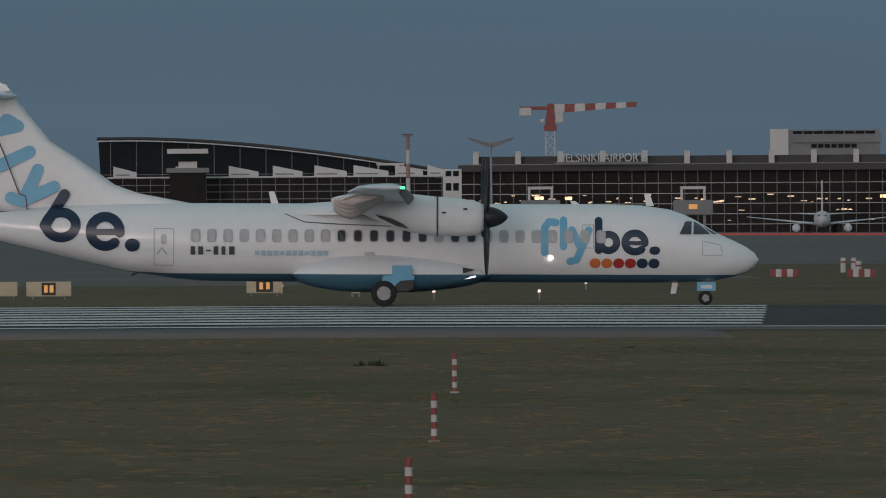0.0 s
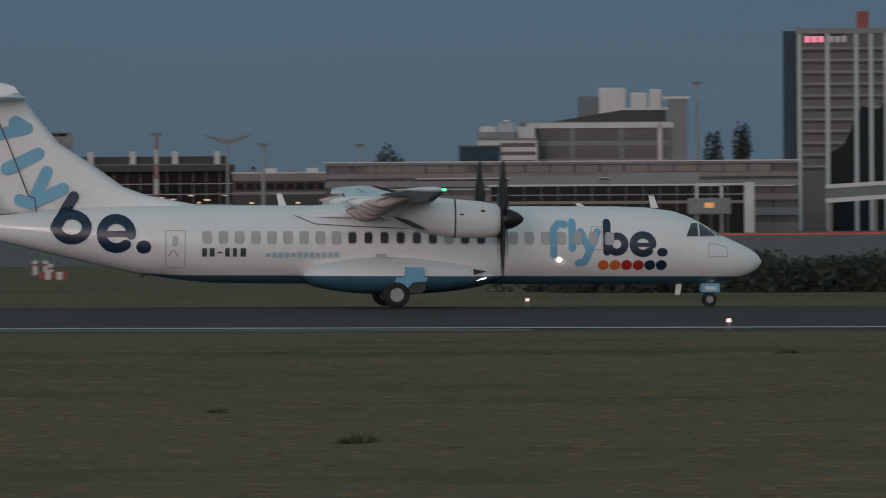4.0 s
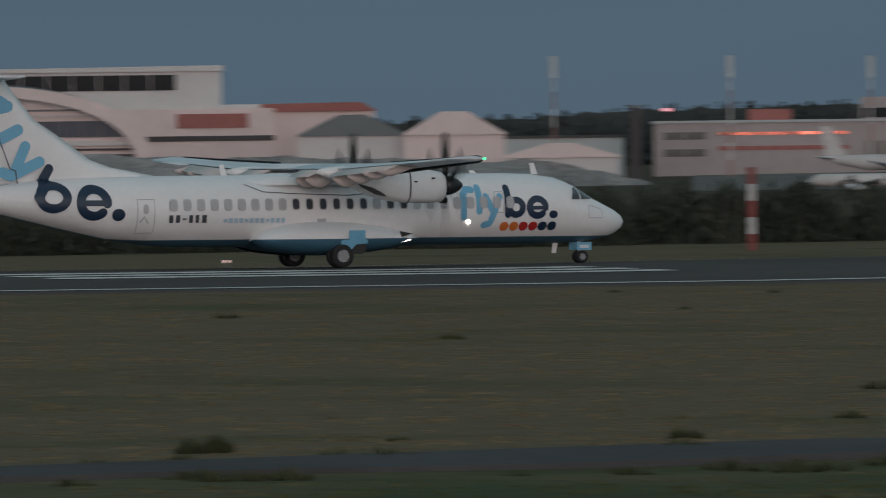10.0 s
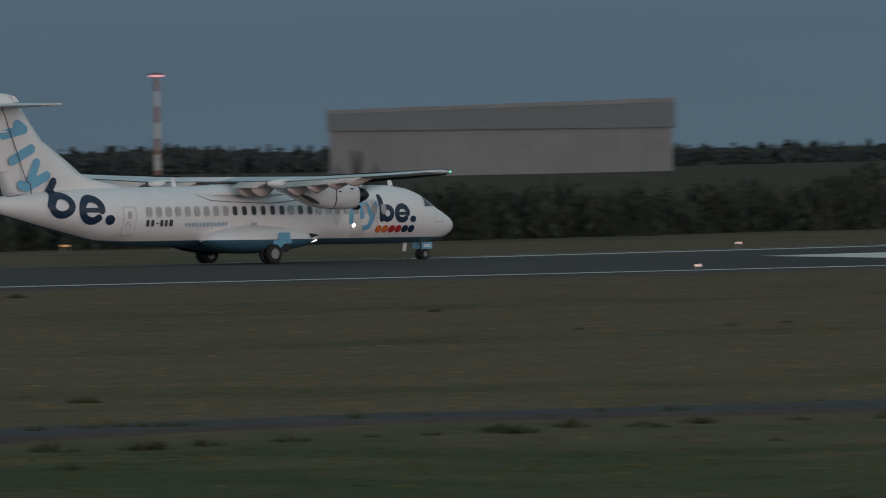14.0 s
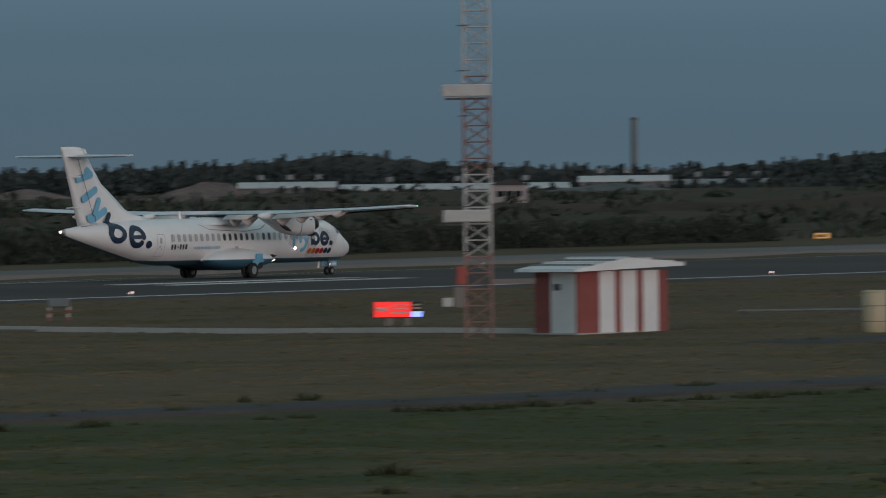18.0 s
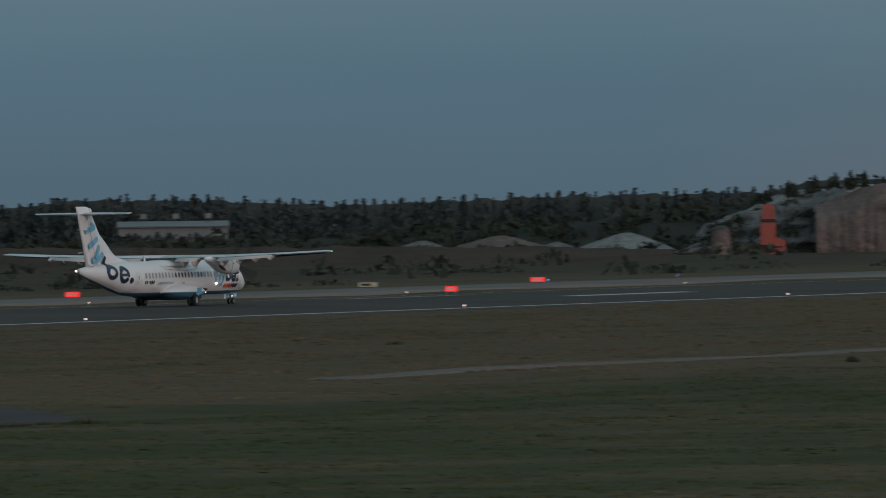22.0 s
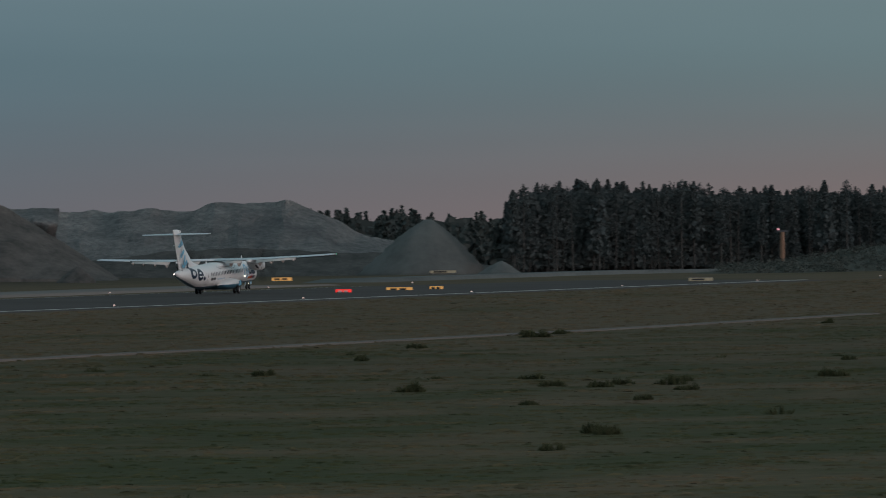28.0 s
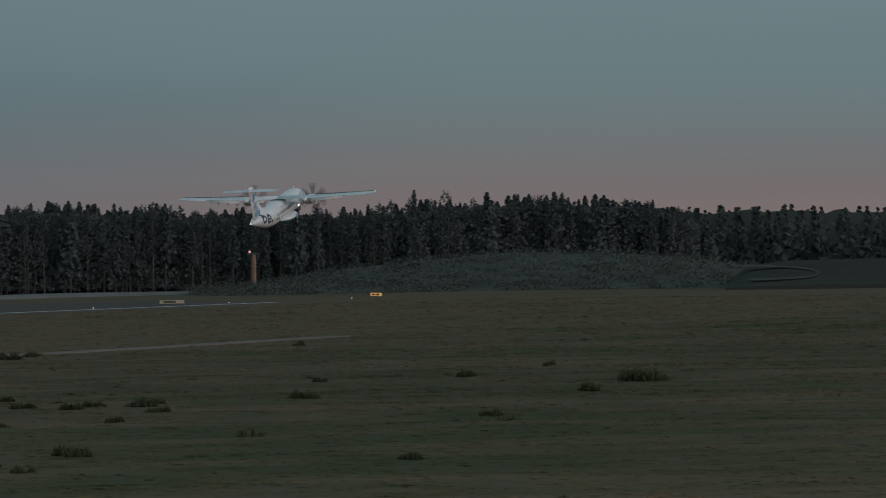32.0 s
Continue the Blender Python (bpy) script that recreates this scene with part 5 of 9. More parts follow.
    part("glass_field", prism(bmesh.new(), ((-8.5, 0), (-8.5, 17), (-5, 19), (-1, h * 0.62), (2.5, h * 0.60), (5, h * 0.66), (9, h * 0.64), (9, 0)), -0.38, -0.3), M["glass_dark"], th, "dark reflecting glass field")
    for x0, x1, mt in ((-13.2, -8.9, "screen_pink"), (-8.0, -4.0, "paint_white")):
        for k in range(3):
            part("sign_bar", bx(x0 + (x1 - x0) * k / 3, x0 + (x1 - x0) * (k + 0.8) / 3, -0.7, -0.5, h - 3.1, h - 1.7), M[mt], th, "plain sign bar")
    part("roof_cube", bevelled(bx(-2.0, 0.6, 4, 8, h, h + 3.6), 0.1), M["paint_red"], th, "red roof cube")
    for x in (-12, 6.5):
        part("top_window", bx(x, x + 7, -0.3, 0.0, h - 2.9, h - 1.4), M["glass_dark"], th)
    th, g, h = storeys("hotel", 8.42, 2150, 31.3, 18.6, 16, "wall_grey", "glass_dark", 8, "pale hotel of white blocks beside the tower", cols=12)
    part("white_block", bx(-9.5, 0.5, -1.2, 8, -0.5, h + 1.2), M["wall_white"], th, "white louvred block")
    part("white_block", bx(-15.6, -8.5, -2.4, 8, -0.5, h - 5.0), M["wall_white"], th, "white louvred block")
    part("white_block", bx(-5.5, 8.0, -3.0, 4, -0.5, 7.0 - g), M["wall_white"], th, "white louvred block")
    for k in range(16):
        z = h + 0.6 - 1.3 * k
        part("louvre", bx(-9.4, 0.4, -1.32, -1.2, z, z + 0.5), M["wall_grey"], th)
    part("end_wing", bx(9.5, 19, -0.6, 10, -0.5, h - 0.6), M["wall_white"], th)
    # terminal annex and glazed walkway
    th, g = site("annex", 6.45, 1950, "low dark glazed annex with pale roof edges", "terminal")
    h = 0.2 - g
    part("wall", bx(-30, 22, 0, 14, -0.5, h), M["glass_brown"], th)
    part("roof_edge", bx(-30.4, 22.4, -0.5, 15, h, h + 0.35), M["wall_white"], th)
    part("canopy_line", bx(-30.2, 22.2, -0.6, -0.1, h - 1.9, h - 1.65), M["wall_grey"], th)
    part("plinth", bx(-30, 22, -0.2, 0.1, h - 3.6, h - 3.0), M["wall_beige"], th)
    for k in range(16):
        part("mullion", bx(-30 + 3.4 * k, -29.85 + 3.4 * k, -0.15, 0.05, 0, h), M["frame_grey"], th)
    part("end_pillar", bx(21, 23, -1, 6, 0, h + 0.6), M["wall_white"], th)
    for x0, x1, a in ((-26, -8, 1.6), (-6, 12, 2.2)):
        part("roof_plant", bx(x0, x1, 3, 9, h + 0.4, h + 0.4 + a), M["wall_grey"], th)
    th, g = site("glazed_walkway", 8.12, 1950, "long white glazed walkway on pillars", "walkway")
    a, b = -0.2 - g - 2.4, 0.7 - g - 0.6
    part("floor_beam", prism(bmesh.new(), ((-19.5, a - 0.9), (19.5, b - 1.0), (19.5, b - 0.2), (-19.5, a))[::1], 0, 3), M["wall_white"], th)
    part("glazing", prism(bmesh.new(), ((-19.5, a), (19.5, b - 0.2), (19.5, b + 1.6), (-19.5, a + 2.0)), 0.3, 2.7), M["wall_teal"], th, "teal glazing")
    part("roof_beam", prism(bmesh.new(), ((-19.5, a + 2.0), (19.5, b + 1.6), (19.5, b + 2.4), (-19.5, a + 2.8)), 0, 3), M["wall_white"], th)
    for x in (-19, -10, 0, 10, 19):
        part("pillar", bx(x, x + 0.8, 0.8, 2, 0, a + (b - a) * (x + 19.5) / 39), M["wall_beige"], th)
    for hd, dist, w, top, n in ((4.33, 2250, 22, 2.9, 9), (4.75, 2260, 18, 1.9, 7)):
        low, g = site("low_building", hd, dist, "low beige airport building with window bands beside the terminal", "building", "low airport buildings")
        part("wall", bx(-w / 2, w / 2, 0, 10, -0.5, top - g), M["facade_brown"], low)
        part("parapet", bx(-w / 2 - 0.1, w / 2 + 0.1, -0.25, 0.02, top - g - 1.7, top - g), M["wall_beige"], low, "beige parapet")
        part("roof_edge", bx(-w / 2 - 0.3, w / 2 + 0.3, -0.4, 10, top - g, top - g + 0.35), M["wall_white"], low)
        part("sill_band", bx(-w / 2, w / 2, -0.2, 0.02, top - g - 4.9, top - g - 4.2), M["wall_grey"], low)
        panes(low, -w / 2 + 0.5, w / 2 - 0.5, top - g - 3.9, top - g - 2.0, n, 1, M["glass_brown"], -0.06)
        for k in range(4):
            x = -w / 2 + w * (0.12 + 0.22 * k)
            part("roof_plant", bevelled(bx(x, x + w * 0.12, 2, 5, top - g + 0.3, top - g + 0.9 + 0.35 * (k % 2)), 0.05), M["wall_white" if k % 2 else "wall_grey"], low, "roof plant box")
        for k in range(2):
            x = -w / 2 + w * (0.18 + 0.49 * k)
            part("lit_window", bx(x, x + 0.7, -0.12, -0.02, top - g - 7.0, top - g - 6.6), M["room_light"], low, "lit window")


terminal_curved()
pier()
main_terminal()
crane()
offices()
mast(0.32, 2000, 11.2, "floodlight mast with red and white shaft", "floodlight masts", width=1.1, lamp="frame_grey")
mast(3.60, 2000, 11.2, "floodlight mast with red and white shaft", "floodlight masts", width=1.1, lamp="frame_grey")
mast(0.81, 1900, 10.1, "grey mast with winged reflectors", "winged masts", red=False, width=0.55, head="wings")
mast(4.02, 1900, 10.6, "grey mast with winged reflectors", "winged masts", red=False, width=0.55, head="wings")
mast(4.23, 2200, 9.4, "slim grey lamp mast beyond the apron", "lamp masts", red=False, width=1.0, lamp="frame_grey")
mast(4.80, 2200, 9.2, "slim grey lamp mast beyond the apron", "lamp masts", red=False, width=0.9, lamp="frame_grey")
for h, z in ((10.70, 21.4), (12.19, 21.5), (12.22, 17.5), (12.55, 19.2), (12.92, 19.6), (13.03, 20.9)):
    mast(h, 2100, z, "thin grey lamp mast", "lamp masts", red=False, width=0.7, lamp="frame_grey")
for h, z in ((18.58, 16.2), (19.24, 16.7), (39.97, 14.8)):
    mast(h, 1500, z, "red and white floodlight mast", "floodlight masts", width=1.0)
for h, z in ((25.64, 14.1), (26.68, 13.9), (27.51, 13.6), (28.89, 13.3)):
    mast(h, 1500, z, "thin red and white floodlight mast with an unlit head", "floodlight masts", width=0.42, head="panel")


def jet(heading, dist, yaw, label, length=34.0, t_tail=False, z=None):
    """A parked airliner, nose along its own +x."""
    m = spot(heading, dist, z) @ pose(0, 0, 0, 0, 0, yaw)
    th = thing("parked_jet", m, label, "airliner", "parked jets")
    L, r = length, length * 0.052
    zc = r * 1.9
    part("fuselage", loft(bmesh.new(), [[(x * L, k * r * math.cos(a), zc + dz * r + k * r * math.sin(a)) for a in [2 * math.pi * i / 14 for i in range(14)]] for x, k, dz in ((0.5, 0.05, -0.2), (0.47, 0.55, -0.12), (0.42, 0.9, 0), (0.36, 1, 0), (-0.2, 1, 0), (-0.38, 0.6, 0.3), (-0.5, 0.12, 0.6))]), M["paint_white"], th, "", True)
    for s in (-1, 1):
        part("wing", loft(bmesh.new(), [foil(L * 0.10, L * 0.18, s * r * 0.8, zc - r * 0.6, 0.11), foil(-L * 0.02, L * 0.09, s * L * 0.22, zc - r * 0.2, 0.10), foil(-L * 0.14, L * 0.04, s * L * 0.47, zc + r * 0.3, 0.09)]), M["wing_grey"], th, "", True)
        if t_tail:
            part("engine", loft(bmesh.new(), [[(x * L, s * r * 1.55 + k * r * 0.5 * math.cos(a), zc + r * 0.5 + k * r * 0.5 * math.sin(a)) for a in [2 * math.pi * i / 12 for i in range(12)]] for x, k in ((-0.22, 0.8), (-0.25, 1), (-0.33, 0.95), (-0.38, 0.6))]), M["wing_grey"], th, "", True)
        else:
            part("engine", loft(bmesh.new(), [[(x * L, s * L * 0.16 + k * r * 0.5 * math.cos(a), zc - r * 1.05 + k * r * 0.5 * math.sin(a)) for a in [2 * math.pi * i / 12 for i in range(12)]] for x, k in ((0.16, 0.85), (0.13, 1), (0.06, 0.95), (0.0, 0.6))]), M["wing_grey"], th, "", True)
        zt = zc + r * 4.6 if t_tail else zc + r * 0.5
        part("tailplane", loft(bmesh.new(), [foil(-L * 0.40, L * 0.10, s * 0.1, zt, 0.1), foil(-L * 0.47, L * 0.05, s * L * 0.17, zt + 0.3, 0.1)]), M["wing_grey"], th, "", True)
        part("main_gear", tb((-L * 0.03, s * L * 0.08, 0), (-L * 0.03, s * L * 0.08, zc - r * 0.5), r * 0.25), M["rubber"], th)
    part("nose_gear", tb((L * 0.36, 0, 0), (L * 0.36, 0, zc - r * 0.6), r * 0.2), M["rubber"], th)
    part("fin", prism(bmesh.new(), ((-L * 0.33, zc + r * 0.7), (-L * 0.44, zc + r * 4.6), (-L * 0.50, zc + r * 4.6), (-L * 0.46, zc + r * 0.6)), -0.16, 0.16), M["paint_white" if not t_tail else "wing_grey"], th)
    part("windscreen", bx(L * 0.445, L * 0.458, -r * 0.5, r * 0.5, zc + r * 0.25, zc + r * 0.55), M["pane"], th)
    return th


jet(2.76, 2050, -90, "white airliner parked nose-on before the terminal")
jet(8.9, 1850, 180, "white airliner parked beside the walkway", 30)
jet(16.95, 1500, 10, "white regional jet with a tall tail", 30, True)
jet(27.66, 1400, -6, "white airliner parked before the workshop", 22)
jet(27.50, 1000, 172, "white business jet parked at the apron's edge", 13)
jet(30.20, 1400, 172, "small white aeroplane parked by the hangars", 8)
jet(30.43, 1416, 172, "small white aeroplane parked by the hangars", 8)


def boarding_bridge(heading, dist, label):
    th, g = site("boarding_bridge", heading, dist, label, "boarding bridge", "boarding bridges")
    part("cab", bevelled(bx(-4.2, 4.2, 0, 4, 4.2, 7.4), 0.2), M["wall_grey"], th)
    for s in (-1, 1):
        part("portal_post", bx(s * 2.4 - 0.25, s * 2.4 + 0.25, 1, 1.6, 7.4, 10.2), M["wall_white"], th)
        part("leg", bx(s * 2.4 - 0.3, s * 2.4 + 0.3, 1, 1.8, 0, 4.3), M["wall_grey"], th)
    part("portal_beam", bx(-2.7, 2.7, 1, 1.6, 9.7, 10.3), M["wall_white"], th)
    part("lit_board", bx(-0.9, 0.9, -0.12, 0, 5.5, 6.5), M["sign_amber"], th, "lit amber stand board")


for h, d in ((2.0, 2050), (6.86, 1890), (4.9, 2000), (1.1, 2060)):
    boarding_bridge(h, d, "pale boarding bridge with a lit amber board")


def halls():
    # canopy building
    th, g = site("canopy_hall", 11.39, 1900, "low hall under a swooping white canopy edge", "building")
    pts = [(-34.3 + 68.6 * i / 40, (8.4 - 3.6 * (i / 40) ** 1.6) if i < 34 else 8.4 - 3.6 * (i / 40) ** 1.6 - 0.16 * (i - 33) ** 1.75) for i in range(41)]
    part("canopy_edge", loft(bmesh.new(), [[(x, -0.6, z - g - 0.5), (x, 0.4, z - g - 0.5), (x, 0.4, z - g + 0.3), (x, -0.6, z - g + 0.3)] for x, z in pts]), M["paint_white"], th, "swooping white edge", True)
    part("canopy_roof", loft(bmesh.new(), [[(x, 0.5, z - g - 0.2), (x, 9, z - g - 0.2 + min(1.0, 0.03 * (x + 34.3)) * 1.8 * (1 if x < 26 else 0.5)), (x, 9, z - g + 0.2 + min(1.0, 0.03 * (x + 34.3)) * 1.8 * (1 if x < 26 else 0.5)), (x, 0.5, z - g + 0.1)] for x, z in pts]), M["wall_grey"], th, "grey roof behind", True)
    part("wall", bx(-26, 30, 3, 16, -0.5, 3.4 - g), M["glass_brown"], th)
    part("panel", bx(-18, 12, 2.6, 3, 3.4 - g, 4.6 - g), M["wall_beige"], th)
    part("floor_band", bx(-56, 28, 0.5, 2.5, 1.6 - g, 2.4 - g), M["paint_white"], th, "long white floor band")
    part("lower_wall", bx(-56, 30, 1.5, 3, -0.5, 1.6 - g), M["glass_brown"], th)
    for x, w in ((-32, 6), (-24, 4), (0, 5), (38, 6), (31, 5), (44, 8)):
        part("kiosk", bevelled(bx(x, x + w, -3, 1, -2.8 - g, 0.2 - g), 0.1), M["wall_grey" if w < 6 else "wall_white"], th)
    part("lit_board", bx(27.5, 29.5, -3.2, -3.0, -2.4 - g, -1.4 - g), M["sign_amber"], th)
    part("lit_board", bx(-25.5, -23.5, -3.2, -3.0, -2.4 - g, -1.4 - g), M["sign_amber"], th)
    for h0, w in ((13.68, 2.9), (13.80, 2.6)):
        c, gc = site("chimney", h0, 2600, "tall dark paired chimney with red lights", "chimney", "paired chimneys")
        part("shaft", tb((0, 0, 0), (0, 0, 22.5 - gc), w / 2, w / 2.1, 14), M["roof_dark"], c)
        part("rim", tb((0, 0, 20.6 - gc), (0, 0, 20.85 - gc), w / 1.95, n=14), M["lamp_dim_red"], c, "ring of dim red lights")
    th, g = site("control_building", 13.55, 1900, "white stepped control building", "building")
    part("wing", bx(-13, -2, 0, 9, -0.5, 2.0 - g), M["wall_white"], th)
    part("wall", bx(-7.4, 6, -1, 10, -0.5, 6.0 - g), M["wall_white"], th)
    part("tower", prism(bmesh.new(), ((5.5, -0.5), (5.0, 7.0 - g), (10.8, 8.3 - g), (10.2, -0.5)), -2, 8), M["wall_white"], th, "white leaning tower")
    panes(th, -6, 5, 1.8 - g, 5.0 - g, 3, 2, M["wall_grey"], -1.06)
    panes(th, -12.5, -7.8, -3 - g, 1.2 - g, 2, 3, M["wall_grey"], -0.06)
    th, g = site("office_slab", 16.0, 2200, "dark office slab with pale window bands", "building")
    for x0, x1, top in ((-13.5, 13.5, 13.0), (13.6, 39, 11.2), (-23, -13.6, 7.7)):
        part("wall", bx(x0, x1, 0, 12, -0.5, top - g), M["facade_slate"], th)
        part("roof_edge", bx(x0, x1, -0.4, 12, top - g - 0.9, top - g), M["wall_grey" if x1 < 20 else "wall_beige"], th)
    for k in range(5):
        part("window_band", bx(-1.5, 11, -0.2, 0.05, 1.6 - g + 1.9 * k, 2.0 - g + 1.9 * k), M["wall_white"], th)
    for k in range(3):
        part("window_band", bx(-22, -13, -0.2, 0.05, 1.6 - g + 1.9 * k, 2.0 - g + 1.9 * k), M["wall_white"], th)
    th, g = site("water_tower", 17.39, 2000, "white twin-block water tower", "tower")
    for x0, x1 in ((-10, -0.9), (0.9, 10)):
        part("tank", bevelled(bx(x0, x1, -2, 8, 12.0 - g, 19.2 - g), 0.25), M["paint_white"], th, "white tank block")
        part("shaft", bx(x0 + 0.8, x1 - 0.8, 0, 6, -0.5, 12.0 - g), M["wall_white"], th)
        for k in range(4):
            part("joint", bx(x0 + 0.8, x1 - 0.8, -0.06, 0.02, 2 - g + 2.4 * k, 2.15 - g + 2.4 * k), M["wall_grey"], th)
    part("core", bx(-0.9, 0.9, 1, 6, -0.5, 18.6 - g), M["wall_grey"], th)
    # arched halls
    for h0, w, z, zb, roof in ((18.18, 35.4, 9.4, 1.0, "roof_red"), (18.69, 23.0, 6.9, 0.0, None), (20.30, 52.7, 9.7, -1.6, None), (22.28, 48.5, 10.1, -1.6, None)):
        th, g = site("arched_hall", h0, 1450, "hall carried by a pale concrete arch", "hall", "arched halls")
        arc = [(w / 2 * math.cos(a), (zb - g) + (z - zb) * math.sin(a) ** 0.85) for a in [math.pi * i / 32 for i in range(33)]]
        bm = bmesh.new()
        loft(bm, [[(x * 0.93, -2.2, zz - 1.5 * (0.25 + 0.75 * abs(zz - zb + g) / (z - zb))), (x * 0.93, -0.6, zz - 1.5 * (0.25 + 0.75 * abs(zz - zb + g) / (z - zb))), (x * 1.03, -0.6, zz + 0.15), (x * 1.03, -2.2, zz + 0.15)] for x, zz in arc])
        part("arch_rib", bm, M["wall_sunset_pink"], th, "broad pale arch rib")
        if roof:
            span_ = arc[4:22]
            part("lunette", prism(bmesh.new(), [(x * 0.97, zz - 0.55) for x, zz in span_] + [(x * 0.90, (zb - g) + (zz - zb + g) * 0.62) for x, zz in span_[::-1]], 0.2, 18), M["roof_sun_orange"], th, "vault painted sunlit orange under the arch")
            part("outer_roof", prism(bmesh.new(), [(x * 1.01, zz - 0.3) for x, zz in arc[15:32]] + [(x * 1.09 - 0.6, zz + 0.75) for x, zz in arc[15:32][::-1]], 0.4, 18), M["roof_dark"], th, "dark outer roof beside the arch")
            part("back_wall", prism(bmesh.new(), [(x * 0.93, (zb - g) + (zz - zb + g) * 0.62) for x, zz in arc[1:32]], 0.8, 18), M["wall_teal"], th, "grey glazed wall under the vault")
            repeat("louvre", bx(-w * 0.40, w * 0.40, 0.5, 0.8, 0, 0.22), M["wall_white"], th, [(0, 0, zb - g + 1.0 + 1.1 * k) for k in range(4)])
        if w < 30:
            for k in range(7):
                z0 = (zb - g) + (z - zb) * (0.08 + 0.12 * k)
                half = w / 2 * math.sqrt(max(0.0, 1 - (0.08 + 0.12 * k) ** 2)) * 0.93
                part("louvre", bx(-half, half, 0.2, 0.5, z0, z0 + 0.32), M["wall_white"], th, "pale louvre under the arch")
            part("back_wall", prism(bmesh.new(), [(x * 0.95, zz - 0.5) for x, zz in arc[1:32]], 0.8, 14), M["facade_mid"], th, "dim wall under the arch")
        if w > 30 and not roof:
            inner = [(x * 0.97, zz - 0.5) for x, zz in arc[1:-1]]
            part("gable", prism(bmesh.new(), [(inner[0][0], -0.5)] + inner + [(inner[-1][0], -0.5)], 1.2, 22), M["wall_sunset_pink"], th, "pale gable wall")
            part("window_band", bx(-w * 0.44, w * 0.44, 0.9, 1.15, 2.5 - g, 4.9 - g), M["glass_blue"], th)
            repeat("window_post", bx(-0.10, 0.10, 0.75, 0.9, 2.5 - g, 4.9 - g), M["facade_mid"], th, [(-w * 0.36 + w * 0.72 * k / 12, 0, 0) for k in range(13)])
            part("fascia", bx(-w * 0.5, w * 0.5, 0.6, 0.9, 1.2 - g, 1.9 - g), M["wall_white"], th)
            part("string_course", bx(-w * 0.42, w * 0.42, 0.8, 1.1, 5.5 - g, 5.8 - g), M["paint_white"], th)
            # Grey strip put on the gable as a shadow line.
            part("shadow_course", bx(-w * 0.36, w * 0.36, 0.9, 1.15, 6.4 - g, 6.7 - g), M["frame_grey"], th)
            part("lower_band", bx(-w * 0.5, w * 0.5, 0.7, 1.0, -0.6 - g, -0.1 - g), M["roof_dark"], th)
            part("lower_band", bx(-w * 0.5, w * 0.5, 0.7, 1.0, 0.5 - g, 0.8 - g), M["roof_dark"], th)
            part("porch", bevelled(bx(-2.0, 2.0, -0.6, 0.8, 2.6 - g, 4.6 - g), 0.1), M["wall_sunset_pink"], th, "pale porch block")
            crest = [(x * 0.99, zz + 0.02) for x, zz in arc[9:24]]
            part("roof_strip", loft(bmesh.new(), [[(x, 1.0, zz - 0.7), (x, 24, zz + 0.3), (x, 24, zz + 0.5), (x, 1.0, zz - 0.5)] for x, zz in crest]), M[roof or "roof_dark"], th, "roof behind the arch", True)
    # low white office before the first arch
    th, g, h = storeys("airline_office", 18.12, 1400, 31.6, 4.3, 10, "wall_white", "wall_mid", 3, "low white office with three rows of windows", cols=9, band="paint_white")
    part("roof_plant", bx(-13, -6, 3, 7, h + 0.5, h + 1.6), M["wall_teal"], th)
    part("flat_roof", prism(bmesh.new(), ((-17.0, h - 1.2), (-16.2, h + 0.9), (16.2, h + 0.7), (16.6, h - 1.2)), -0.9, -0.5), M["wall_mid"], th, "pale blue-grey roof front")
    for k, (x0, x1, z0) in enumerate(((-12, -3, h - 3.0), (1, 11, h - 3.0), (-10, -2, h - 5.2), (6, 12, h - 5.2))):
        part("window_band", bx(x0, x1, -0.3, -0.1, z0, z0 + 0.8), M["glass_dark"], th, "dark window band")
    part("lamp_mast", tb((-1.5, -3, 0), (-1.5, -3, h + 6), 0.35, 0.25, 8), M["mast_red"], th, "brown mast before the office")
    th, g = site("cargo_shed", 17.05, 1420, "low white cargo shed with a dark door band", "shed")
    part("wall", bx(-11, 10, 0, 9, -0.5, 2.6 - g), M["wall_white"], th)
    part("door_band", bx(-10.5, 9.5, -0.08, 0.02, -2.4 - g, 1.2 - g), M["wall_teal"], th)
    part("roof_edge", bx(-11.3, 10.3, -0.4, 9, 2.6 - g, 3.0 - g), M["paint_white"], th)
    th, g = site("long_hall", 20.35, 1490, "long hall with a dark rising roof", "hall")
    part("wall", prism(bmesh.new(), ((-21, -0.5), (-21, 9.6 - g), (21, 12.2 - g), (21, -0.5)), 0, 30), M["wall_white"], th)
    part("roof", prism(bmesh.new(), ((-22, 9.4 - g), (-14, 11.6 - g), (10, 12.7 - g), (12, 12.0 - g)), -0.6, 30), M["roof_dark"], th, "dark roof")
    part("roof_block", bx(11.5, 28, 1, 12, 9.0 - g, 12.9 - g), M["wall_white"], th, "pale block on the roof")
    part("red_roof", prism(bmesh.new(), ((3, 9.7 - g), (11.9, 11.9 - g), (29, 8.9 - g)), -0.9, -0.6), M["roof_red"], th)
    th, g = site("white_hangar", 22.23, 1500, "broad white hangar with a dark clerestory", "hangar")
    part("wall", bx(-38, 38, 0, 40, -0.5, 12.6 - g), M["wall_white"], th)
    part("roof_edge", prism(bmesh.new(), ((-38.3, 12.4 - g), (-38.3, 12.7 - g), (38.3, 13.3 - g), (38.3, 12.4 - g)), -0.5, 40), M["wall_white"], th)
    panes(th, -25, 31, 9.4 - g, 12.0 - g, 14, 1, M["glass_dark"], -0.1, gap=0.04, name="clerestory_pane")
    part("string_course", bx(-38, 44, -0.4, 0, 6.6 - g, 7.2 - g), M["wall_white"], th)
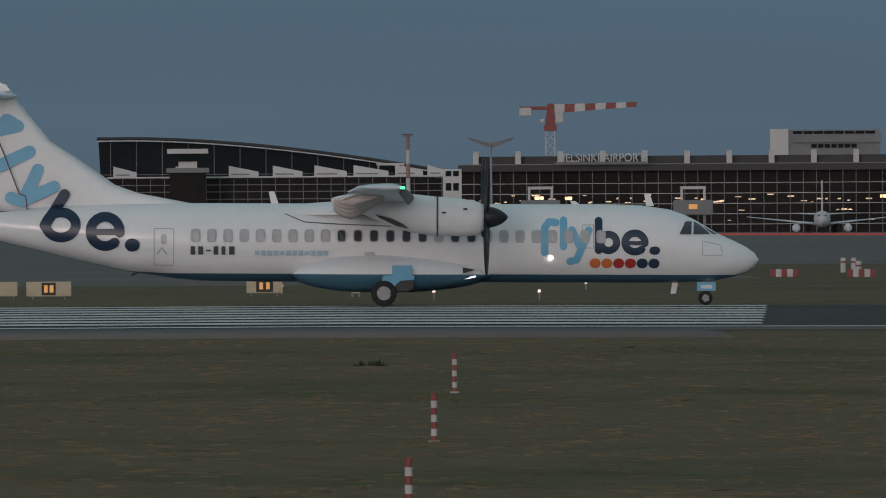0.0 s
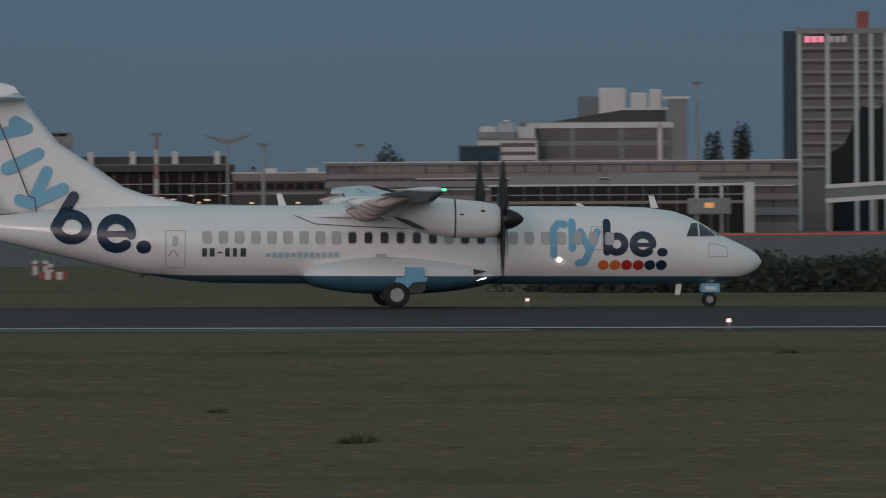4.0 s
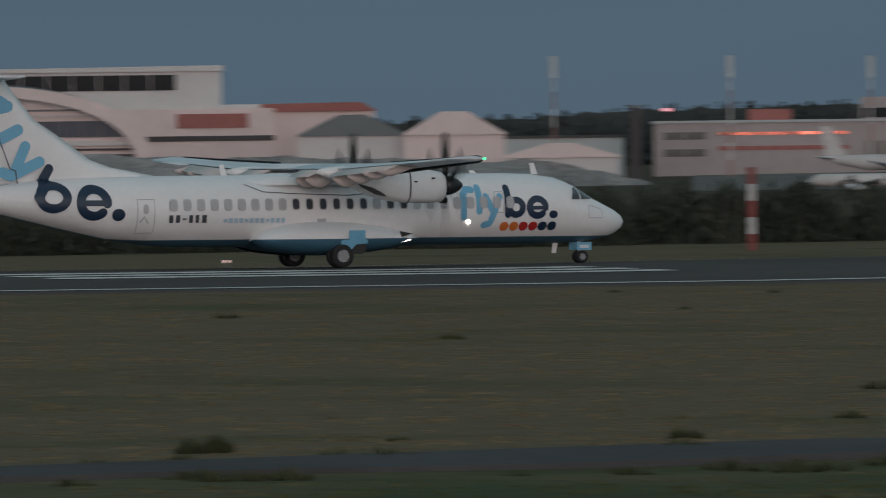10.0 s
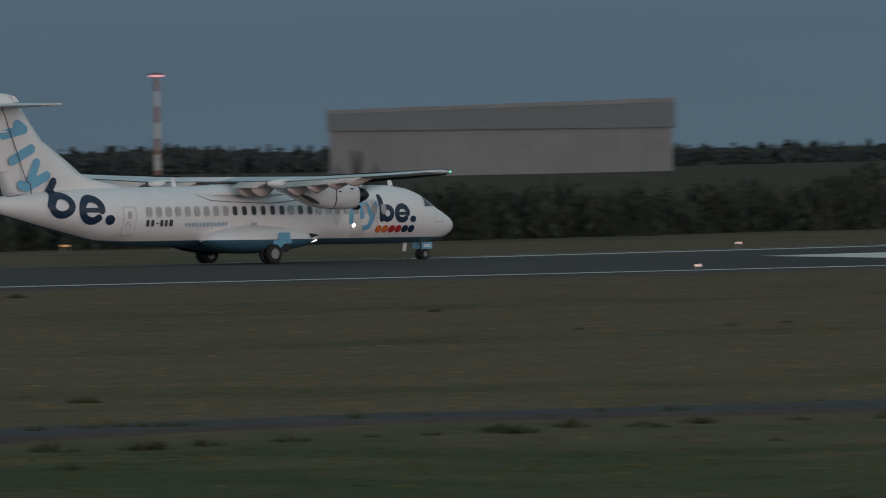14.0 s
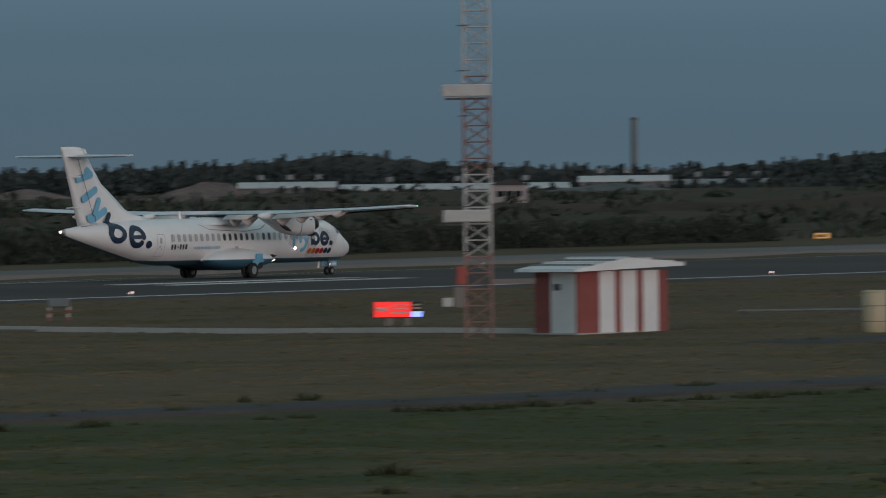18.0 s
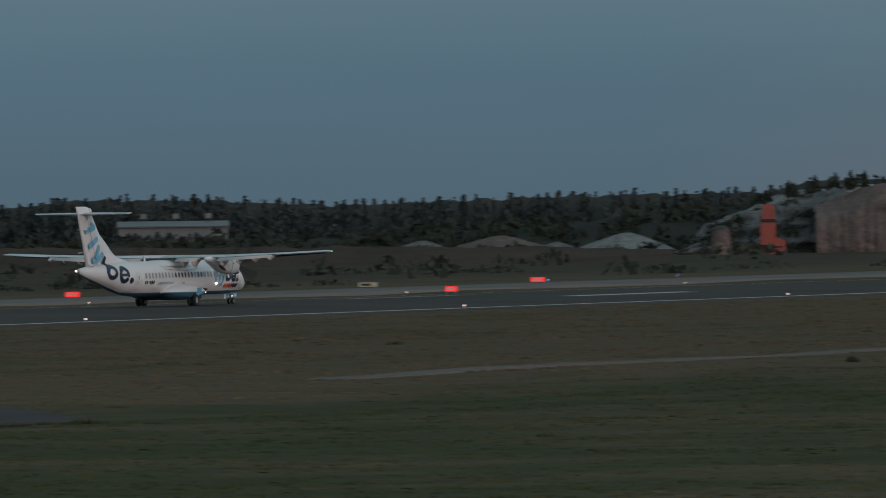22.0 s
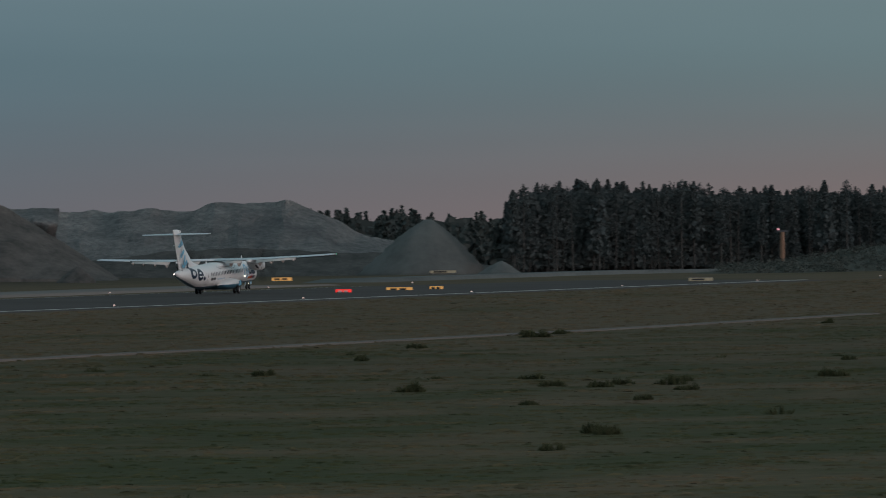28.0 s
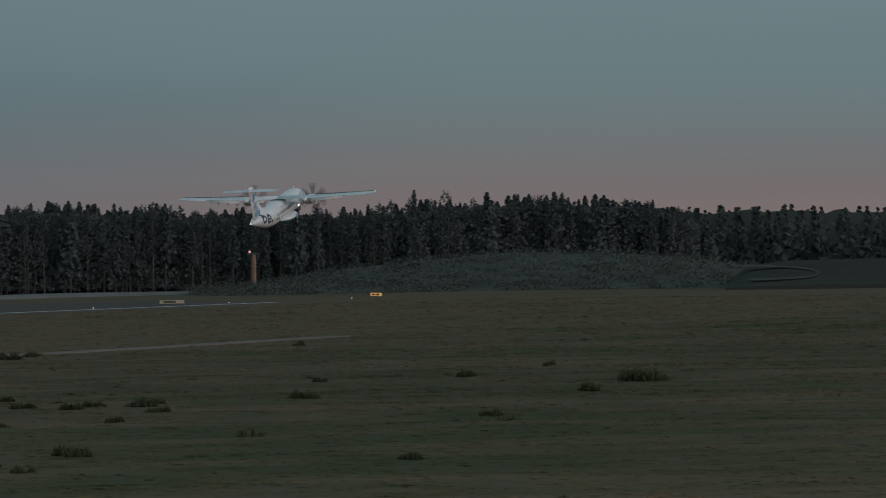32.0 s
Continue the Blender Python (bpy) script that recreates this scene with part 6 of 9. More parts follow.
    part("lower_wing", bx(20, 46, -2, 20, -0.5, 6.6 - g), M["wall_sunset_pink"], th)
    part("wing_window", bx(31, 42, -2.2, -2, 3.6 - g, 5.8 - g), M["roof_red"], th)
    part("wing_band", bx(24, 46, -2.2, -2, 1.6 - g, 2.4 - g), M["roof_dark"], th)
    th, g = site("lit_shed", 24.13, 1520, "low shed with red sunlight painted into its roof", "shed")
    part("wall", bx(-12, 12, 0, 12, -0.5, 6.2 - g), M["wall_sunset_pink"], th)
    # The roof's red sunlight is put into its colour.
    part("roof", prism(bmesh.new(), ((-12.4, 6.0 - g), (-12, 7.2 - g), (10, 7.4 - g), (12.4, 6.0 - g)), -0.6, 12.5), M["roof_red"], th)
    for h0, d, w, top, low in ((24.45, 1450, 16, 5.4, 2.2), (25.05, 1445, 15, 5.7, 2.2), (25.68, 1400, 16.5, 0.9, -1.2)):
        th, g = site("tent_hall", h0, d, "pale tent hall with a low pitched roof", "tent", "tent halls")
        part("wall", bx(-w / 2, w / 2, 0, 12, -0.5, low - g), M["wall_white" if top < 5.5 else "wall_sunset_pink"], th)
        part("roof", prism(bmesh.new(), ((-w / 2 - 0.4, low - g), (-w / 2, low - g + 0.3), (-2, top - g), (2, top - g), (w / 2, low - g + 0.3), (w / 2 + 0.4, low - g)), -0.4, 12.4), M["wall_teal" if top < 5.5 and top > 2 else "wall_sunset_pink"], th, "pitched fabric roof")
    th, g = site("workshop_building", 27.36, 1600, "pinkish workshop building with windows coloured sunset red", "building")
    part("wall", bx(-31.6, 11.4, 0, 20, -0.5, 3.4 - g), M["wall_rose"], th, "long low wall")
    part("wall", bx(11.4, 31.3, -0.6, 20, -0.5, 5.6 - g), M["wall_rose"], th, "taller end wall")
    part("roof_edge", bx(-31.9, 11.3, -0.35, 20, 3.4 - g, 3.8 - g), M["wall_mid"], th)
    part("roof_edge", bx(11.2, 31.6, -0.9, 20, 5.6 - g, 5.9 - g), M["wall_mid"], th)
    part("roof_house", bx(2.5, 11.2, 2, 10, 3.8 - g, 7.4 - g), M["wall_rose"], th)
    part("roof_house", bx(20.9, 27.3, 2, 10, 5.9 - g, 8.4 - g), M["wall_rose"], th)
    part("roof_house", bx(-16, -9, 3, 10, 3.8 - g, 5.6 - g), M["roof_red"], th, "small red roof house")
    part("roof_dark_box", bx(15.8, 20.7, 3, 9, 5.9 - g, 8.0 - g), M["roof_dark"], th)
    part("roof_lid", bx(16.5, 27.6, 1.6, 10.2, 8.4 - g, 8.7 - g), M["roof_dark"], th)
    part("window_band", bx(2.9, 10.9, 1.9, 2.02, 4.0 - g, 5.6 - g), M["glass_dark"], th)
    # Sunset reflections are carried by the pane colours.
    for x0, x1, z0, z1, mt in ((-21, 0.5, 1.3, 1.9, "glass_sunset"), (-30, -23, 0.6, 2.0, "facade_mid"), (-21, 0.5, -1.2, -0.4, "roof_red"), (-30, -23, -2.2, -0.8, "facade_mid"), (3.0, 9.5, -3.2, 0.4, "wall_beige")):
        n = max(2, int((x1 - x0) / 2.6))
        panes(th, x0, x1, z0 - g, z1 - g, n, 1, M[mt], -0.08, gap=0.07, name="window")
    panes(th, 14.5, 26.0, 0.3 - g, 0.8 - g, 5, 1, M["glass_sunset"], -0.68, gap=0.07, name="window")
    part("red_lamp", bx(-30.2, -28.6, 1, 1.4, 5.4 - g, 5.9 - g), M["lamp_pink"], th, "lit red lamp")
    part("lamp_post", tb((-29.4, 1.2, 3.8 - g), (-29.4, 1.2, 5.4 - g), 0.08, n=6), M["dark_metal"], th)
    th, g = site("storage_shed", 25.63, 1560, "long pale storage shed behind the tent hall", "shed")
    part("wall", bx(-11.4, 11.4, 0, 12, -0.5, 1.3 - g), M["wall_mid"], th)
    part("roof_edge", bx(-11.7, 11.7, -0.3, 12.2, 1.3 - g, 1.7 - g), M["roof_dark"], th)
    th, g = site("stair_tower", 26.12, 1540, "dark narrow stair tower between the sheds", "tower")
    part("wall", bx(-0.8, 0.8, 0, 3, -0.5, 6.0 - g), M["roof_dark"], th)
    part("cap", bx(-1.0, 1.0, -0.2, 3.2, 6.0 - g, 6.4 - g), M["wall_teal"], th)
    th, g = site("loading_canopy", 28.25, 1550, "long low loading canopy with a pale roof", "canopy")
    part("roof", prism(bmesh.new(), ((-13.5, 0.0 - g), (-13, 0.3 - g), (12.5, 0.2 - g), (13.0, -0.2 - g)), -4, 6), M["wall_mid"], th)
    part("wall", bx(-12.5, 12.6, 0, 5, -0.5, 0.0 - g), M["wall_beige"], th)
    # Dark sheet on the solid wall, painted as the bay's shade.
    part("opening", bx(-8, 3, -0.1, 0.02, -0.2, -0.9 - g), M["roof_dark"], th, "dark sheet standing in for an open bay's shade")
    for x in (-12, -4, 4, 12):
        part("post", bx(x, x + 0.3, -3.6, -3.3, 0, -0.1 - g), M["frame_grey"], th)
    th, g = site("red_roof_house", 29.08, 1620, "low house with red sunlight painted into its roof, before the wood", "house")
    part("wall", bx(-6.5, 6.5, 0, 8, -0.5, 4.7 - g), M["glass_brown"], th)
    # Red sunlight on this roof is its material colour too.
    part("roof", prism(bmesh.new(), ((-6.9, 4.7 - g), (-6.2, 5.5 - g), (5.8, 5.7 - g), (6.9, 4.7 - g)), -0.5, 8.5), M["roof_red"], th)
    # hangars
    th, g = site("grey_hangar", 31.57, 1800, "grey aircraft hangar with pale door pillars", "hangar")
    part("wall", bx(-10, 12, 2, 40, -0.5, 14.8 - g), M["wall_teal"], th)
    for x0, x1 in ((-22, -9.5), (11.5, 22)):
        part("pillar", bx(x0, x1, 0, 20, -0.5, 12.2 - g), M["wall_mid"], th, "pale door pillar")
        part("cap", bx(x0 - 0.3, x1 + 0.3, -0.5, 20, 12.2 - g, 14.8 - g), M["cap_teal"], th, "dark teal roof cap")
        for k in range(4):
            part("groove", bx(x0 + 1.5 + 2.6 * k, x0 + 1.65 + 2.6 * k, -0.06, 0.02, 0, 12.2 - g), M["wall_teal"], th)
    part("door_band", bx(-9, 11, 1.7, 2, -1.8 - g, -1.2 - g), M["wall_grey"], th)
    a0, a1, d = 32.15, 36.65, 1800
    th, g = site("great_hangar", (a0 + a1) / 2, d, "great pinkish aircraft hangar with sunset-coloured window bands", "hangar")
    w = across(a0, a1, d) / 2
    part("wall", bx(-w, w, 0, 60, -0.5, 11.4 - g), M["wall_sunset_pink"], th, "panelled wall with a painted sunset-pink cast")
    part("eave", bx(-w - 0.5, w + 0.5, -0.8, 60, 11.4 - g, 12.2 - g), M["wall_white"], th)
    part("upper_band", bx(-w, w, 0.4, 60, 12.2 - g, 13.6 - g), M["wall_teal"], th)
    # The roof front's pink sunlight comes from its colour.
    part("roof_face", prism(bmesh.new(), [(-w, 13.4 - g), (-w, 15.6 - g)] + [(x, z - g) for x, z in ((-56, 15.9), (-34, 16.1), (-15, 17.0), (-4, 18.3), (2.6, 18.9), (10, 18.0), (19.4, 17.0), (45, 15.9))] + [(w, 15.1 - g), (w, 13.4 - g)], 0.2, 60), M["roof_sun_pink"], th, "roof front painted with pink sunlight")
    part("roof_back", prism(bmesh.new(), [(x, z - g) for x, z in ((-62, 15.9), (-40, 18.0), (-20, 18.9), (1.6, 19.1), (-4, 18.35), (-15, 17.05), (-34, 16.15))], -0.2, 59), M["roof_dark"], th, "black roof slope")
    part("gable_foot", bx(-4.2, 5.8, -0.1, 0.4, 12.2 - g, 13.6 - g), M["roof_sun_pink"], th, "foot of the gable in the same painted sunlight")
    part("corner_cap", bx(w - 10, w + 0.2, -0.3, 4, 12.6 - g, 14.7 - g), M["roof_dark"], th, "dark corner of the roof")
    for k in range(12):
        x = -w + 6 + 2 * (w - 6) * k / 11
        part("eave_bracket", bx(x, x + 2.4, -1.0, -0.8, 11.1 - g, 11.6 - g), M["frame_grey"], th)
    part("chimney", bevelled(bx(-w * 0.38, -w * 0.31, 6, 12, 17.5 - g, 20.6 - g), 0.1), M["wall_white"], th)
    for x0, x1 in ((-w + 1, -3.2), (3.6, w - 1)):
        n = int((x1 - x0) / 3.3)
        # The orange sunset reflection sits in the panes' own colour.
        panes(th, x0, x1, 1.7 - g, 5.0 - g, n, 3, M["glass_sunset"], -0.08, gap=0.07, name="window_pane", label="window pane coloured with the sunset's reflection")
        panes(th, x0, x1, -4.4 - g, -3.6 - g, n // 2, 1, M["glass_sunset"], -0.08, gap=0.2, name="window_pane", label="window pane coloured with the sunset's reflection")
    repeat("panel_joint", bx(-0.06, 0.06, -0.05, 0.02, -3 - g, 11.4 - g), M["wall_grey"], th, [(-w + 2 * w * k / 22, 0, 0) for k in range(1, 22)])
    # Panel proud of the wall, the recess's shade put into its colour.
    part("hangar_door", bx(-3.3, 3.4, -0.3, 0.1, -3.4 - g, 10.2 - g), M["facade_mid"], th, "tall dark panel standing in for the shaded door recess")
    part("door_lintel", bx(-3.6, 3.8, -0.5, -0.2, 10.2 - g, 11.0 - g), M["roof_red"], th)
    part("lit_sign", bx(-w + 4.0, -w + 7.2, -1.0, -0.8, 12.6 - g, 13.5 - g), M["lamp_warm"], th, "small lit sign")
    th, g = site("radar_house", 37.79, 2600, "small radar building above the trees", "building")
    part("wall", bx(-2.2, 2.2, 0, 5, -0.5, 9.8 - g), M["wall_teal"], th)
    th, g = site("radar_house", 37.93, 2600, "small pale building above the trees", "building")
    part("wall", bx(-2.2, 2.2, 0, 5, -0.5, 7.9 - g), M["wall_white"], th)
    th, g = site("long_hangar", 42.0, 1700, "long pale hangar with a dark roof", "hangar")
    part("wall", bx(-30, 30, 0, 26, -0.5, 6.2 - g), M["wall_grey"], th)
    part("roof", prism(bmesh.new(), ((-30.5, 6.0 - g), (-30.5, 9.0 - g), (30.5, 10.4 - g), (30.5, 6.0 - g)), -0.6, 26), M["wall_teal"], th, "dark roof")
    part("ridge", prism(bmesh.new(), ((-30.5, 9.0 - g), (-30.5, 9.7 - g), (30.5, 11.2 - g), (30.5, 10.4 - g)), -0.7, 26), M["wall_grey"], th)
    repeat("panel_joint", bx(-0.06, 0.06, -0.05, 0.02, 0, 6.2 - g), M["wall_teal"], th, [(-30 + 60 * k / 12, 0, 0) for k in range(1, 12)])
    # low roofs and store houses further on
    for h0, d, w, z0, z1, mt in ((49.12, 1830, 8, 0.4, 0.0, "wall_white"), (49.55, 1835, 20, 0.4, 0.1, "wall_grey"), (50.15, 1830, 22, 0.6, 0.7, "paint_white"), (50.75, 1825, 18, 0.8, 0.9, "paint_white"), (51.10, 1840, 9, 0.8, 1.0, "wall_grey"), (51.6, 1850, 14, 1.0, 4.1, "paint_white"), (52.1, 1860, 20, 1.0, 3.5, "wall_white"), (54.30, 2000, 20, 3.6, 7.6, "paint_white"), (55.29, 1955, 46, 3.6, 6.9, "paint_white"), (56.29, 1960, 18, 4.2, 8.1, "wall_white"), (56.88, 1965, 20, 4.2, 7.2, "wall_grey"), (59.0, 1960, 52, 5.4, 9.0, "paint_white"), (60.15, 1900, 26, 5.4, 9.6, "paint_white"), (60.8, 1905, 12, 5.6, 9.2, "wall_teal"), (63.45, 1950, 22, 6.0, 12.2, "wall_teal")):
        th, g = site("warehouse", h0, d, "long low pale warehouse before the woods", "warehouse", "warehouses")
        part("wall", bx(-w / 2, w / 2, 0, 20, -0.5, z1 - g - 2.4), M["wall_grey"], th)
        part("roof", prism(bmesh.new(), ((-w / 2 - 0.3, 0), (w / 2 + 0.3, 0), (w / 2 + 0.3, 0.25), (-w / 2 - 0.3, 0.25)), 0, 1), M[mt], th, "pale sloping roof").matrix_basis = Matrix(((1, 0, 0, 0), (0, 22, 0, -1), (0, 2.15, 1, z1 - g - 2.4), (0, 0, 0, 1)))
        repeat("panel_joint", bx(-0.08, 0.08, -0.06, 0.02, 0, z1 - g - 2.5), M["wall_teal"], th, [(-w / 2 + w * k / 9, 0, 0) for k in range(1, 9)])
        for k in range(3):
            x = -w / 2 + w * (0.2 + 0.3 * k)
            part("roof_vent", bx(x, x + 1.2, 17, 19, z1 - g - 0.6, z1 - g + 0.4), M["wall_grey"], th)
    th, g = site("brick_house", 55.61, 1300, "small brown brick house by the field", "house")
    part("wall", bx(-2.4, 2.4, 0, 4, -0.5, 5.2 - g), M["wall_rose"], th)
    part("roof", prism(bmesh.new(), ((-2.7, 5.1 - g), (0, 6.0 - g), (2.7, 5.1 - g)), -0.3, 4.3), M["roof_dark"], th)
    panes(th, -1.8, 1.8, 3.4 - g, 4.4 - g, 3, 1, M["glass_dark"], -0.06)
    c, gc = site("chimney", 56.35, 2600, "tall lone chimney stack", "chimney")
    part("shaft", tb((0, 0, 0), (0, 0, 23.3 - gc), 0.95, 0.85, 12), M["wall_teal"], c)
    part("rim", tb((0, 0, 22.6 - gc), (0, 0, 23.0 - gc), 1.0, n=12), M["dark_metal"], c)


halls()


def apron_red_rails():
    """Red rails by the apron road, length after length: barrier and painted tail-lamp streaks."""
    for k in range(20):
        th = thing("safety_barrier", spot(2.2 + 0.3 * k, 1720), "long low red rail for a barrier and tail-lamp streaks along the apron road", "barrier", "safety barriers")
        part("rail", bevelled(bx(-4.5, 4.5, -0.12, 0.12, 0.35, 0.80), 0.04), M["barrier_red"], th)
        for x in (-4, 0, 4):
            part("post", bx(x - 0.12, x + 0.12, -0.1, 0.1, -0.2, 0.36), M["galvanised"], th)


apron_red_rails()

# ---- woods, hedges, quarry ----
def mesh_stuff(name, verts, faces, material, label, category, smooth_faces=False):
    me = bpy.data.meshes.new(name)
    me.from_pydata(verts, [], faces)
    me.update()
    me.materials.append(material)
    if smooth_faces:
        me.polygons.foreach_set("use_smooth", [True] * len(me.polygons))
    return tagged(new(name, me), label, category, kind="stuff")


def spruce(verts, faces, x, y, z, h, r, rnd, tiers=9, arms=7, low=0.15, sprays=3, tuft=0.16):
    """A narrow conifer: tiers of drooping boughs, each a row of small needle sprays."""
    for t in range(tiers):
        u = t / (tiers - 1)
        zz = z + h * (low + (0.97 - low) * u ** 0.92)
        rr = r * (1 - u) ** 0.62 * rnd.uniform(0.75, 1.25) + 0.08 * r
        a0 = rnd.uniform(0, 6.28)
        for k in range(arms):
            a = a0 + 6.283 * k / arms + rnd.uniform(-0.4, 0.4)
            q = rr * rnd.uniform(0.55, 1.15)
            c, e = math.cos(a), math.sin(a)
            for j in range(sprays):
                f = (j + 0.6 + rnd.uniform(-0.3, 0.3)) / sprays
                w = tuft * r * rnd.uniform(0.6, 1.35) * (1.15 - 0.55 * u)
                px, py, pz = x + c * q * f, y + e * q * f, zz - 0.30 * q * f * rnd.uniform(0.5, 1.5)
                v1 = Vector((rnd.uniform(-1, 1), rnd.uniform(-1, 1), rnd.uniform(-0.5, 0.5))).normalized() * w
                v2 = Vector((rnd.uniform(-0.6, 0.6), rnd.uniform(-0.6, 0.6), rnd.uniform(0.5, 1))).normalized() * w
                b = len(verts)
                verts += [(px - v1.x, py - v1.y, pz - v1.z), (px - v2.x * 1.2, py - v2.y * 1.2, pz - v2.z * 1.2), (px + v1.x, py + v1.y, pz + v1.z), (px + v2.x * 0.8, py + v2.y * 0.8, pz + v2.z * 0.8)]
                faces.append((b, b + 1, b + 2, b + 3))


def bush(verts, faces, x, y, z, rx, ry, rz, rnd, n=60, leaf=0.3):
    """A leafy clump: many small tilted leaf patches through an uneven dome."""
    for k in range(n):
        a, u = rnd.uniform(0, 6.283), rnd.uniform(0, 1)
        p = math.sqrt(1 - u * u) * rnd.uniform(0.6, 1.08)
        cx, cy, cz = x + rx * p * math.cos(a), y + ry * p * math.sin(a), z + rz * u * rnd.uniform(0.75, 1.12)
        l = leaf * rnd.uniform(0.6, 1.5)
        d1 = Vector((rnd.uniform(-1, 1), rnd.uniform(-1, 1), rnd.uniform(-1, 1))).normalized() * l
        d2 = Vector((rnd.uniform(-1, 1), rnd.uniform(-1, 1), rnd.uniform(-1, 1))).normalized() * l
        b = len(verts)
        verts += [(cx - d1.x, cy - d1.y, cz - d1.z), (cx + d2.x * 0.6, cy + d2.y * 0.6, cz + d2.z * 0.6), (cx + d1.x, cy + d1.y, cz + d1.z), (cx - d2.x * 0.7, cy - d2.y * 0.7, cz - d2.z * 0.7)]
        faces.append((b, b + 1, b + 2, b + 3))


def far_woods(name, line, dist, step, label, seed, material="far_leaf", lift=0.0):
    """A belt of far woods whose tops follow (heading, height) points."""
    rnd = random.Random(seed)
    hs, zs = [p[0] for p in line], [p[1] for p in line]
    verts, faces = [], []
    h = hs[0]
    zs = [z + lift for z in zs]
    while h < hs[-1]:
        for row in range(3):
            hd = h + rnd.uniform(-step, step)
            d = dist + 28 * row + rnd.uniform(-12, 12)
            top = float(np.interp(hd, hs, zs)) + rnd.uniform(-1.5, 0.5) - (0.7 if row == 0 else 0)
            x, y = d * math.sin(radians(hd)), d * math.cos(radians(hd))
            g = min(ground_z(x, y), top - 5) - 1
            if rnd.random() < 0.6:
                spruce(verts, faces, x, y, g, top - g, rnd.uniform(1.6, 2.8), rnd, 18, 4, 0.05, 2, 0.36)
                bush(verts, faces, x, y, g, 3.0, 3.0, (top - g) * 0.7, rnd, 26, 0.9)
            else:
                bush(verts, faces, x, y, g, rnd.uniform(2.4, 4.0), 3, (top - g) * 0.86, rnd, 70, 0.62)
        h += step
    # dense dark heart of the belt
    n = int((hs[-1] - hs[0]) / 0.05)
    base = len(verts)
    for i in range(n + 1):
        hd = hs[0] + (hs[-1] - hs[0]) * i / n
        d = dist + 40
        x, y = d * math.sin(radians(hd)), d * math.cos(radians(hd))
        top = float(np.interp(hd, hs, zs)) - 1.4 + 1.0 * noise.noise((hd * 9, 0, seed))
        verts += [(x, y, ground_z(x, y) - 12), (x, y, top), (x * 1.06, y * 1.06, top - 4)]
    for i in range(n):
        b = base + 3 * i
        faces += [(b, b + 3, b + 4, b + 1), (b + 1, b + 4, b + 5, b + 2)]
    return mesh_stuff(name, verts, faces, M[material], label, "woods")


WOODS_A = ((9.0, 3.5), (9.6, 5.2), (10.4, 5.0), (12.2, 6.9), (12.9, 8.4), (13.5, 7.8), (14.0, 8.8), (14.7, 6.6), (15.3, 6.2), (15.7, 8.0), (16.9, 10.2), (18.6, 7.1), (19.0, 6.8), (19.6, 8.0), (21, 7.0), (24.5, 5.0), (25.2, 5.3), (26.1, 7.5), (27.4, 8.4), (28.3, 2.5), (28.9, 4.3), (29.5, 5.5), (30.2, 6.9), (30.9, 7.2), (36, 4.5), (36.7, 4.3), (37.1, 5.8), (37.9, 5.2), (38.6, 3.6), (39.4, 2.9), (40.1, 4.0), (41, 2.6), (43, 2.6), (45, 2.9))
WOODS_B = ((44.5, 2.8), (45.7, 3.5), (46.3, 3.0), (47.7, 4.8), (49.1, 5.5), (50.3, 6.5), (51.3, 8.9), (51.9, 11.2), (52.4, 10.2), (53.2, 10.5), (54.0, 11.6), (54.7, 14.0), (55.3, 10.8), (56.4, 8.9), (57.3, 10.7), (58.0, 13.7), (58.6, 15.0), (59.4, 14.7), (60.2, 16.2), (61.1, 14.3), (61.7, 14.4), (62.3, 15.8), (62.9, 18.3), (63.7, 17.8), (64.4, 16.3), (65.8, 18.0), (67.0, 18.4), (67.2, 21.0), (68.0, 21.5))
far_woods("distant_woods", WOODS_A, 2350, 0.05, "dark distant woods beyond the airport", 3)
far_woods("distant_woods", WOODS_B, 2350, 0.05, "dark wooded ridge beyond the warehouses", 5, lift=0.9)
far_woods("distant_woods", ((72.4, 15.8), (72.75, 15.2), (73.0, 14.3), (73.12, 16.0), (73.25, 14.4), (73.8, 14.6), (74.2, 14)), 1720, 0.05, "dark woods behind the gravel heap", 6, lift=1.0)
far_woods("distant_woods", ((77.6, 21.6), (77.9, 21.4), (78.1, 21.2), (78.3, 21.6), (78.8, 21.2), (79.2, 20.8), (80, 20.4)), 2000, 0.06, "dark woods in the distance", 7)


far_woods("scrub_belt", ((46, 0.2), (48, 0.2), (48.8, -1.6), (50, -1.3), (51.2, -0.6), (51.5, 1.2), (52.4, 1.9), (53.0, 3.2), (53.9, 4.8), (54.9, 5.3), (55.6, 5.0), (56.4, 5.6), (57.2, 6.6), (58.1, 7.5), (59.3, 7.4), (60.4, 7.0), (61, 6.6), (62.5, 6.4), (63.2, 8.0), (64, 8.4), (64.6, 6.5)), 1760, 0.06, "dark scrub belt before the warehouses", 8)


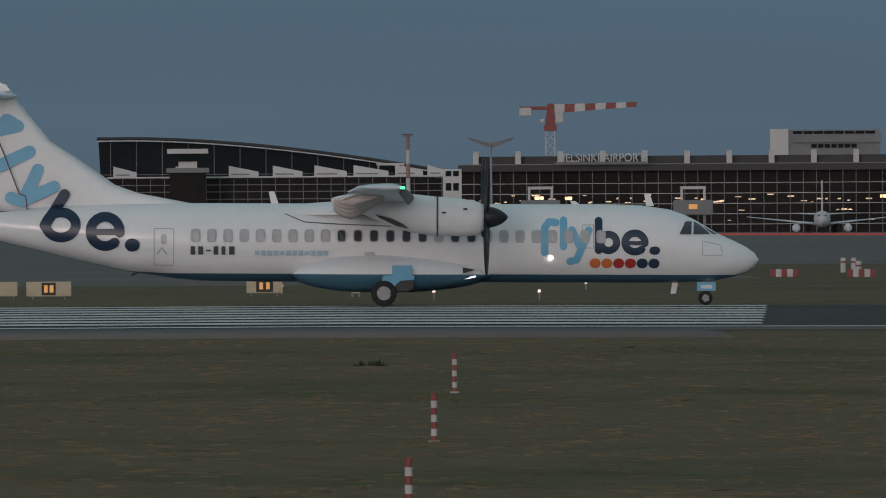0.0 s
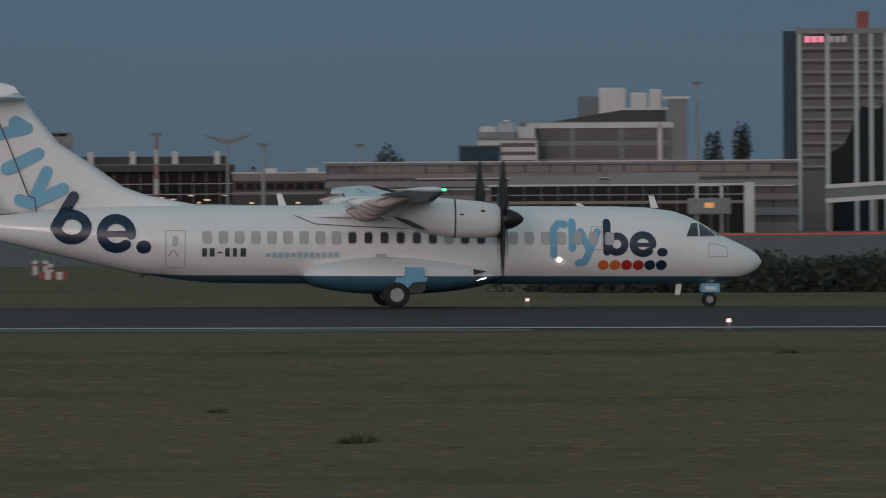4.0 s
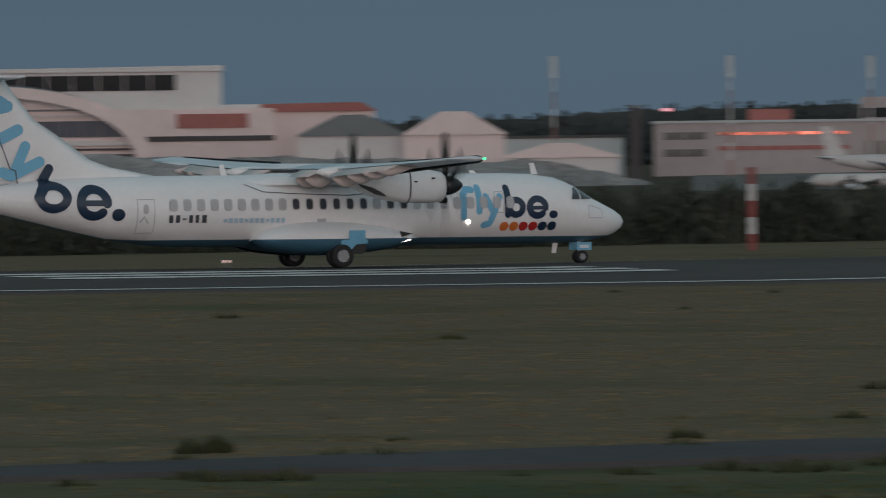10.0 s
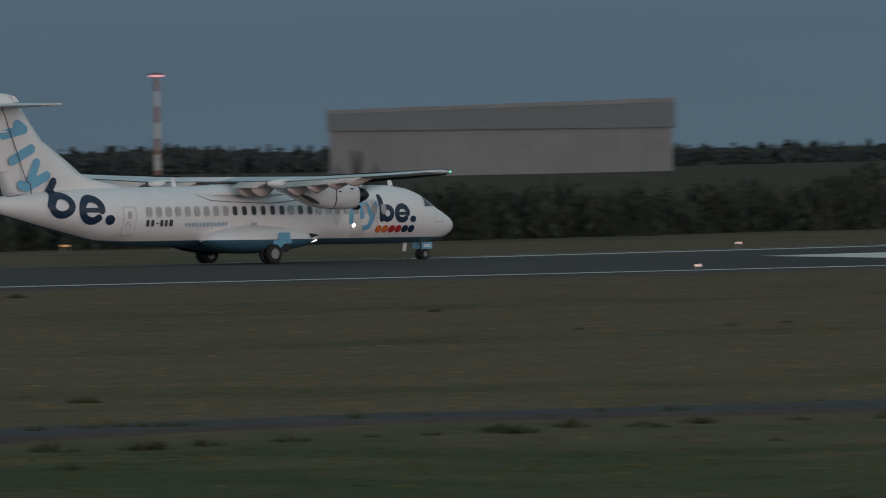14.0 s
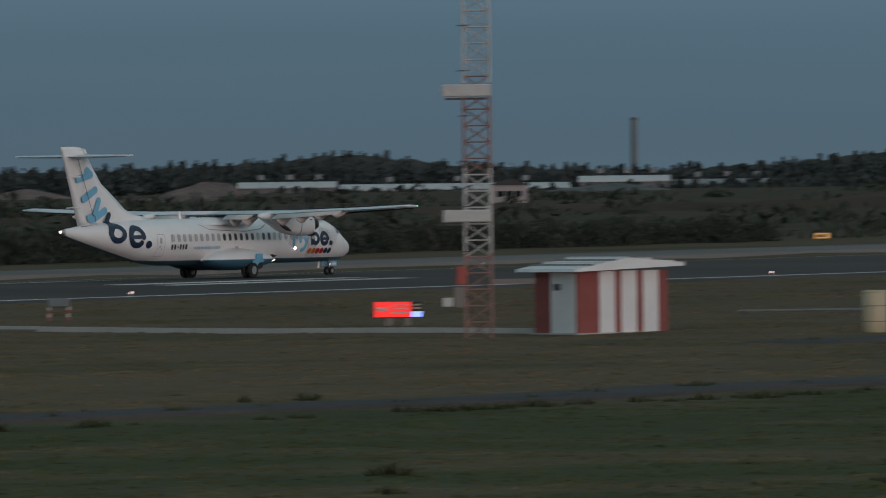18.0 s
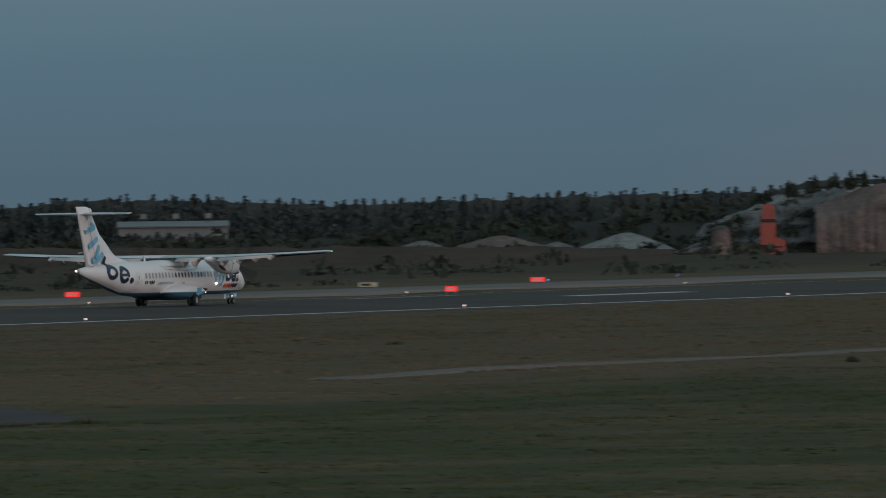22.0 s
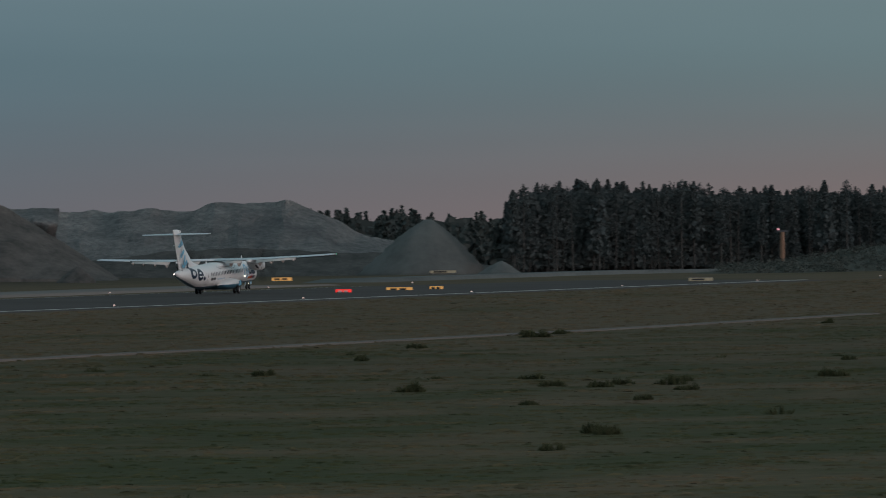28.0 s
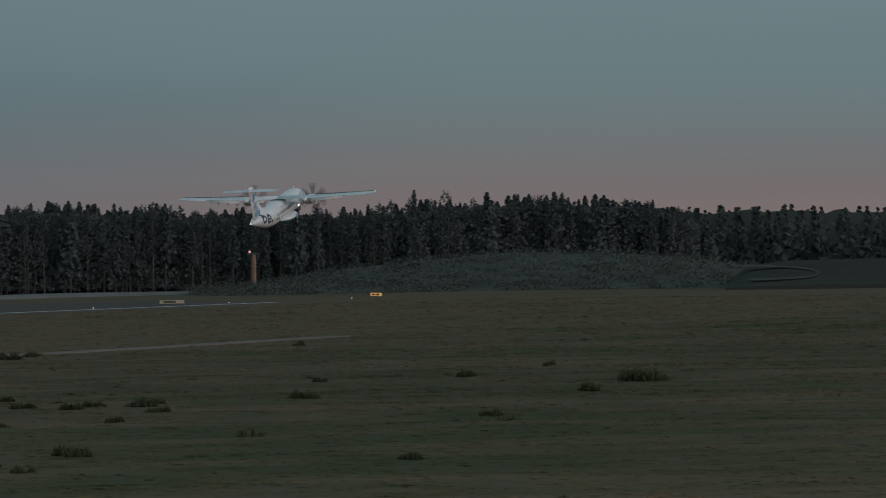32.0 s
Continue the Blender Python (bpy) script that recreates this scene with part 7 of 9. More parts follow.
def roadside_hedge():
    """Wild thicket along the far side of the runway, one shrub beside the next."""
    rnd = random.Random(11)
    protos = []
    for k in range(5):
        verts, faces = [], []
        for j in range(5):
            bush(verts, faces, rnd.uniform(-1.6, 1.6), rnd.uniform(-1, 1), -0.1, rnd.uniform(0.9, 1.5), rnd.uniform(0.8, 1.3), rnd.uniform(0.7, 1.0), rnd, 300, 0.085)
        me = bpy.data.meshes.new("foliage")
        me.from_pydata(verts, [], faces)
        me.materials.append(M["leaf"])
        stem = bmesh.new()
        for j in range(5):
            tube(stem, (rnd.uniform(-0.3, 0.3), 0, -0.3), (rnd.uniform(-1.2, 1.2), rnd.uniform(-0.4, 0.4), 0.7), 0.05, 0.02, 5)
        sm = bpy.data.meshes.new("stem")
        stem.to_mesh(sm)
        stem.free()
        sm.materials.append(M["bark"])
        protos.append((me, sm))
    xs = (46, 62, 104, 115, 126, 142, 174, 191, 207, 233, 250, 271, 297, 320, 329, 374, 470, 505, 570, 640)
    hs = (1.5, 2.3, 2.8, 3.3, 3.1, 3.1, 2.8, 2.6, 3.2, 2.7, 2.7, 3.0, 3.1, 3.2, 3.5, 3.4, 3.1, 3.2, 2.4, 2.2)
    x = 44.0
    while x < 640:
        for row, dy in enumerate((0, 5.5)):
            h = float(np.interp(x, xs, hs)) * rnd.uniform(0.82, 1.12)
            px, py = x + rnd.uniform(-1, 1), 412 + dy + rnd.uniform(-2, 2)
            me, sm = rnd.choice(protos)
            ob = new("shrub")
            ob.matrix_basis = pose(px, py, ground_z(px, py) - 0.05, 0, 0, rnd.uniform(0, 360)) @ Matrix.Diagonal((1.5, 1.5, h / 1.0, 1))
            tagged(ob, "dark wild shrub in the thicket beyond the runway", "shrub", "thicket shrubs")
            for nm, data in (("foliage", me), ("stem", sm)):
                o = new(nm, data)
                o.parent = ob
        x += 3.9 + 0.004 * x


roadside_hedge()


def ridge(name, profile, dist, base, run, material, label, category, amp=1.0, steps=14, seed=0, steep=1.0, cells=0.03, benches=0):
    """A rock wall or hillside: crest heights by heading, falling forward over `run` metres, or in upright walls with ledges between them."""
    hs, zs = [p[0] for p in profile], [p[1] for p in profile]
    n = max(8, int((hs[-1] - hs[0]) / cells))
    verts, faces = [], []
    for i in range(n + 1):
        hd = hs[0] + (hs[-1] - hs[0]) * i / n
        top = float(np.interp(hd, hs, zs))
        for j in range(steps + 3):
            u = min(1.0, j / steps)
            if benches:
                w = u * benches * 0.999 + 0.35 * noise.noise((hd * 3.1, seed, 0)) * (0 < u < 1)
                rise = min(1.0, max(0.0, (math.floor(w) + smooth(0.62, 1.0, w - math.floor(w))) / benches))
            else:
                rise = u ** steep
            d = dist - run * (1 - rise) + (30 * (j - steps) if j > steps else 0)
            z = base + (top - base) * u - (1.5 * (j - steps) if j > steps else 0)
            k = amp * (0.6 + 0.35 * u) if 0 < j else 0
            q = Vector((hd * dist * 0.0175 * 0.09, z * 0.16, seed))
            d += k * 3.2 * noise.fractal(q, 1.0, 2.0, 4)
            d += k * 2.2 * abs(noise.noise((q.x * 2.6, z * 0.05, seed + 9))) if amp > 0.8 else 0.0
            if benches:
                d += amp * 0.9 * abs(noise.noise((hd * 22 * dist / 1400, z * 0.05, seed + 4))) + amp * 0.25 * noise.noise((hd * 60 * dist / 1400, z * 0.12, seed + 5))
            z += k * 0.55 * noise.fractal(q * 2.3 + Vector((7, 3, 1)), 1.0, 2.0, 4) * (0.5 if j < steps else 0.9)
            hh = hd + 0.02 * k * noise.noise(q * 1.7)
            verts.append((d * math.sin(radians(hh)), d * math.cos(radians(hh)), z - (4.0 if j == 0 else 0)))
    m = steps + 3
    for i in range(n):
        for j in range(m - 1):
            a = i * m + j
            faces.append((a, a + m, a + m + 1, a + 1))
    ob = mesh_stuff(name, verts, faces, M[material], label, category, bool(benches))
    ob["kind"] = "structure"
    return ob


ridge("wooded_slope", ((61.5, 4.4), (62.4, 5.2), (64.8, 7.0), (65.8, 8.6), (66.6, 10.4), (67.1, 12.2), (67.4, 13.0)), 1470, 3.6, 60, "scrub_soil", "dark scrubby slope with pale stones", "hillside", 1.2, seed=1)
ridge("rock_outcrop", ((67.24, 10.0), (67.37, 11.2), (67.5, 12.6), (67.64, 13.2), (67.77, 13.0), (67.97, 12.4), (68.14, 11.8), (68.18, 10.5), (68.2, 4.0)), 1350, 3.6, 6, "rock_red", "flat-faced reddish rock outcrop in the quarry", "rock", 0.7, 22, seed=2, benches=1, cells=0.012)
ridge("rock_jumble", ((66.42, 4.0), (66.6, 8.2), (66.75, 9.6), (66.9, 10.2), (67.1, 11.0), (67.35, 12.0), (67.5, 11.0)), 1364, 3.6, 14, "rock", "dark jumble of broken rock beside the outcrop", "rock", 1.8, 22, seed=22, benches=3, cells=0.014)
ridge("rock_shelf", ((68.15, 8.0), (68.25, 10.8), (68.45, 11.4), (68.62, 11.2), (68.7, 8.0), (68.74, 4)), 1370, 3.6, 8, "rock", "broken grey rock shelf", "rock", 1.1, 18, seed=3, benches=2, cells=0.014)
ridge("rock_shelf", ((66.7, 9.0), (67.0, 11.6), (67.4, 13.4), (67.9, 12.7), (68.15, 11.4)), 1376, 8.0, 12, "rock_pale", "pale stone crown of the outcrop", "rock", 1.3, seed=9, steep=0.9)
ridge("quarry_wall", ((67.6, 10), (67.83, 14.2), (67.96, 16.2), (68.1, 17.1), (68.83, 17.5), (68.96, 18.7), (69.23, 18.2), (69.7, 18.0), (70.16, 18.6), (70.31, 18.6), (70.46, 16.8), (70.66, 16.3), (70.75, 15.4), (71.1, 14.9)), 1500, 3.8, 26, "rock", "high grey quarry wall", "quarry", 1.2, 26, seed=4, benches=2, cells=0.015)
ridge("spoil_bank", ((69.55, 4.2), (69.8, 5.6), (70.1, 9.6), (70.4, 13.4), (70.56, 15.3), (70.66, 15.5), (70.76, 15.0), (71.0, 11.6), (71.25, 7.6), (71.45, 4.2)), 1400, 3.8, 22, "spoil", "dark bank of quarry spoil", "heap", 0.5, seed=5)
ridge("quarry_ridge", ((70.5, 15.5), (70.83, 15.5), (71.03, 15.8), (71.37, 15.2), (71.83, 15.4), (72.04, 16.1), (72.27, 16.6), (72.46, 16.7), (72.67, 14.8), (72.83, 11.6), (73.03, 9.8), (73.3, 8)), 1600, 3.8, 40, "rock", "dark stony quarry ridge", "quarry", 1.3, 16, seed=6)
ridge("gravel_bench", ((70.9, 6), (71.4, 7.5), (72.0, 9.0), (72.6, 8.2), (73.1, 7.5), (73.8, 5)), 1560, 3.6, 20, "spoil", "low brown bench before the ridge", "quarry", 0.7, seed=8)


ridge("grass_rise", ((78.15, 4.6), (78.28, 7.2), (78.5, 8.0), (79.2, 8.2), (80.5, 8.0)), 1372, 4.2, 42, "scrub_soil", "low grassy rise beyond the runway's end", "bank", 0.0, seed=16)
ROAD = ((78.30, 1341.5), (78.42, 1341.5), (78.55, 1342.5), (78.66, 1345), (78.71, 1350), (78.66, 1356), (78.55, 1360), (78.38, 1362.5), (78.2, 1363.5))
road_bm = bmesh.new()
loft(road_bm, [[((d + k) * math.sin(radians(h)), (d + k) * math.cos(radians(h)), 4.35 + (d + k - 1330) * 0.0905) for k in (-1.3, 1.3)] for h, d in ROAD], caps=False, closed=False)
tagged(part("curved_road", road_bm, M["track"], None), "pale curved road over the rise", "road", kind="structure")


def heap(name, heading, dist, w, top, material, label, seed=0, lines=False):
    rnd = random.Random(seed)
    m = spot(heading, dist)
    g = m.translation.z
    h = top - g
    bm = bmesh.new()
    rings = []
    n = 40
    for j in range(13):
        u = j / 12
        r = w / 2 * (0.05 + 0.95 * (1 - u) ** 0.86)
        ring = []
        for i in range(n):
            a = 2 * math.pi * i / n
            k = 1 + 0.10 * noise.noise((math.cos(a) * 1.6, math.sin(a) * 1.6, u * 2 + seed)) + (0.05 if lines and j % 2 == 0 else 0) + 0.05 * noise.noise((math.cos(a) * 5, math.sin(a) * 5, u * 6 + seed))
            ring.append((r * k * math.cos(a) + w * 0.04 * u, r * k * math.sin(a), h * u * (1 - 0.04 * (1 - u)) - (0.4 if j == 0 else 0)))
        rings.append(ring)
    loft(bm, rings)
    th = part(name, bm, M[material], None, "", True)
    th.matrix_basis = m
    return tagged(th, label, "heap", "quarry heaps")


heap("gravel_cone", 73.25, 1500, 20.5, 12.8, "gravel", "tall grey gravel heap with faint benches", 1, True)
heap("gravel_cone", 72.02, 1350, 7.6, 7.4, "gravel", "small grey gravel heap", 2)
heap("gravel_cone", 71.2, 1340, 6, 6.0, "spoil", "small dark heap of spoil", 3)
heap("gravel_cone", 69.2, 1390, 8, 6.6, "gravel", "small grey heap under the wall", 4)
heap("gravel_cone", 73.7, 1450, 7, 6.2, "gravel", "small grey gravel heap", 5)
ridge("stone_bank", ((13.5, -4), (13.85, 0.6), (14.2, 1.0), (14.7, 0.9), (15.2, 0.6), (15.9, 0.4), (16.6, -1), (17.0, -4)), 1480, -7.0, 12, "spoil", "long grey bank of broken stone", "heap", 1.0, seed=12)
ridge("earth_bank", ((57.4, 2.8), (58.2, 4.6), (59, 5.3), (60.5, 5.8), (62, 5.5), (64, 5.2), (65.5, 4.9), (66.4, 4.4)), 1240, 2.2, 40, "earth", "low reddish earth bank beyond the field", "bank", 0.6, seed=13)
ridge("earth_bank", ((44.5, -1.0), (46, 0.2), (48, 0.8), (50, 1.6), (51.5, 1.4), (53, 2.0), (55, 2.6), (57, 2.8), (58.5, 3.2)), 1120, -3.0, 40, "earth", "low brown earth bank beyond the field", "bank", 0.6, seed=14)
ridge("dug_slope", ((53.1, 1.0), (53.28, 3.4), (53.5, 3.9), (53.65, 5.3), (53.8, 6.0), (53.98, 5.8), (54.06, 3.6), (54.18, 1.0)), 1500, 0.0, 16, "rock_red", "dug slope of reddish stone", "quarry", 0.9, seed=15)
ridge("stone_bank", ((16.6, -6), (17.0, -2.2), (17.6, -1.5), (18.4, -1.3), (19.2, -1.6), (20.2, -1.9), (20.8, -6)), 1290, -8.0, 12, "gravel", "long grey bank of gravel before the arched halls", "heap", 0.8, seed=19)
ridge("stone_bank", ((21.6, -5), (21.9, -0.8), (22.3, 0.1), (22.9, 0.4), (23.5, -0.2), (24.2, -0.3), (25.0, -0.8), (25.6, -1.2), (26.2, -4)), 1290, -8.0, 14, "rock_pale", "long pale bank of dumped stone behind the thicket", "heap", 0.9, seed=17)
for k, (h, d, w, z, mt) in enumerate(((52.74, 1700, 19, 5.5, "rock_red"), (46.5, 1300, 22, 0.6, "rock_pale"), (47.6, 1310, 16, 0.9, "rock_pale"), (49.5, 1400, 14, 2.0, "rock_pale"), (56.2, 1600, 22, 5.3, "gravel"), (64.9, 1400, 14, 6.0, "rock"), (65.35, 1402, 22, 6.6, "rock_red"), (66.1, 1396, 18, 6.8, "rock_pale"), (65.7, 1392, 10, 5.6, "rock"))):
    heap("stone_mound", h, d, w, z, mt, "pale heap of dug stone beyond the field", 30 + k)


def scattered_scrub():
    rnd = random.Random(21)
    verts, faces = [], []
    for k in range(420):
        hd = rnd.uniform(44, 67)
        d = rnd.uniform(720, 1500)
        x, y = d * math.sin(radians(hd)), d * math.cos(radians(hd))
        if y < 408:
            continue
        bush(verts, faces, x, y, ground_z(x, y) - 0.2, rnd.uniform(2, 6), 2, rnd.uniform(0.6, 2.4), rnd, 22, 0.6)
    for k in range(260):
        hd = rnd.uniform(61.5, 67.3)
        u = rnd.random()
        top = float(np.interp(hd, (61.5, 64.8, 66.6, 67.4), (4.4, 7.0, 10.4, 13.0)))
        d = 1470 - 60 * (1 - u)
        z = 3.6 + (top - 3.6) * u
        bush(verts, faces, d * math.sin(radians(hd)), d * math.cos(radians(hd)), z - 0.4, rnd.uniform(1.2, 2.6), 1.5, rnd.uniform(1.2, 3.0), rnd, 20, 0.6)
    for k in range(300):
        hd = rnd.uniform(48, 68)
        d = rnd.choice((520, 590, 680, 790, 930, 1080)) + rnd.uniform(-14, 14)
        x, y = d * math.sin(radians(hd)), d * math.cos(radians(hd))
        if y < 404:
            continue
        bush(verts, faces, x, y, ground_z(x, y) - 0.15, rnd.uniform(3, 9), 1.6, rnd.uniform(0.35, 1.0), rnd, 40, 0.28)
    for k in range(90):
        hd = rnd.uniform(66.4, 67.4)
        u = rnd.random()
        top = float(np.interp(hd, (66.42, 66.6, 67.1, 67.4), (4.5, 8.2, 11.0, 12.0)))
        d = 1348 + 14 * u
        bush(verts, faces, d * math.sin(radians(hd)), d * math.cos(radians(hd)), 3.4 + (top - 3.4) * u * 0.9, rnd.uniform(0.6, 1.6), 0.9, rnd.uniform(0.5, 1.3), rnd, 30, 0.26)
    mesh_stuff("field_scrub", verts, faces, M["leaf"], "low dark scrub across the far field", "scrub")
    # small pines on the outcrop's crown
    for k in range(26):
        hd = rnd.uniform(66.6, 68.0)
        top = float(np.interp(hd, (66.62, 67.1, 67.45, 68.0), (9.8, 12.1, 13.2, 12.3)))
        d = 1366
        verts, faces = [], []
        spruce(verts, faces, 0, 0, 0, rnd.uniform(0.9, 2.4), rnd.uniform(0.6, 1.2), rnd, 9, 7, 0.05, 3, 0.24)
        me = bpy.data.meshes.new("crown")
        me.from_pydata(verts, [], faces)
        me.materials.append(M["leaf"])
        th = thing("small_pine", pose(d * math.sin(radians(hd)), d * math.cos(radians(hd)), top - 0.3), "small dark pine on the rock outcrop", "tree", "outcrop pines")
        o = new("crown", me)
        o.parent = th
        part("trunk", tb((0, 0, -0.6), (0, 0, 1.2), 0.1, 0.05, 6), M["bark"], th)


scattered_scrub()


def spruce_forest():
    """The tall spruce wood at the runway's end: the front trees one by one, the depth behind as one wood."""
    rnd = random.Random(31)
    protos = []
    for k in range(8):
        verts, faces = [], []
        if k in (1, 4, 6):
            for j in range(7):
                a, q, z = rnd.uniform(0, 6.28), rnd.uniform(0.0, 0.05), rnd.uniform(0.42, 0.90)
                bush(verts, faces, q * math.cos(a), q * math.sin(a), z, 0.065 * (1.25 - 0.6 * z), 0.06, 0.10, rnd, 70, 0.011)
        else:
            spruce(verts, faces, 0, 0, 0, 1.0, 0.085 + 0.02 * (k % 3), rnd, 40, 9, 0.20 + 0.06 * (k % 4), 3, 0.20)
        me = bpy.data.meshes.new("crown")
        me.from_pydata(verts, [], faces)
        me.materials.append(M["spruce_leaf_haze"])
        bm = tb((0, 0, -0.02), (0.01, 0, 0.97), 0.011, 0.003, 7)
        for j in range(6):
            a, z = rnd.uniform(0, 6.28), rnd.uniform(0.12, 0.4)
            tube(bm, (0, 0, z), (0.07 * math.cos(a), 0.07 * math.sin(a), z - 0.01), 0.003, 0.001, 4)
        tm = bpy.data.meshes.new("trunk")
        bm.to_mesh(tm)
        bm.free()
        tm.materials.append(M["spruce_bark"])
        protos.append((me, tm))
    hs = (73.73, 73.9, 74.23, 74.57, 74.77, 74.9, 75.9, 76.35, 77.18, 77.54, 77.88, 78.0)
    zs = (15.8, 18.0, 18.4, 17.8, 18.6, 17.4, 17.2, 18.4, 19.2, 19.0, 17.2, 15.5)
    for k in range(300):
        hd = 73.74 + 4.2 * (k + rnd.uniform(-0.4, 0.4)) / 300
        d = 1490 + rnd.uniform(0, 26) + (hd - 73.7) * 18
        x, y = d * math.sin(radians(hd)), d * math.cos(radians(hd))
        g = ground_z(x, y)
        h = (float(np.interp(hd, hs, zs)) - g) * rnd.uniform(0.88, 1.08)
        me, tm = rnd.choice(protos)
        th = new("spruce")
        th.matrix_basis = pose(x, y, g - 0.1, rnd.uniform(-1, 1), rnd.uniform(-1, 1), rnd.uniform(0, 360)) @ Matrix.Diagonal((h * rnd.uniform(0.85, 1.2), h, h, 1))
        tagged(th, "tall dark spruce at the edge of the wood", "tree", "spruce wood")
        for nm, data in (("crown", me), ("trunk", tm)):
            o = new(nm, data)
            o.parent = th
    for hd, up in ((75.62, 1.4), (75.75, 1.2), (76.32, 2.2), (76.52, 1.8), (76.75, 1.2)):
        d = 1515
        x, y = d * math.sin(radians(hd)), d * math.cos(radians(hd))
        g = ground_z(x, y)
        me, tm = protos[rnd.randrange(7)]
        th = new("spruce")
        h = float(np.interp(hd, hs, zs)) - g + up
        th.matrix_basis = pose(x, y, g - 0.1) @ Matrix.Diagonal((h, h, h, 1))
        tagged(th, "taller spruce rising above the wood", "tree", "spruce wood")
        for nm, data in (("crown", me), ("trunk", tm)):
            o = new(nm, data)
            o.parent = th
    verts, faces = [], []
    for k in range(700):
        hd = rnd.uniform(73.85, 78.1)
        d = 1512 + rnd.uniform(0, 36) + (hd - 73.7) * 18
        x, y = d * math.sin(radians(hd)), d * math.cos(radians(hd))
        g = ground_z(x, y)
        spruce(verts, faces, x, y, g, (float(np.interp(hd, hs, zs)) - g) * rnd.uniform(0.84, 1.0), rnd.uniform(1.6, 2.5), rnd, 20, 7, 0.03, 2, 0.20)
    for k in range(80000):
        hd = rnd.uniform(73.78, 78.0)
        d = 1494 + rnd.uniform(0, 28) + (hd - 73.7) * 18
        x, y = d * math.sin(radians(hd)), d * math.cos(radians(hd))
        g = ground_z(x, y)
        z = g + (float(np.interp(hd, hs, zs)) - g) * rnd.uniform(0.06, 0.90)
        l = rnd.uniform(0.14, 0.42)
        a, tilt = rnd.uniform(-0.7, 0.7), rnd.uniform(-0.5, 0.1) * l
        c, e = math.cos(a - radians(hd)) * l, math.sin(a - radians(hd)) * l
        b = len(verts)
        verts += [(x - c, y - e, z), (x - 0.2 * c, y - 0.2 * e + tilt, z - 0.7 * l), (x + c, y + e, z - 0.1 * l), (x + 0.1 * c, y + 0.1 * e, z + 0.8 * l)]
        faces.append((b, b + 1, b + 2, b + 3))
    mesh_stuff("spruce_wood", verts, faces, M["spruce_leaf_haze"], "deep dark spruce wood", "woods")
    verts, faces = [], []
    sh, sz = (74.8, 75.4, 75.87, 76.4, 76.87, 77.37, 77.87, 78.3, 79.3), (4.2, 5.6, 7.6, 9.0, 9.9, 9.7, 8.9, 7.6, 6.4)
    ridge("scrub_hill", tuple(zip(sh, sz)), 1458, 4.0, 66, "scrub_hill", "low grey-green hill of scrub before the wood", "hillside", 0.35, seed=23)
    for k in range(900):
        hd = rnd.uniform(75.0, 79.2)
        u = rnd.random()
        d = 1392 + 66 * u
        z = 4.0 + (float(np.interp(hd, sh, sz)) - 4.0) * u
        bush(verts, faces, d * math.sin(radians(hd)), d * math.cos(radians(hd)), z - 0.4, rnd.uniform(1.0, 2.6), 1.8, rnd.uniform(0.7, 1.5), rnd, 60, 0.17)
    mesh_stuff("young_scrub", verts, faces, M["scrub_leaf"], "grey-green young scrub before the wood", "scrub")


spruce_forest()


def tree(heading, dist, top, width, label, trunk_low):
    rnd = random.Random(int(heading * 100))
    m = spot(heading, dist)
    g = m.translation.z
    th = thing("leafy_tree", m, label, "tree")
    h = top - g
    bm = tb((0, 0, -0.3), (0, 0, h * 0.6), 0.4, 0.18, 8)
    for k in range(6):
        a = 1.05 * k
        tube(bm, (0, 0, h * (0.3 + 0.05 * k)), (width * 0.3 * math.cos(a), width * 0.3 * math.sin(a), h * (0.5 + 0.06 * k)), 0.14, 0.05, 6)
    part("trunk", bm, M["bark"], th)
    verts, faces = [], []
    for k in range(12):
        a = rnd.uniform(0, 6.28)
        q = rnd.uniform(0, width * 0.33)
        bush(verts, faces, q * math.cos(a), q * math.sin(a), h * rnd.uniform(trunk_low, 0.72), width * 0.24, width * 0.24, h * 0.26, rnd, 150, 0.42)
    me = bpy.data.meshes.new("crown")
    me.from_pydata(verts, [], faces)
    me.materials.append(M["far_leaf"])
    o = new("crown", me)
    o.parent = th


tree(4.18, 2300, 4.6, 4.5, "small dark tree behind the terminal", 0.3)
tree(4.52, 2300, 4.2, 7, "dark tree behind the low building", 0.3)
tree(5.00, 2300, 10.6, 10.5, "rounded dark tree above the car park", 0.4)
tree(6.90, 2250, 13.0, 6.0, "dark leafy tree beside the tower block", 0.3)
tree(7.06, 2250, 15.0, 6.6, "taller dark leafy tree beside the tower block", 0.3)
tree(15.79, 1700, 8.8, 7.5, "dark leafy tree before the office slab", 0.2)
tree(16.38, 1700, 9.6, 8.5, "tall dark leafy tree before the office slab", 0.2)
tree(17.00, 1700, 9.2, 6.0, "dark leafy tree beside the water tower", 0.2)
tree(21.45, 1330, 0.9, 4.0, "round dark tree before the arched halls", 0.2)

# ---- things on the airfield ----
def striped_post(x, y, h, label="short red and white striped marker post"):
    th = thing("marker_post", pose(x, y, ground_z(x, y)), label, "marker post", "marker posts")
    n = 7
    for k in range(n):
        part("band", tb((0, 0, h * k / n), (0, 0, h * (k + 1) / n), 0.055, n=10), M["paint_red" if k % 2 == 0 else "paint_white"], th)
    part("cap", tb((0, 0, h), (0, 0, h + 0.02), 0.06, 0.03, 10), M["paint_red"], th)
    part("foot", tb((0, 0, -0.2), (0, 0, 0.04), 0.12, 0.10, 10), M["concrete"], th)


for x, y in ((2.2, 215), (1.4, 173), (0.75, 138)):
    striped_post(x, y, 0.88)
for x, y, h in ((56.8, 142.1, 0.72), (201.6, 159.4, 0.66), (546, 196.6, 0.9)):
    striped_post(x, y, h)


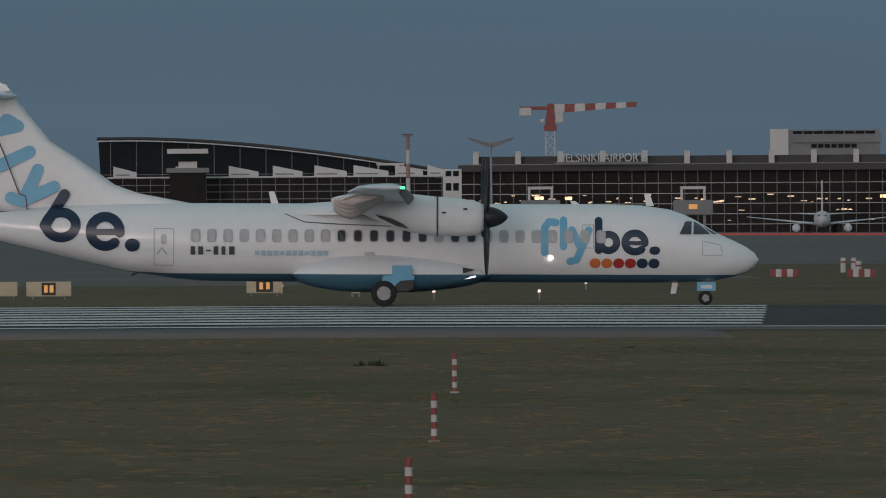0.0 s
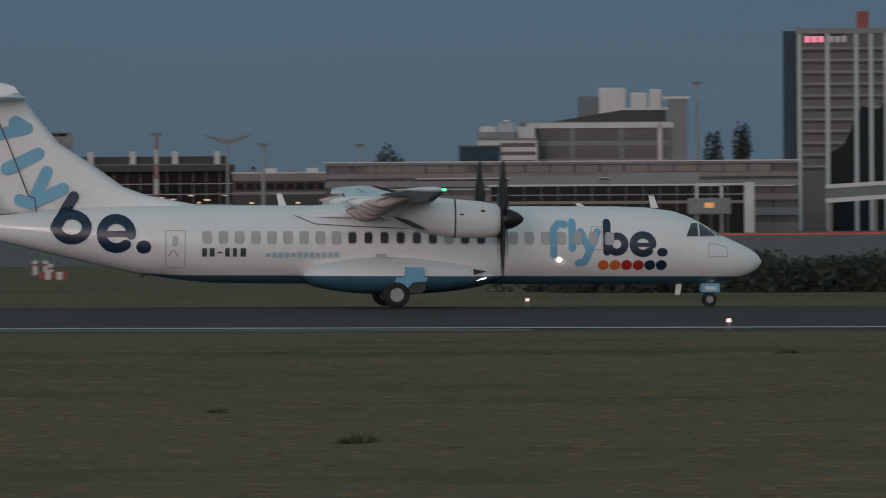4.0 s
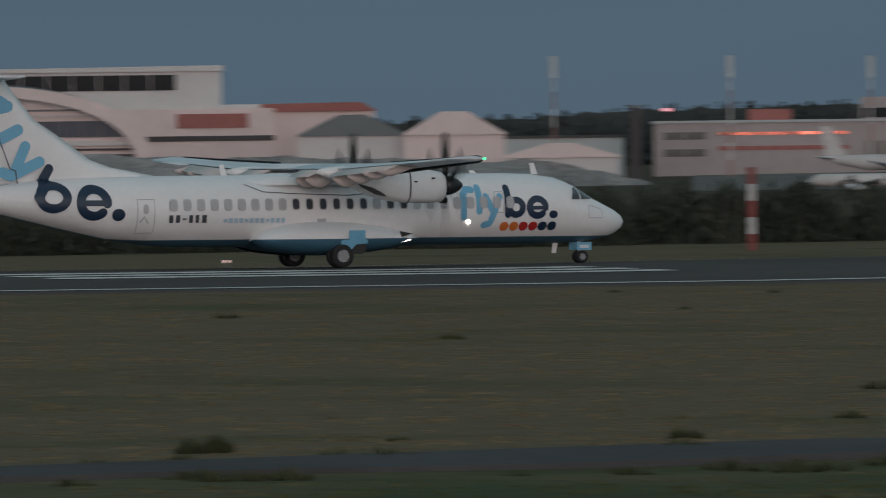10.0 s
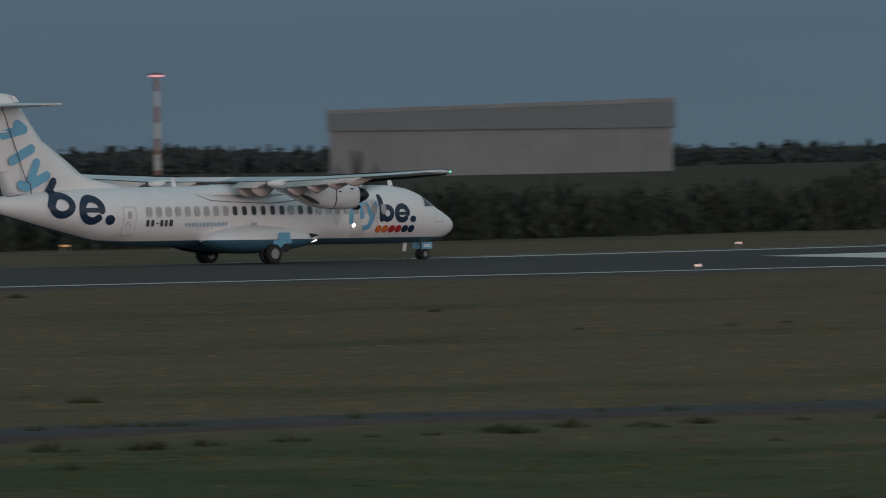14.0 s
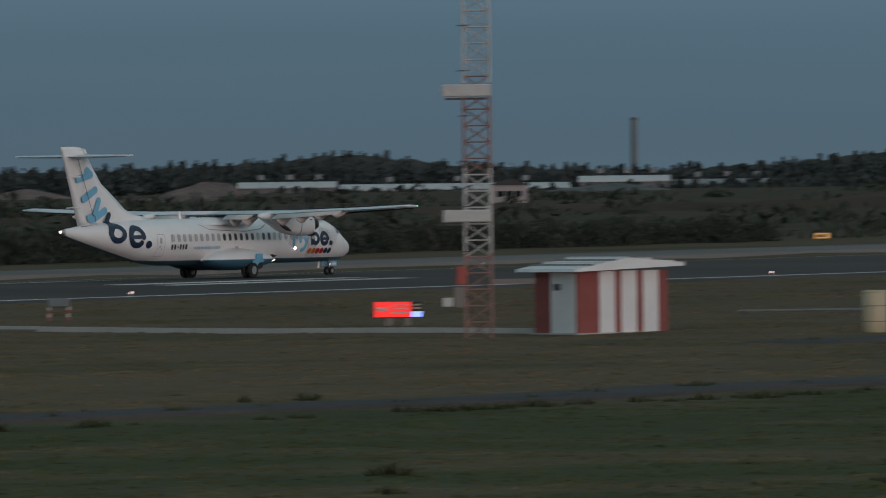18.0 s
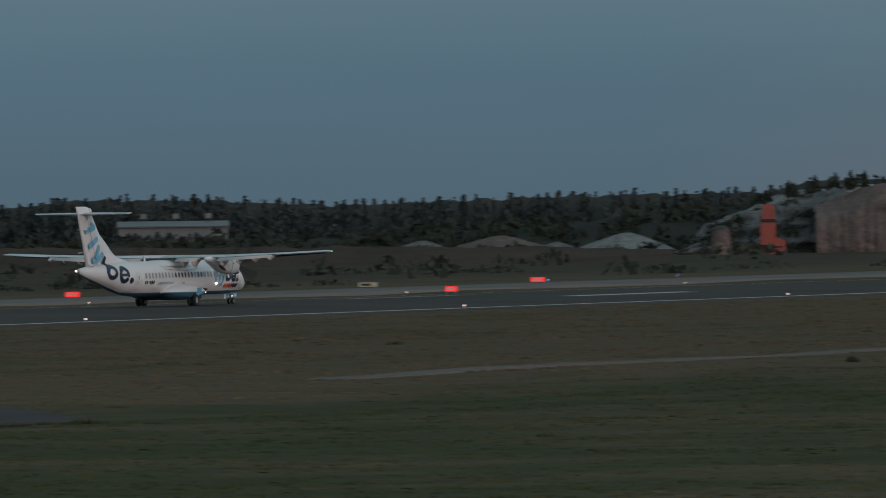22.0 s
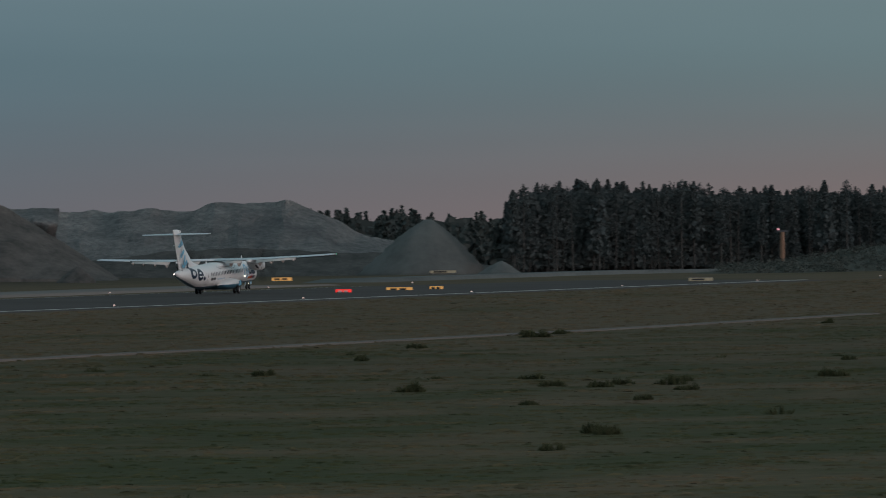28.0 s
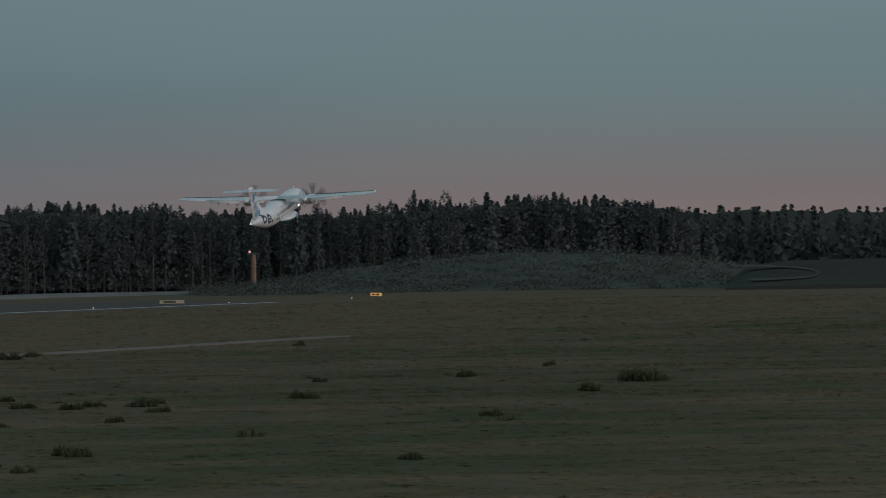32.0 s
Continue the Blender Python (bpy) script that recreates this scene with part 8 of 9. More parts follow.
def field_sign(x, y, w, h, face, label, legs=0.3, heading=None, group="airfield signs", bars=3, tall=0.0):
    head = math.degrees(math.atan2(x, y)) if heading is None else heading
    th = thing("airfield_sign", pose(x, y, ground_z(x, y) + tall, 0, 0, -head), label, "sign", group)
    part("case", bevelled(bx(-w / 2, w / 2, 0, 0.25, legs, legs + h), 0.03), M["dark_metal"], th)
    part("face", bx(-w / 2 + 0.05, w / 2 - 0.05, -0.012, 0.0, legs + 0.05, legs + h - 0.05), M[face], th, "sign face")
    for k in range(bars):
        x0 = -w / 2 + w * (0.15 + 0.7 * k / max(1, bars))
        part("writing_bar", bx(x0, x0 + w * 0.5 / bars, -0.02, -0.012, legs + h * 0.3, legs + h * 0.7), M["paint_white" if face == "sign_red" else "black"], th)
    for s in (-1, 1):
        part("leg", tb((s * w * 0.36, 0.12, -0.2 - tall), (s * w * 0.36, 0.12, legs + 0.02), 0.04, n=8), M["galvanised"], th)


for x, y in ((109.6, 151.5), (165.9, 153.5)):
    field_sign(x, y, 0.72, 0.30, "paint_red", "small red notice board on two posts in the grass", 0.34, bars=2)
warn = thing("airfield_sign", pose(334.8, 234.9, ground_z(334.8, 234.9), 0, 0, -55), "lit red sign with white writing and a black and blue end", "sign", "airfield signs")
part("case", bevelled(bx(-1.05, 1.05, 0, 0.22, 0.32, 1.04), 0.03), M["dark_metal"], warn)
part("face", bx(-1.0, 0.54, -0.012, 0.0, 0.36, 1.0), M["sign_red"], warn, "glowing red face")
part("dark_field", bx(0.56, 1.0, -0.012, 0.0, 0.60, 1.0), M["black"], warn, "black field")
part("blue_field", bx(0.56, 1.0, -0.012, 0.0, 0.36, 0.59), M["lamp_blue"], warn, "blue field")
for x0, x1, z in ((-0.94, -0.40, 0.72), (-0.94, -0.44, 0.62), (-0.30, 0.46, 0.82), (-0.30, 0.40, 0.66), (-0.30, 0.46, 0.50)):
    part("writing_bar", bx(x0, x1, -0.02, -0.012, z, z + 0.06), M["paint_white"], warn)
for z in (0.70, 0.84):
    part("writing_bar", bx(0.62, 0.94, -0.02, -0.012, z, z + 0.07), M["paint_cream"], warn)
for x in (-0.4, 0.4):
    part("leg", bx(x - 0.14, x + 0.14, 0.05, 0.15, -0.2, 0.33), M["wall_beige"], warn)
for x, y, w in ((416, 351, 1.0), (743, 381, 1.3), (760, 353, 1.1), (842, 382, 1.4), (920, 345.5, 1.3), (1013, 314, 1.8), (1756, 497, 2.0), (1688, 478, 1.4)):
    field_sign(x, y, w, 0.55, "sign_red", "lit red runway holding sign", 0.08, bars=2)
for x, y, w in ((640, 408.5, 1.3), (636, 393.5, 1.5), (675, 394, 1.1), (899, 362, 2.4), (899, 356, 2.2), (883, 347, 2.0), (1061.7, 401.3, 1.2), (1059.6, 398.4, 1.2), (1240, 393, 2.8), (1034, 314, 3.0), (1045, 313, 1.6), (1868, 422, 2.0), (1238, 306.6, 1.6), (324, 413, 1.3)):
    field_sign(x, y, w, 0.52, "sign_amber", "amber taxiway sign glowing beyond the runway", 0.1, bars=2)
for x, y, w in ((459.6, 381, 1.9), (798, 379, 1.8), (1123.7, 303.5, 3.0), (1389, 415, 4.0)):
    field_sign(x, y, w, 0.5, "sign_cream", "pale cream taxiway marker board", 0.2, bars=1, group="marker boards")
for k in range(6):
    bar = thing("road_barrier", pose(1646 + 1.0 * k, 501 - 1.3 * k, ground_z(1646, 500), 0, 0, -73), "red and white road barrier at the quarry gate", "barrier", "road barriers")
    part("block", bevelled(bx(-0.8, 0.75, -0.25, 0.25, -0.05, 0.9), 0.05), M["barrier_red" if k > 1 else "paint_white"], bar)


def stand_sign(x, y, w, panel, label):
    """A cream-cased taxiway sign with a dark panel."""
    th = thing("airfield_sign", pose(x, y, ground_z(x, y)), label, "sign", "airfield signs")
    part("case", bevelled(bx(-w / 2, w / 2, 0, 0.25, 0.12, 0.70), 0.03), M["sign_cream"], th, "cream case")
    if panel:
        part("panel", bx(-panel / 2, panel / 2, -0.015, 0.0, 0.18, 0.66), M["black"], th, "dark panel")
        for s in (-1, 1):
            part("writing_bar", bx(s * panel * 0.2 - 0.07, s * panel * 0.2 + 0.07, -0.024, -0.015, 0.28, 0.56), M["sign_amber"], th)
    for s in (-1, 1):
        part("leg", tb((s * w * 0.36, 0.12, -0.2), (s * w * 0.36, 0.12, 0.14), 0.04, n=8), M["galvanised"], th)


stand_sign(-11.9, 377.8, 1.75, 0.55, "cream taxiway sign with a dark lettered panel")
stand_sign(-3.6, 388, 1.45, 0.68, "cream taxiway sign with a dark lettered panel")
stand_sign(-13.6, 378.8, 0.9, 0.0, "plain cream taxiway marker box")
stand_sign(0.05, 383, 0.36, 0.0, "small plain cream marker box")
for k, dx in enumerate((975, 1165, 1362, 1560)):
    head = 37.493 + (dx - 784) / 299.9
    field_sign(520 * math.sin(radians(head)), 520 * math.cos(radians(head)), 0.5, 0.2, "sign_amber", "low lit approach path box in the grass", 0.25, bars=0, group="approach path boxes")
for dx in (880, 1020, 1100):
    head = 39.765 + (dx - 784) / 299.9
    field_sign(560 * math.sin(radians(head)), 560 * math.cos(radians(head)), 0.5, 0.2, "sign_amber", "low lit approach path box in the grass", 0.25, bars=0, group="approach path boxes")

def edge_light(x, dy, lamp, label):
    y = CENTRE_Y + dy
    th = thing("runway_light", pose(x, y, runway_z(x) + crown(dy) - 0.01), label, "light", "runway lights")
    part("stem", tb((0, 0, -0.1), (0, 0, 0.26), 0.03, n=6), M["galvanised"], th)
    part("base", tb((0, 0, -0.02), (0, 0, 0.05), 0.16, 0.12, 8), M["dark_metal"], th)
    part("globe", tb((0, 0, 0.25), (0, 0, 0.36), 0.065, 0.045, 8), M[lamp], th, "lit lens")


for k in range(20):
    edge_light(36 + 60 * k, -30.5, "lamp_edge", "small lit runway edge light with a pale glow")
    edge_light(36 + 60 * k, 30.5, "lamp_edge", "small lit runway edge light with a pale glow")
for x, y in ((945, 372), (985, 378), (880, 384), (1010, 392), (1060, 400), (840, 380), (10, 420), (-3, 400), (3, 368), (7, 368)):
    th = thing("taxiway_light", pose(x, y, ground_z(x, y)), "small taxiway edge light on a short stem", "light", "taxiway lights")
    part("stem", tb((0, 0, -0.1), (0, 0, 0.3), 0.03, n=6), M["galvanised"], th)
    part("globe", tb((0, 0, 0.28), (0, 0, 0.38), 0.06, 0.045, 8), M["lamp_blue" if x > 100 else "lamp_edge"], th, "lit lens")


def equipment_hut():
    head = math.degrees(math.atan2(319, 214))
    th = thing("equipment_hut", pose(319, 214, ground_z(319, 214), 0, 0, -head + 41), "red and white striped equipment hut with a ribbed roof", "hut")
    w, d, h = 4.7, 2.6, 2.45
    part("wall", bx(-w / 2, w / 2, -d / 2, d / 2, -0.1, h), M["paint_red"], th, "red wall")
    for k in range(3):
        x = -w / 2 + 1.12 + 1.14 * k
        part("white_panel", bx(x, x + 0.80, -d / 2 - 0.025, -d / 2, -0.05, h), M["hut_white"], th, "white stripe panel")
    part("white_panel", bx(-w / 2 - 0.025, -w / 2, -1.18, 0.30, -0.05, h - 0.05), M["hut_white"], th, "white door panel")
    part("roof", prism(bmesh.new(), ((-w / 2 - 0.55, h - 0.02), (-w / 2 - 0.5, h + 0.10), (0.0, h + 0.52), (w / 2 + 0.45, h + 0.30), (w / 2 + 0.5, h + 0.16)), -d / 2 - 0.5, d / 2 + 0.5), M["hut_white"], th, "ribbed pale metal roof")
    for k in range(9):
        x = -w / 2 + 0.3 + 0.6 * k
        z = h + 0.10 + (0.42 * (x + w / 2 + 0.5) / (w / 2 + 0.5) if x < 0 else 0.42 - 0.22 * x / (w / 2))
        part("roof_rib", bx(x, x + 0.12, -d / 2 - 0.5, d / 2 + 0.5, z, z + 0.07), M["hut_white" if k % 2 else "wall_grey"], th)
    part("vent", bx(-w / 2 - 0.06, -w / 2 - 0.02, -0.3, 0.1, 1.7, 1.95), M["dark_metal"], th)
    part("plinth", bx(-w / 2 - 0.15, w / 2 + 0.15, -d / 2 - 0.15, d / 2 + 0.15, -0.3, 0.02), M["concrete"], th)


def lattice(x, y, h, w, label, bands, name="antenna_mast"):
    head = math.degrees(math.atan2(x, y))
    th = thing(name, pose(x, y, ground_z(x, y), 0, 0, -head), label, "mast")
    corners = ((-w / 2, -w / 2), (w / 2, -w / 2), (w / 2, w / 2), (-w / 2, w / 2))
    n = int(h / (w * 0.62))
    step = h / n
    for i, (a, b) in enumerate(corners):
        for k in range(bands):
            part("leg", tb((a, b, h * k / bands - (0.2 if k == 0 else 0)), (a, b, h * (k + 1) / bands), w * 0.055, n=6), M["mast_red" if k % 2 == 0 else "paint_white"], th)
    for k in range(n):
        z = step * k
        mt = M["mast_red" if int(bands * (k + 0.5) / n) % 2 == 0 else "paint_white"]
        for i in range(4):
            a, b = corners[i], corners[(i + 1) % 4]
            s, e = (a, b) if (k + i) % 2 else (b, a)
            part("brace", tb((*s, z), (*e, z + step), w * 0.030, n=4), mt, th)
            part("crossbar", tb((*a, z + step), (*b, z + step), w * 0.028, n=4), mt, th)
    return th


equipment_hut()
tall = lattice(309.6, 213.4, 16.5, 1.0, "tall lattice glide path mast with white antenna boxes", 5, "glide_path_mast")
for z in (4.75, 9.6, 14.4):
    box_ = part("antenna_box", bevelled(bx(-1.35, 0.55, -0.75, -0.45, z - 0.24, z + 0.24), 0.04), M["paint_white"], tall, "white antenna box")
    part("bracket", bx(-1.2, 0.4, -0.5, -0.4, z - 0.36, z - 0.28), M["dark_metal"], box_)
for k in range(8):
    part("arm", bx(-0.75, -0.3, -0.6, -0.55, 1.6 + 1.75 * k, 1.64 + 1.75 * k), M["dark_metal"], tall)
part("junction_box", bevelled(bx(-0.95, -0.55, -0.9, -0.6, 1.2, 2.0), 0.03), M["wall_beige"], tall)
part("junction_box", bevelled(bx(-0.85, -0.45, -0.9, -0.6, 2.1, 2.8), 0.03), M["paint_orange"], tall)
part("white_box", bevelled(bx(-1.4, -1.0, -1.0, -0.7, 1.25, 1.6), 0.03), M["paint_white"], tall)
part("cable_tray", bx(0.5, 2.2, -0.2, 0.0, 2.1, 2.3), M["wall_beige"], tall)
mast2 = thing("monitor_mast", pose(357.9, 214.1, ground_z(357.9, 214.1), 0, 0, -59.1), "red and white lattice mast with a red lamp", "mast")
H2, W2 = 10.2, 0.62
for a in (-W2 / 2, W2 / 2):
    for b in (-W2 / 2, W2 / 2):
        for k in range(9):
            part("leg", tb((a, b, H2 * k / 9 - (0.2 if k == 0 else 0)), (a, b, H2 * (k + 1) / 9), 0.055, n=6), M["paint_red" if k % 2 == 0 else "paint_white"], mast2)
for k in range(27):
    z, st = H2 * k / 27, H2 / 27
    c = ((-W2 / 2, -W2 / 2), (W2 / 2, -W2 / 2), (W2 / 2, W2 / 2), (-W2 / 2, W2 / 2))
    for i in range(4):
        a, b = c[i], c[(i + 1) % 4]
        s, e = (a, b) if (k + i) % 2 else (b, a)
        mt = M["paint_red" if (k // 3) % 2 == 0 else "paint_white"]
        part("brace", tb((*s, z), (*e, z + st), 0.035, n=4), mt, mast2)
        part("crossbar", tb((*a, z + st), (*b, z + st), 0.03, n=4), mt, mast2)
for z in (5.1,):
    part("antenna_panel", bevelled(bx(-0.42, 0.42, -0.48, -0.36, z - 0.45, z + 0.45), 0.02), M["paint_white"], mast2)
part("antenna_panel", bevelled(bx(-0.42, 0.42, -0.48, -0.36, 1.5, 2.4), 0.02), M["wall_grey"], mast2)
part("red_lamp", tb((-0.10, 0, H2), (-0.10, 0, H2 + 0.16), 0.10, 0.08, 10), M["lamp_red"], mast2, "lit red lamp")
part("red_lamp", tb((0.18, 0, H2), (0.18, 0, H2 + 0.16), 0.09, 0.07, 10), M["lamp_red"], mast2, "lit red lamp")
part("lightning_rod", tb((0, 0, H2 - 0.3), (0, 0, H2 + 0.65), 0.025, 0.012, 6), M["dark_metal"], mast2)
part("rod_bar", bx(-0.3, 0.3, -0.02, 0.02, H2 + 0.55, H2 + 0.6), M["dark_metal"], mast2)
part("control_box", bevelled(bx(0.45, 0.95, -0.3, 0.1, 0.95, 1.75), 0.03), M["wall_beige"], mast2)
part("control_box", bevelled(bx(0.40, 0.75, -0.3, 0.1, 1.9, 2.9), 0.03), M["paint_orange"], mast2)
drum = thing("cable_drum", pose(318, 200.6, ground_z(318, 200.6)), "cream cylindrical equipment drum in the grass", "drum")
part("shell", bevelled(tb((0, 0, -0.05), (0, 0, 1.55), 0.48, n=24), 0.02), M["paint_cream"], drum, "cream shell", True)
part("lid", tb((0, 0, 1.55), (0, 0, 1.62), 0.50, 0.44, 24), M["paint_cream"], drum)
for z in (0.4, 1.0):
    part("hoop", tb((0, 0, z), (0, 0, z + 0.04), 0.492, n=24), M["wall_beige"], drum)
pipe = thing("ground_pipe", pose(345.8, 224, ground_z(345.8, 224), 0, 0, -58.2), "long grey pipe on low supports", "pipe")
part("pipe_run", tb((-0.8, 0, 0.30), (13.2, 0, 0.34), 0.055, n=10), M["wall_teal"], pipe)
for x in (-0.6, 4, 8.5, 13):
    part("support", bx(x - 0.05, x + 0.05, -0.05, 0.05, -0.2, 0.28), M["dark_metal"], pipe)
    part("clamp", bx(x - 0.09, x + 0.09, -0.09, 0.09, 0.22, 0.28), M["dark_metal"], pipe)
sens = thing("sensor_box", pose(295.8, 163.6, ground_z(295.8, 163.6), 0, 0, -61), "grey-green sensor box on two striped legs", "sensor")
part("housing", bevelled(bx(-0.48, 0.48, -0.3, 0.3, 0.62, 1.0), 0.04), M["wall_teal"], sens)
for s in (-0.42, 0.42):
    for k in range(4):
        part("leg_band", tb((s, 0, 0.16 * k - (0.1 if k == 0 else 0)), (s, 0, 0.16 * (k + 1)), 0.07, n=8), M["paint_white" if k % 2 else "paint_orange"], sens)
copy_thing(sens, pose(343, 259, ground_z(343, 259), 0, 0, -53))
near = thing("field_marker_mast", spot(26.8, 420), "short red and white striped mast in the thicket", "mast")
for k in range(5):
    part("band", tb((0, 0, 0.72 * k), (0, 0, 0.72 * (k + 1)), 0.17, n=12), M["paint_red" if k % 2 == 0 else "paint_white"], near)
for h, d, top, r, lamp in ((68.71, 1050, 9.6, 0.30, "lamp_pink"), (75.37, 1500, 10.2, 0.40, "lamp_pink")):
    m = spot(h, d)
    th = thing("antenna_pole", m, "brown antenna pole with a red lamp on its crossbar", "mast", "antenna poles")
    hh = top - m.translation.z
    part("pole", tb((0, 0, -0.3), (0, 0, hh), r, r * 0.85, 10), M["pole_rust"], th)
    part("crossbar", bx(-r * 2.2, r * 2.2, -0.15, 0.15, hh, hh + 0.3), M["dark_metal"], th)
    part("lamp", tb((-r * 1.6, 0, hh + 0.3), (-r * 1.6, 0, hh + 0.62), r * 0.45, r * 0.3, 8), M[lamp], th, "dim pinkish lamp")
    part("cabinet", bevelled(bx(-0.6, 0.6, -0.8, -0.3, 0, 1.1), 0.05), M["wall_grey"], th)
for h, d, z, r, lit in ((45.33, 1300, 8.4, 0.5, False), (46.02, 1300, 10.3, 0.6, False)):
    mast(h, d, z, "red and white mast beyond the field", "floodlight masts", width=2 * r, lamp="frame_grey")
lamp = thing("quarry_lamp", spot(68.99, 1300), "quarry floodlight on a pole, lit", "lamp")
part("pole", tb((0, 0, -0.2), (0, 0, 2.5), 0.1, n=8), M["galvanised"], lamp)
part("lamp_head", bevelled(bx(-0.22, 0.22, -0.2, 0.2, 2.4, 2.65), 0.04), M["lamp_white"], lamp, "bright lamp head")


def crusher():
    th, g = site("crusher_tower", 66.97, 1325, "orange-red quarry crusher tower", "quarry machine")
    h = 10.3 - g
    part("tower", bevelled(bx(-1.3, 0.8, 0, 3, -0.3, h - 2.4), 0.1), M["paint_orange"], th, "orange tower")
    part("head", prism(bmesh.new(), ((-1.1, h - 2.0), (-0.85, h), (0.55, h), (0.75, h - 2.0)), 0.2, 2.8), M["paint_orange"], th)
    part("belt_gap", bx(-1.35, 0.85, -0.1, 3.1, h - 2.4, h - 2.0), M["black"], th)
    part("hopper", prism(bmesh.new(), ((0.8, -0.3), (0.8, 2.4), (2.1, 1.9), (2.2, -0.3)), 0, 2.6), M["paint_orange"], th)
    # Black sheets on the solid tower give the shade of its holes.
    for x in (-1.0, 0.0):
        part("opening", bx(x, x + 0.8, -0.06, 0.02, 0.3, 1.3), M["black"], th)
    th, g = site("crusher_silo", 66.68, 1325, "rusty quarry silo beside the crusher", "quarry machine")
    part("silo", tb((0, 0, -0.3), (0, 0, 7.0 - g), 1.5, 1.2, 14), M["rock_red"], th)
    part("silo_lid", tb((0, 0, 7.0 - g), (0, 0, 7.5 - g), 1.3, 0.5, 14), M["roof_dark"], th)


def digger(heading, dist, s, label):
    th, g = site("excavator", heading, dist, label, "excavator", "quarry excavators")
    part("track_unit", bevelled(bx(-1.6 * s, 1.6 * s, -1.2, -0.6, 0, 0.7 * s), 0.15), M["rubber"], th)
    part("track_unit", bevelled(bx(-1.6 * s, 1.6 * s, 0.6, 1.2, 0, 0.7 * s), 0.15), M["rubber"], th)
    part("house", bevelled(bx(-1.7 * s, 1.2 * s, -1.1, 1.1, 0.75 * s, 1.9 * s), 0.12), M["paint_orange"], th, "orange body")
    part("cab", bevelled(bx(0.3 * s, 1.3 * s, -1.1, -0.2, 1.2 * s, 2.5 * s), 0.1), M["pane"], th)
    part("boom", tb((1.1 * s, 0, 1.3 * s), (3.4 * s, 0, 2.7 * s), 0.22 * s, 0.16 * s, 8), M["paint_orange"], th)
    part("stick", tb((3.4 * s, 0, 2.7 * s), (4.2 * s, 0, 0.9 * s), 0.15 * s, 0.12 * s, 8), M["paint_orange"], th)
    part("bucket", bevelled(bx(3.9 * s, 4.6 * s, -0.4, 0.4, 0.3 * s, 1.0 * s), 0.08), M["dark_metal"], th)


crusher()
for h, d, s in ((69.35, 1320, 0.6), (69.6, 1325, 0.75), (69.82, 1318, 0.95), (70.02, 1330, 0.75)):
    digger(h, d, s, "orange-red excavator on the quarry floor")
hutm, hg = site("quarry_hut", 69.75, 1505, "small green hut on the quarry's rim", "hut", z=17.4)
part("wall", bx(-1.9, 1.9, 0, 2, 0, 0.9), M["weed"], hutm)
part("roof", prism(bmesh.new(), ((-2.1, 0.85), (-1.9, 1.15), (2.2, 1.35), (2.3, 1.0)), -0.2, 2.2), M["wall_teal"], hutm)


def barrier(x, y, label):
    th = thing("road_barrier", pose(x, y, ground_z(x, y)), label, "barrier", "road barriers")
    for k in range(5):
        part("band", bevelled(bx(-0.75 + 0.3 * k, -0.45 + 0.3 * k, -0.2, 0.2, 0, 0.42), 0.02), M["paint_red" if k % 2 == 0 else "paint_white"], th)


barrier(22.8, 515, "red and white plastic road barrier")
barrier(26.9, 515, "red and white plastic road barrier")
for x, y in ((28.2, 560), (28.8, 560), (26.8, 516)):
    th = thing("bollard", pose(x, y, ground_z(x, y)), "white bollard beside the service road", "bollard", "bollards")
    part("post", bevelled(tb((0, 0, -0.1), (0, 0, 0.85), 0.16, n=12), 0.02), M["paint_white"], th)
    part("band", tb((0, 0, 0.55), (0, 0, 0.65), 0.165, n=12), M["paint_red"], th)


def clump(verts, faces, x, y, z, r, h, rnd, n=60):
    """A weed clump: upright blades, tallest in the middle."""
    for k in range(n):
        a, q = rnd.uniform(0, 6.283), math.sqrt(rnd.random())
        bx_, by_ = x + r * q * math.cos(a), y + r * q * math.sin(a)
        t = h * (1 - 0.8 * q * q) * rnd.uniform(0.5, 1.1)
        w = 0.12 * r * rnd.uniform(0.5, 1.3)
        lx, ly = 0.5 * r * q * math.cos(a) + rnd.uniform(-0.1, 0.1) * r, 0.5 * r * q * math.sin(a) + rnd.uniform(-0.1, 0.1) * r
        c, d = math.cos(a * 3), math.sin(a * 3)
        b = len(verts)
        verts += [(bx_ - w * c, by_ - w * d, z - 0.05), (bx_ + w * c, by_ + w * d, z - 0.05), (bx_ + lx + w * 0.4 * c, by_ + ly + w * 0.4 * d, z + t), (bx_ + lx - w * 0.4 * c, by_ + ly - w * 0.4 * d, z + t * 0.9)]
        faces.append((b, b + 1, b + 2, b + 3))


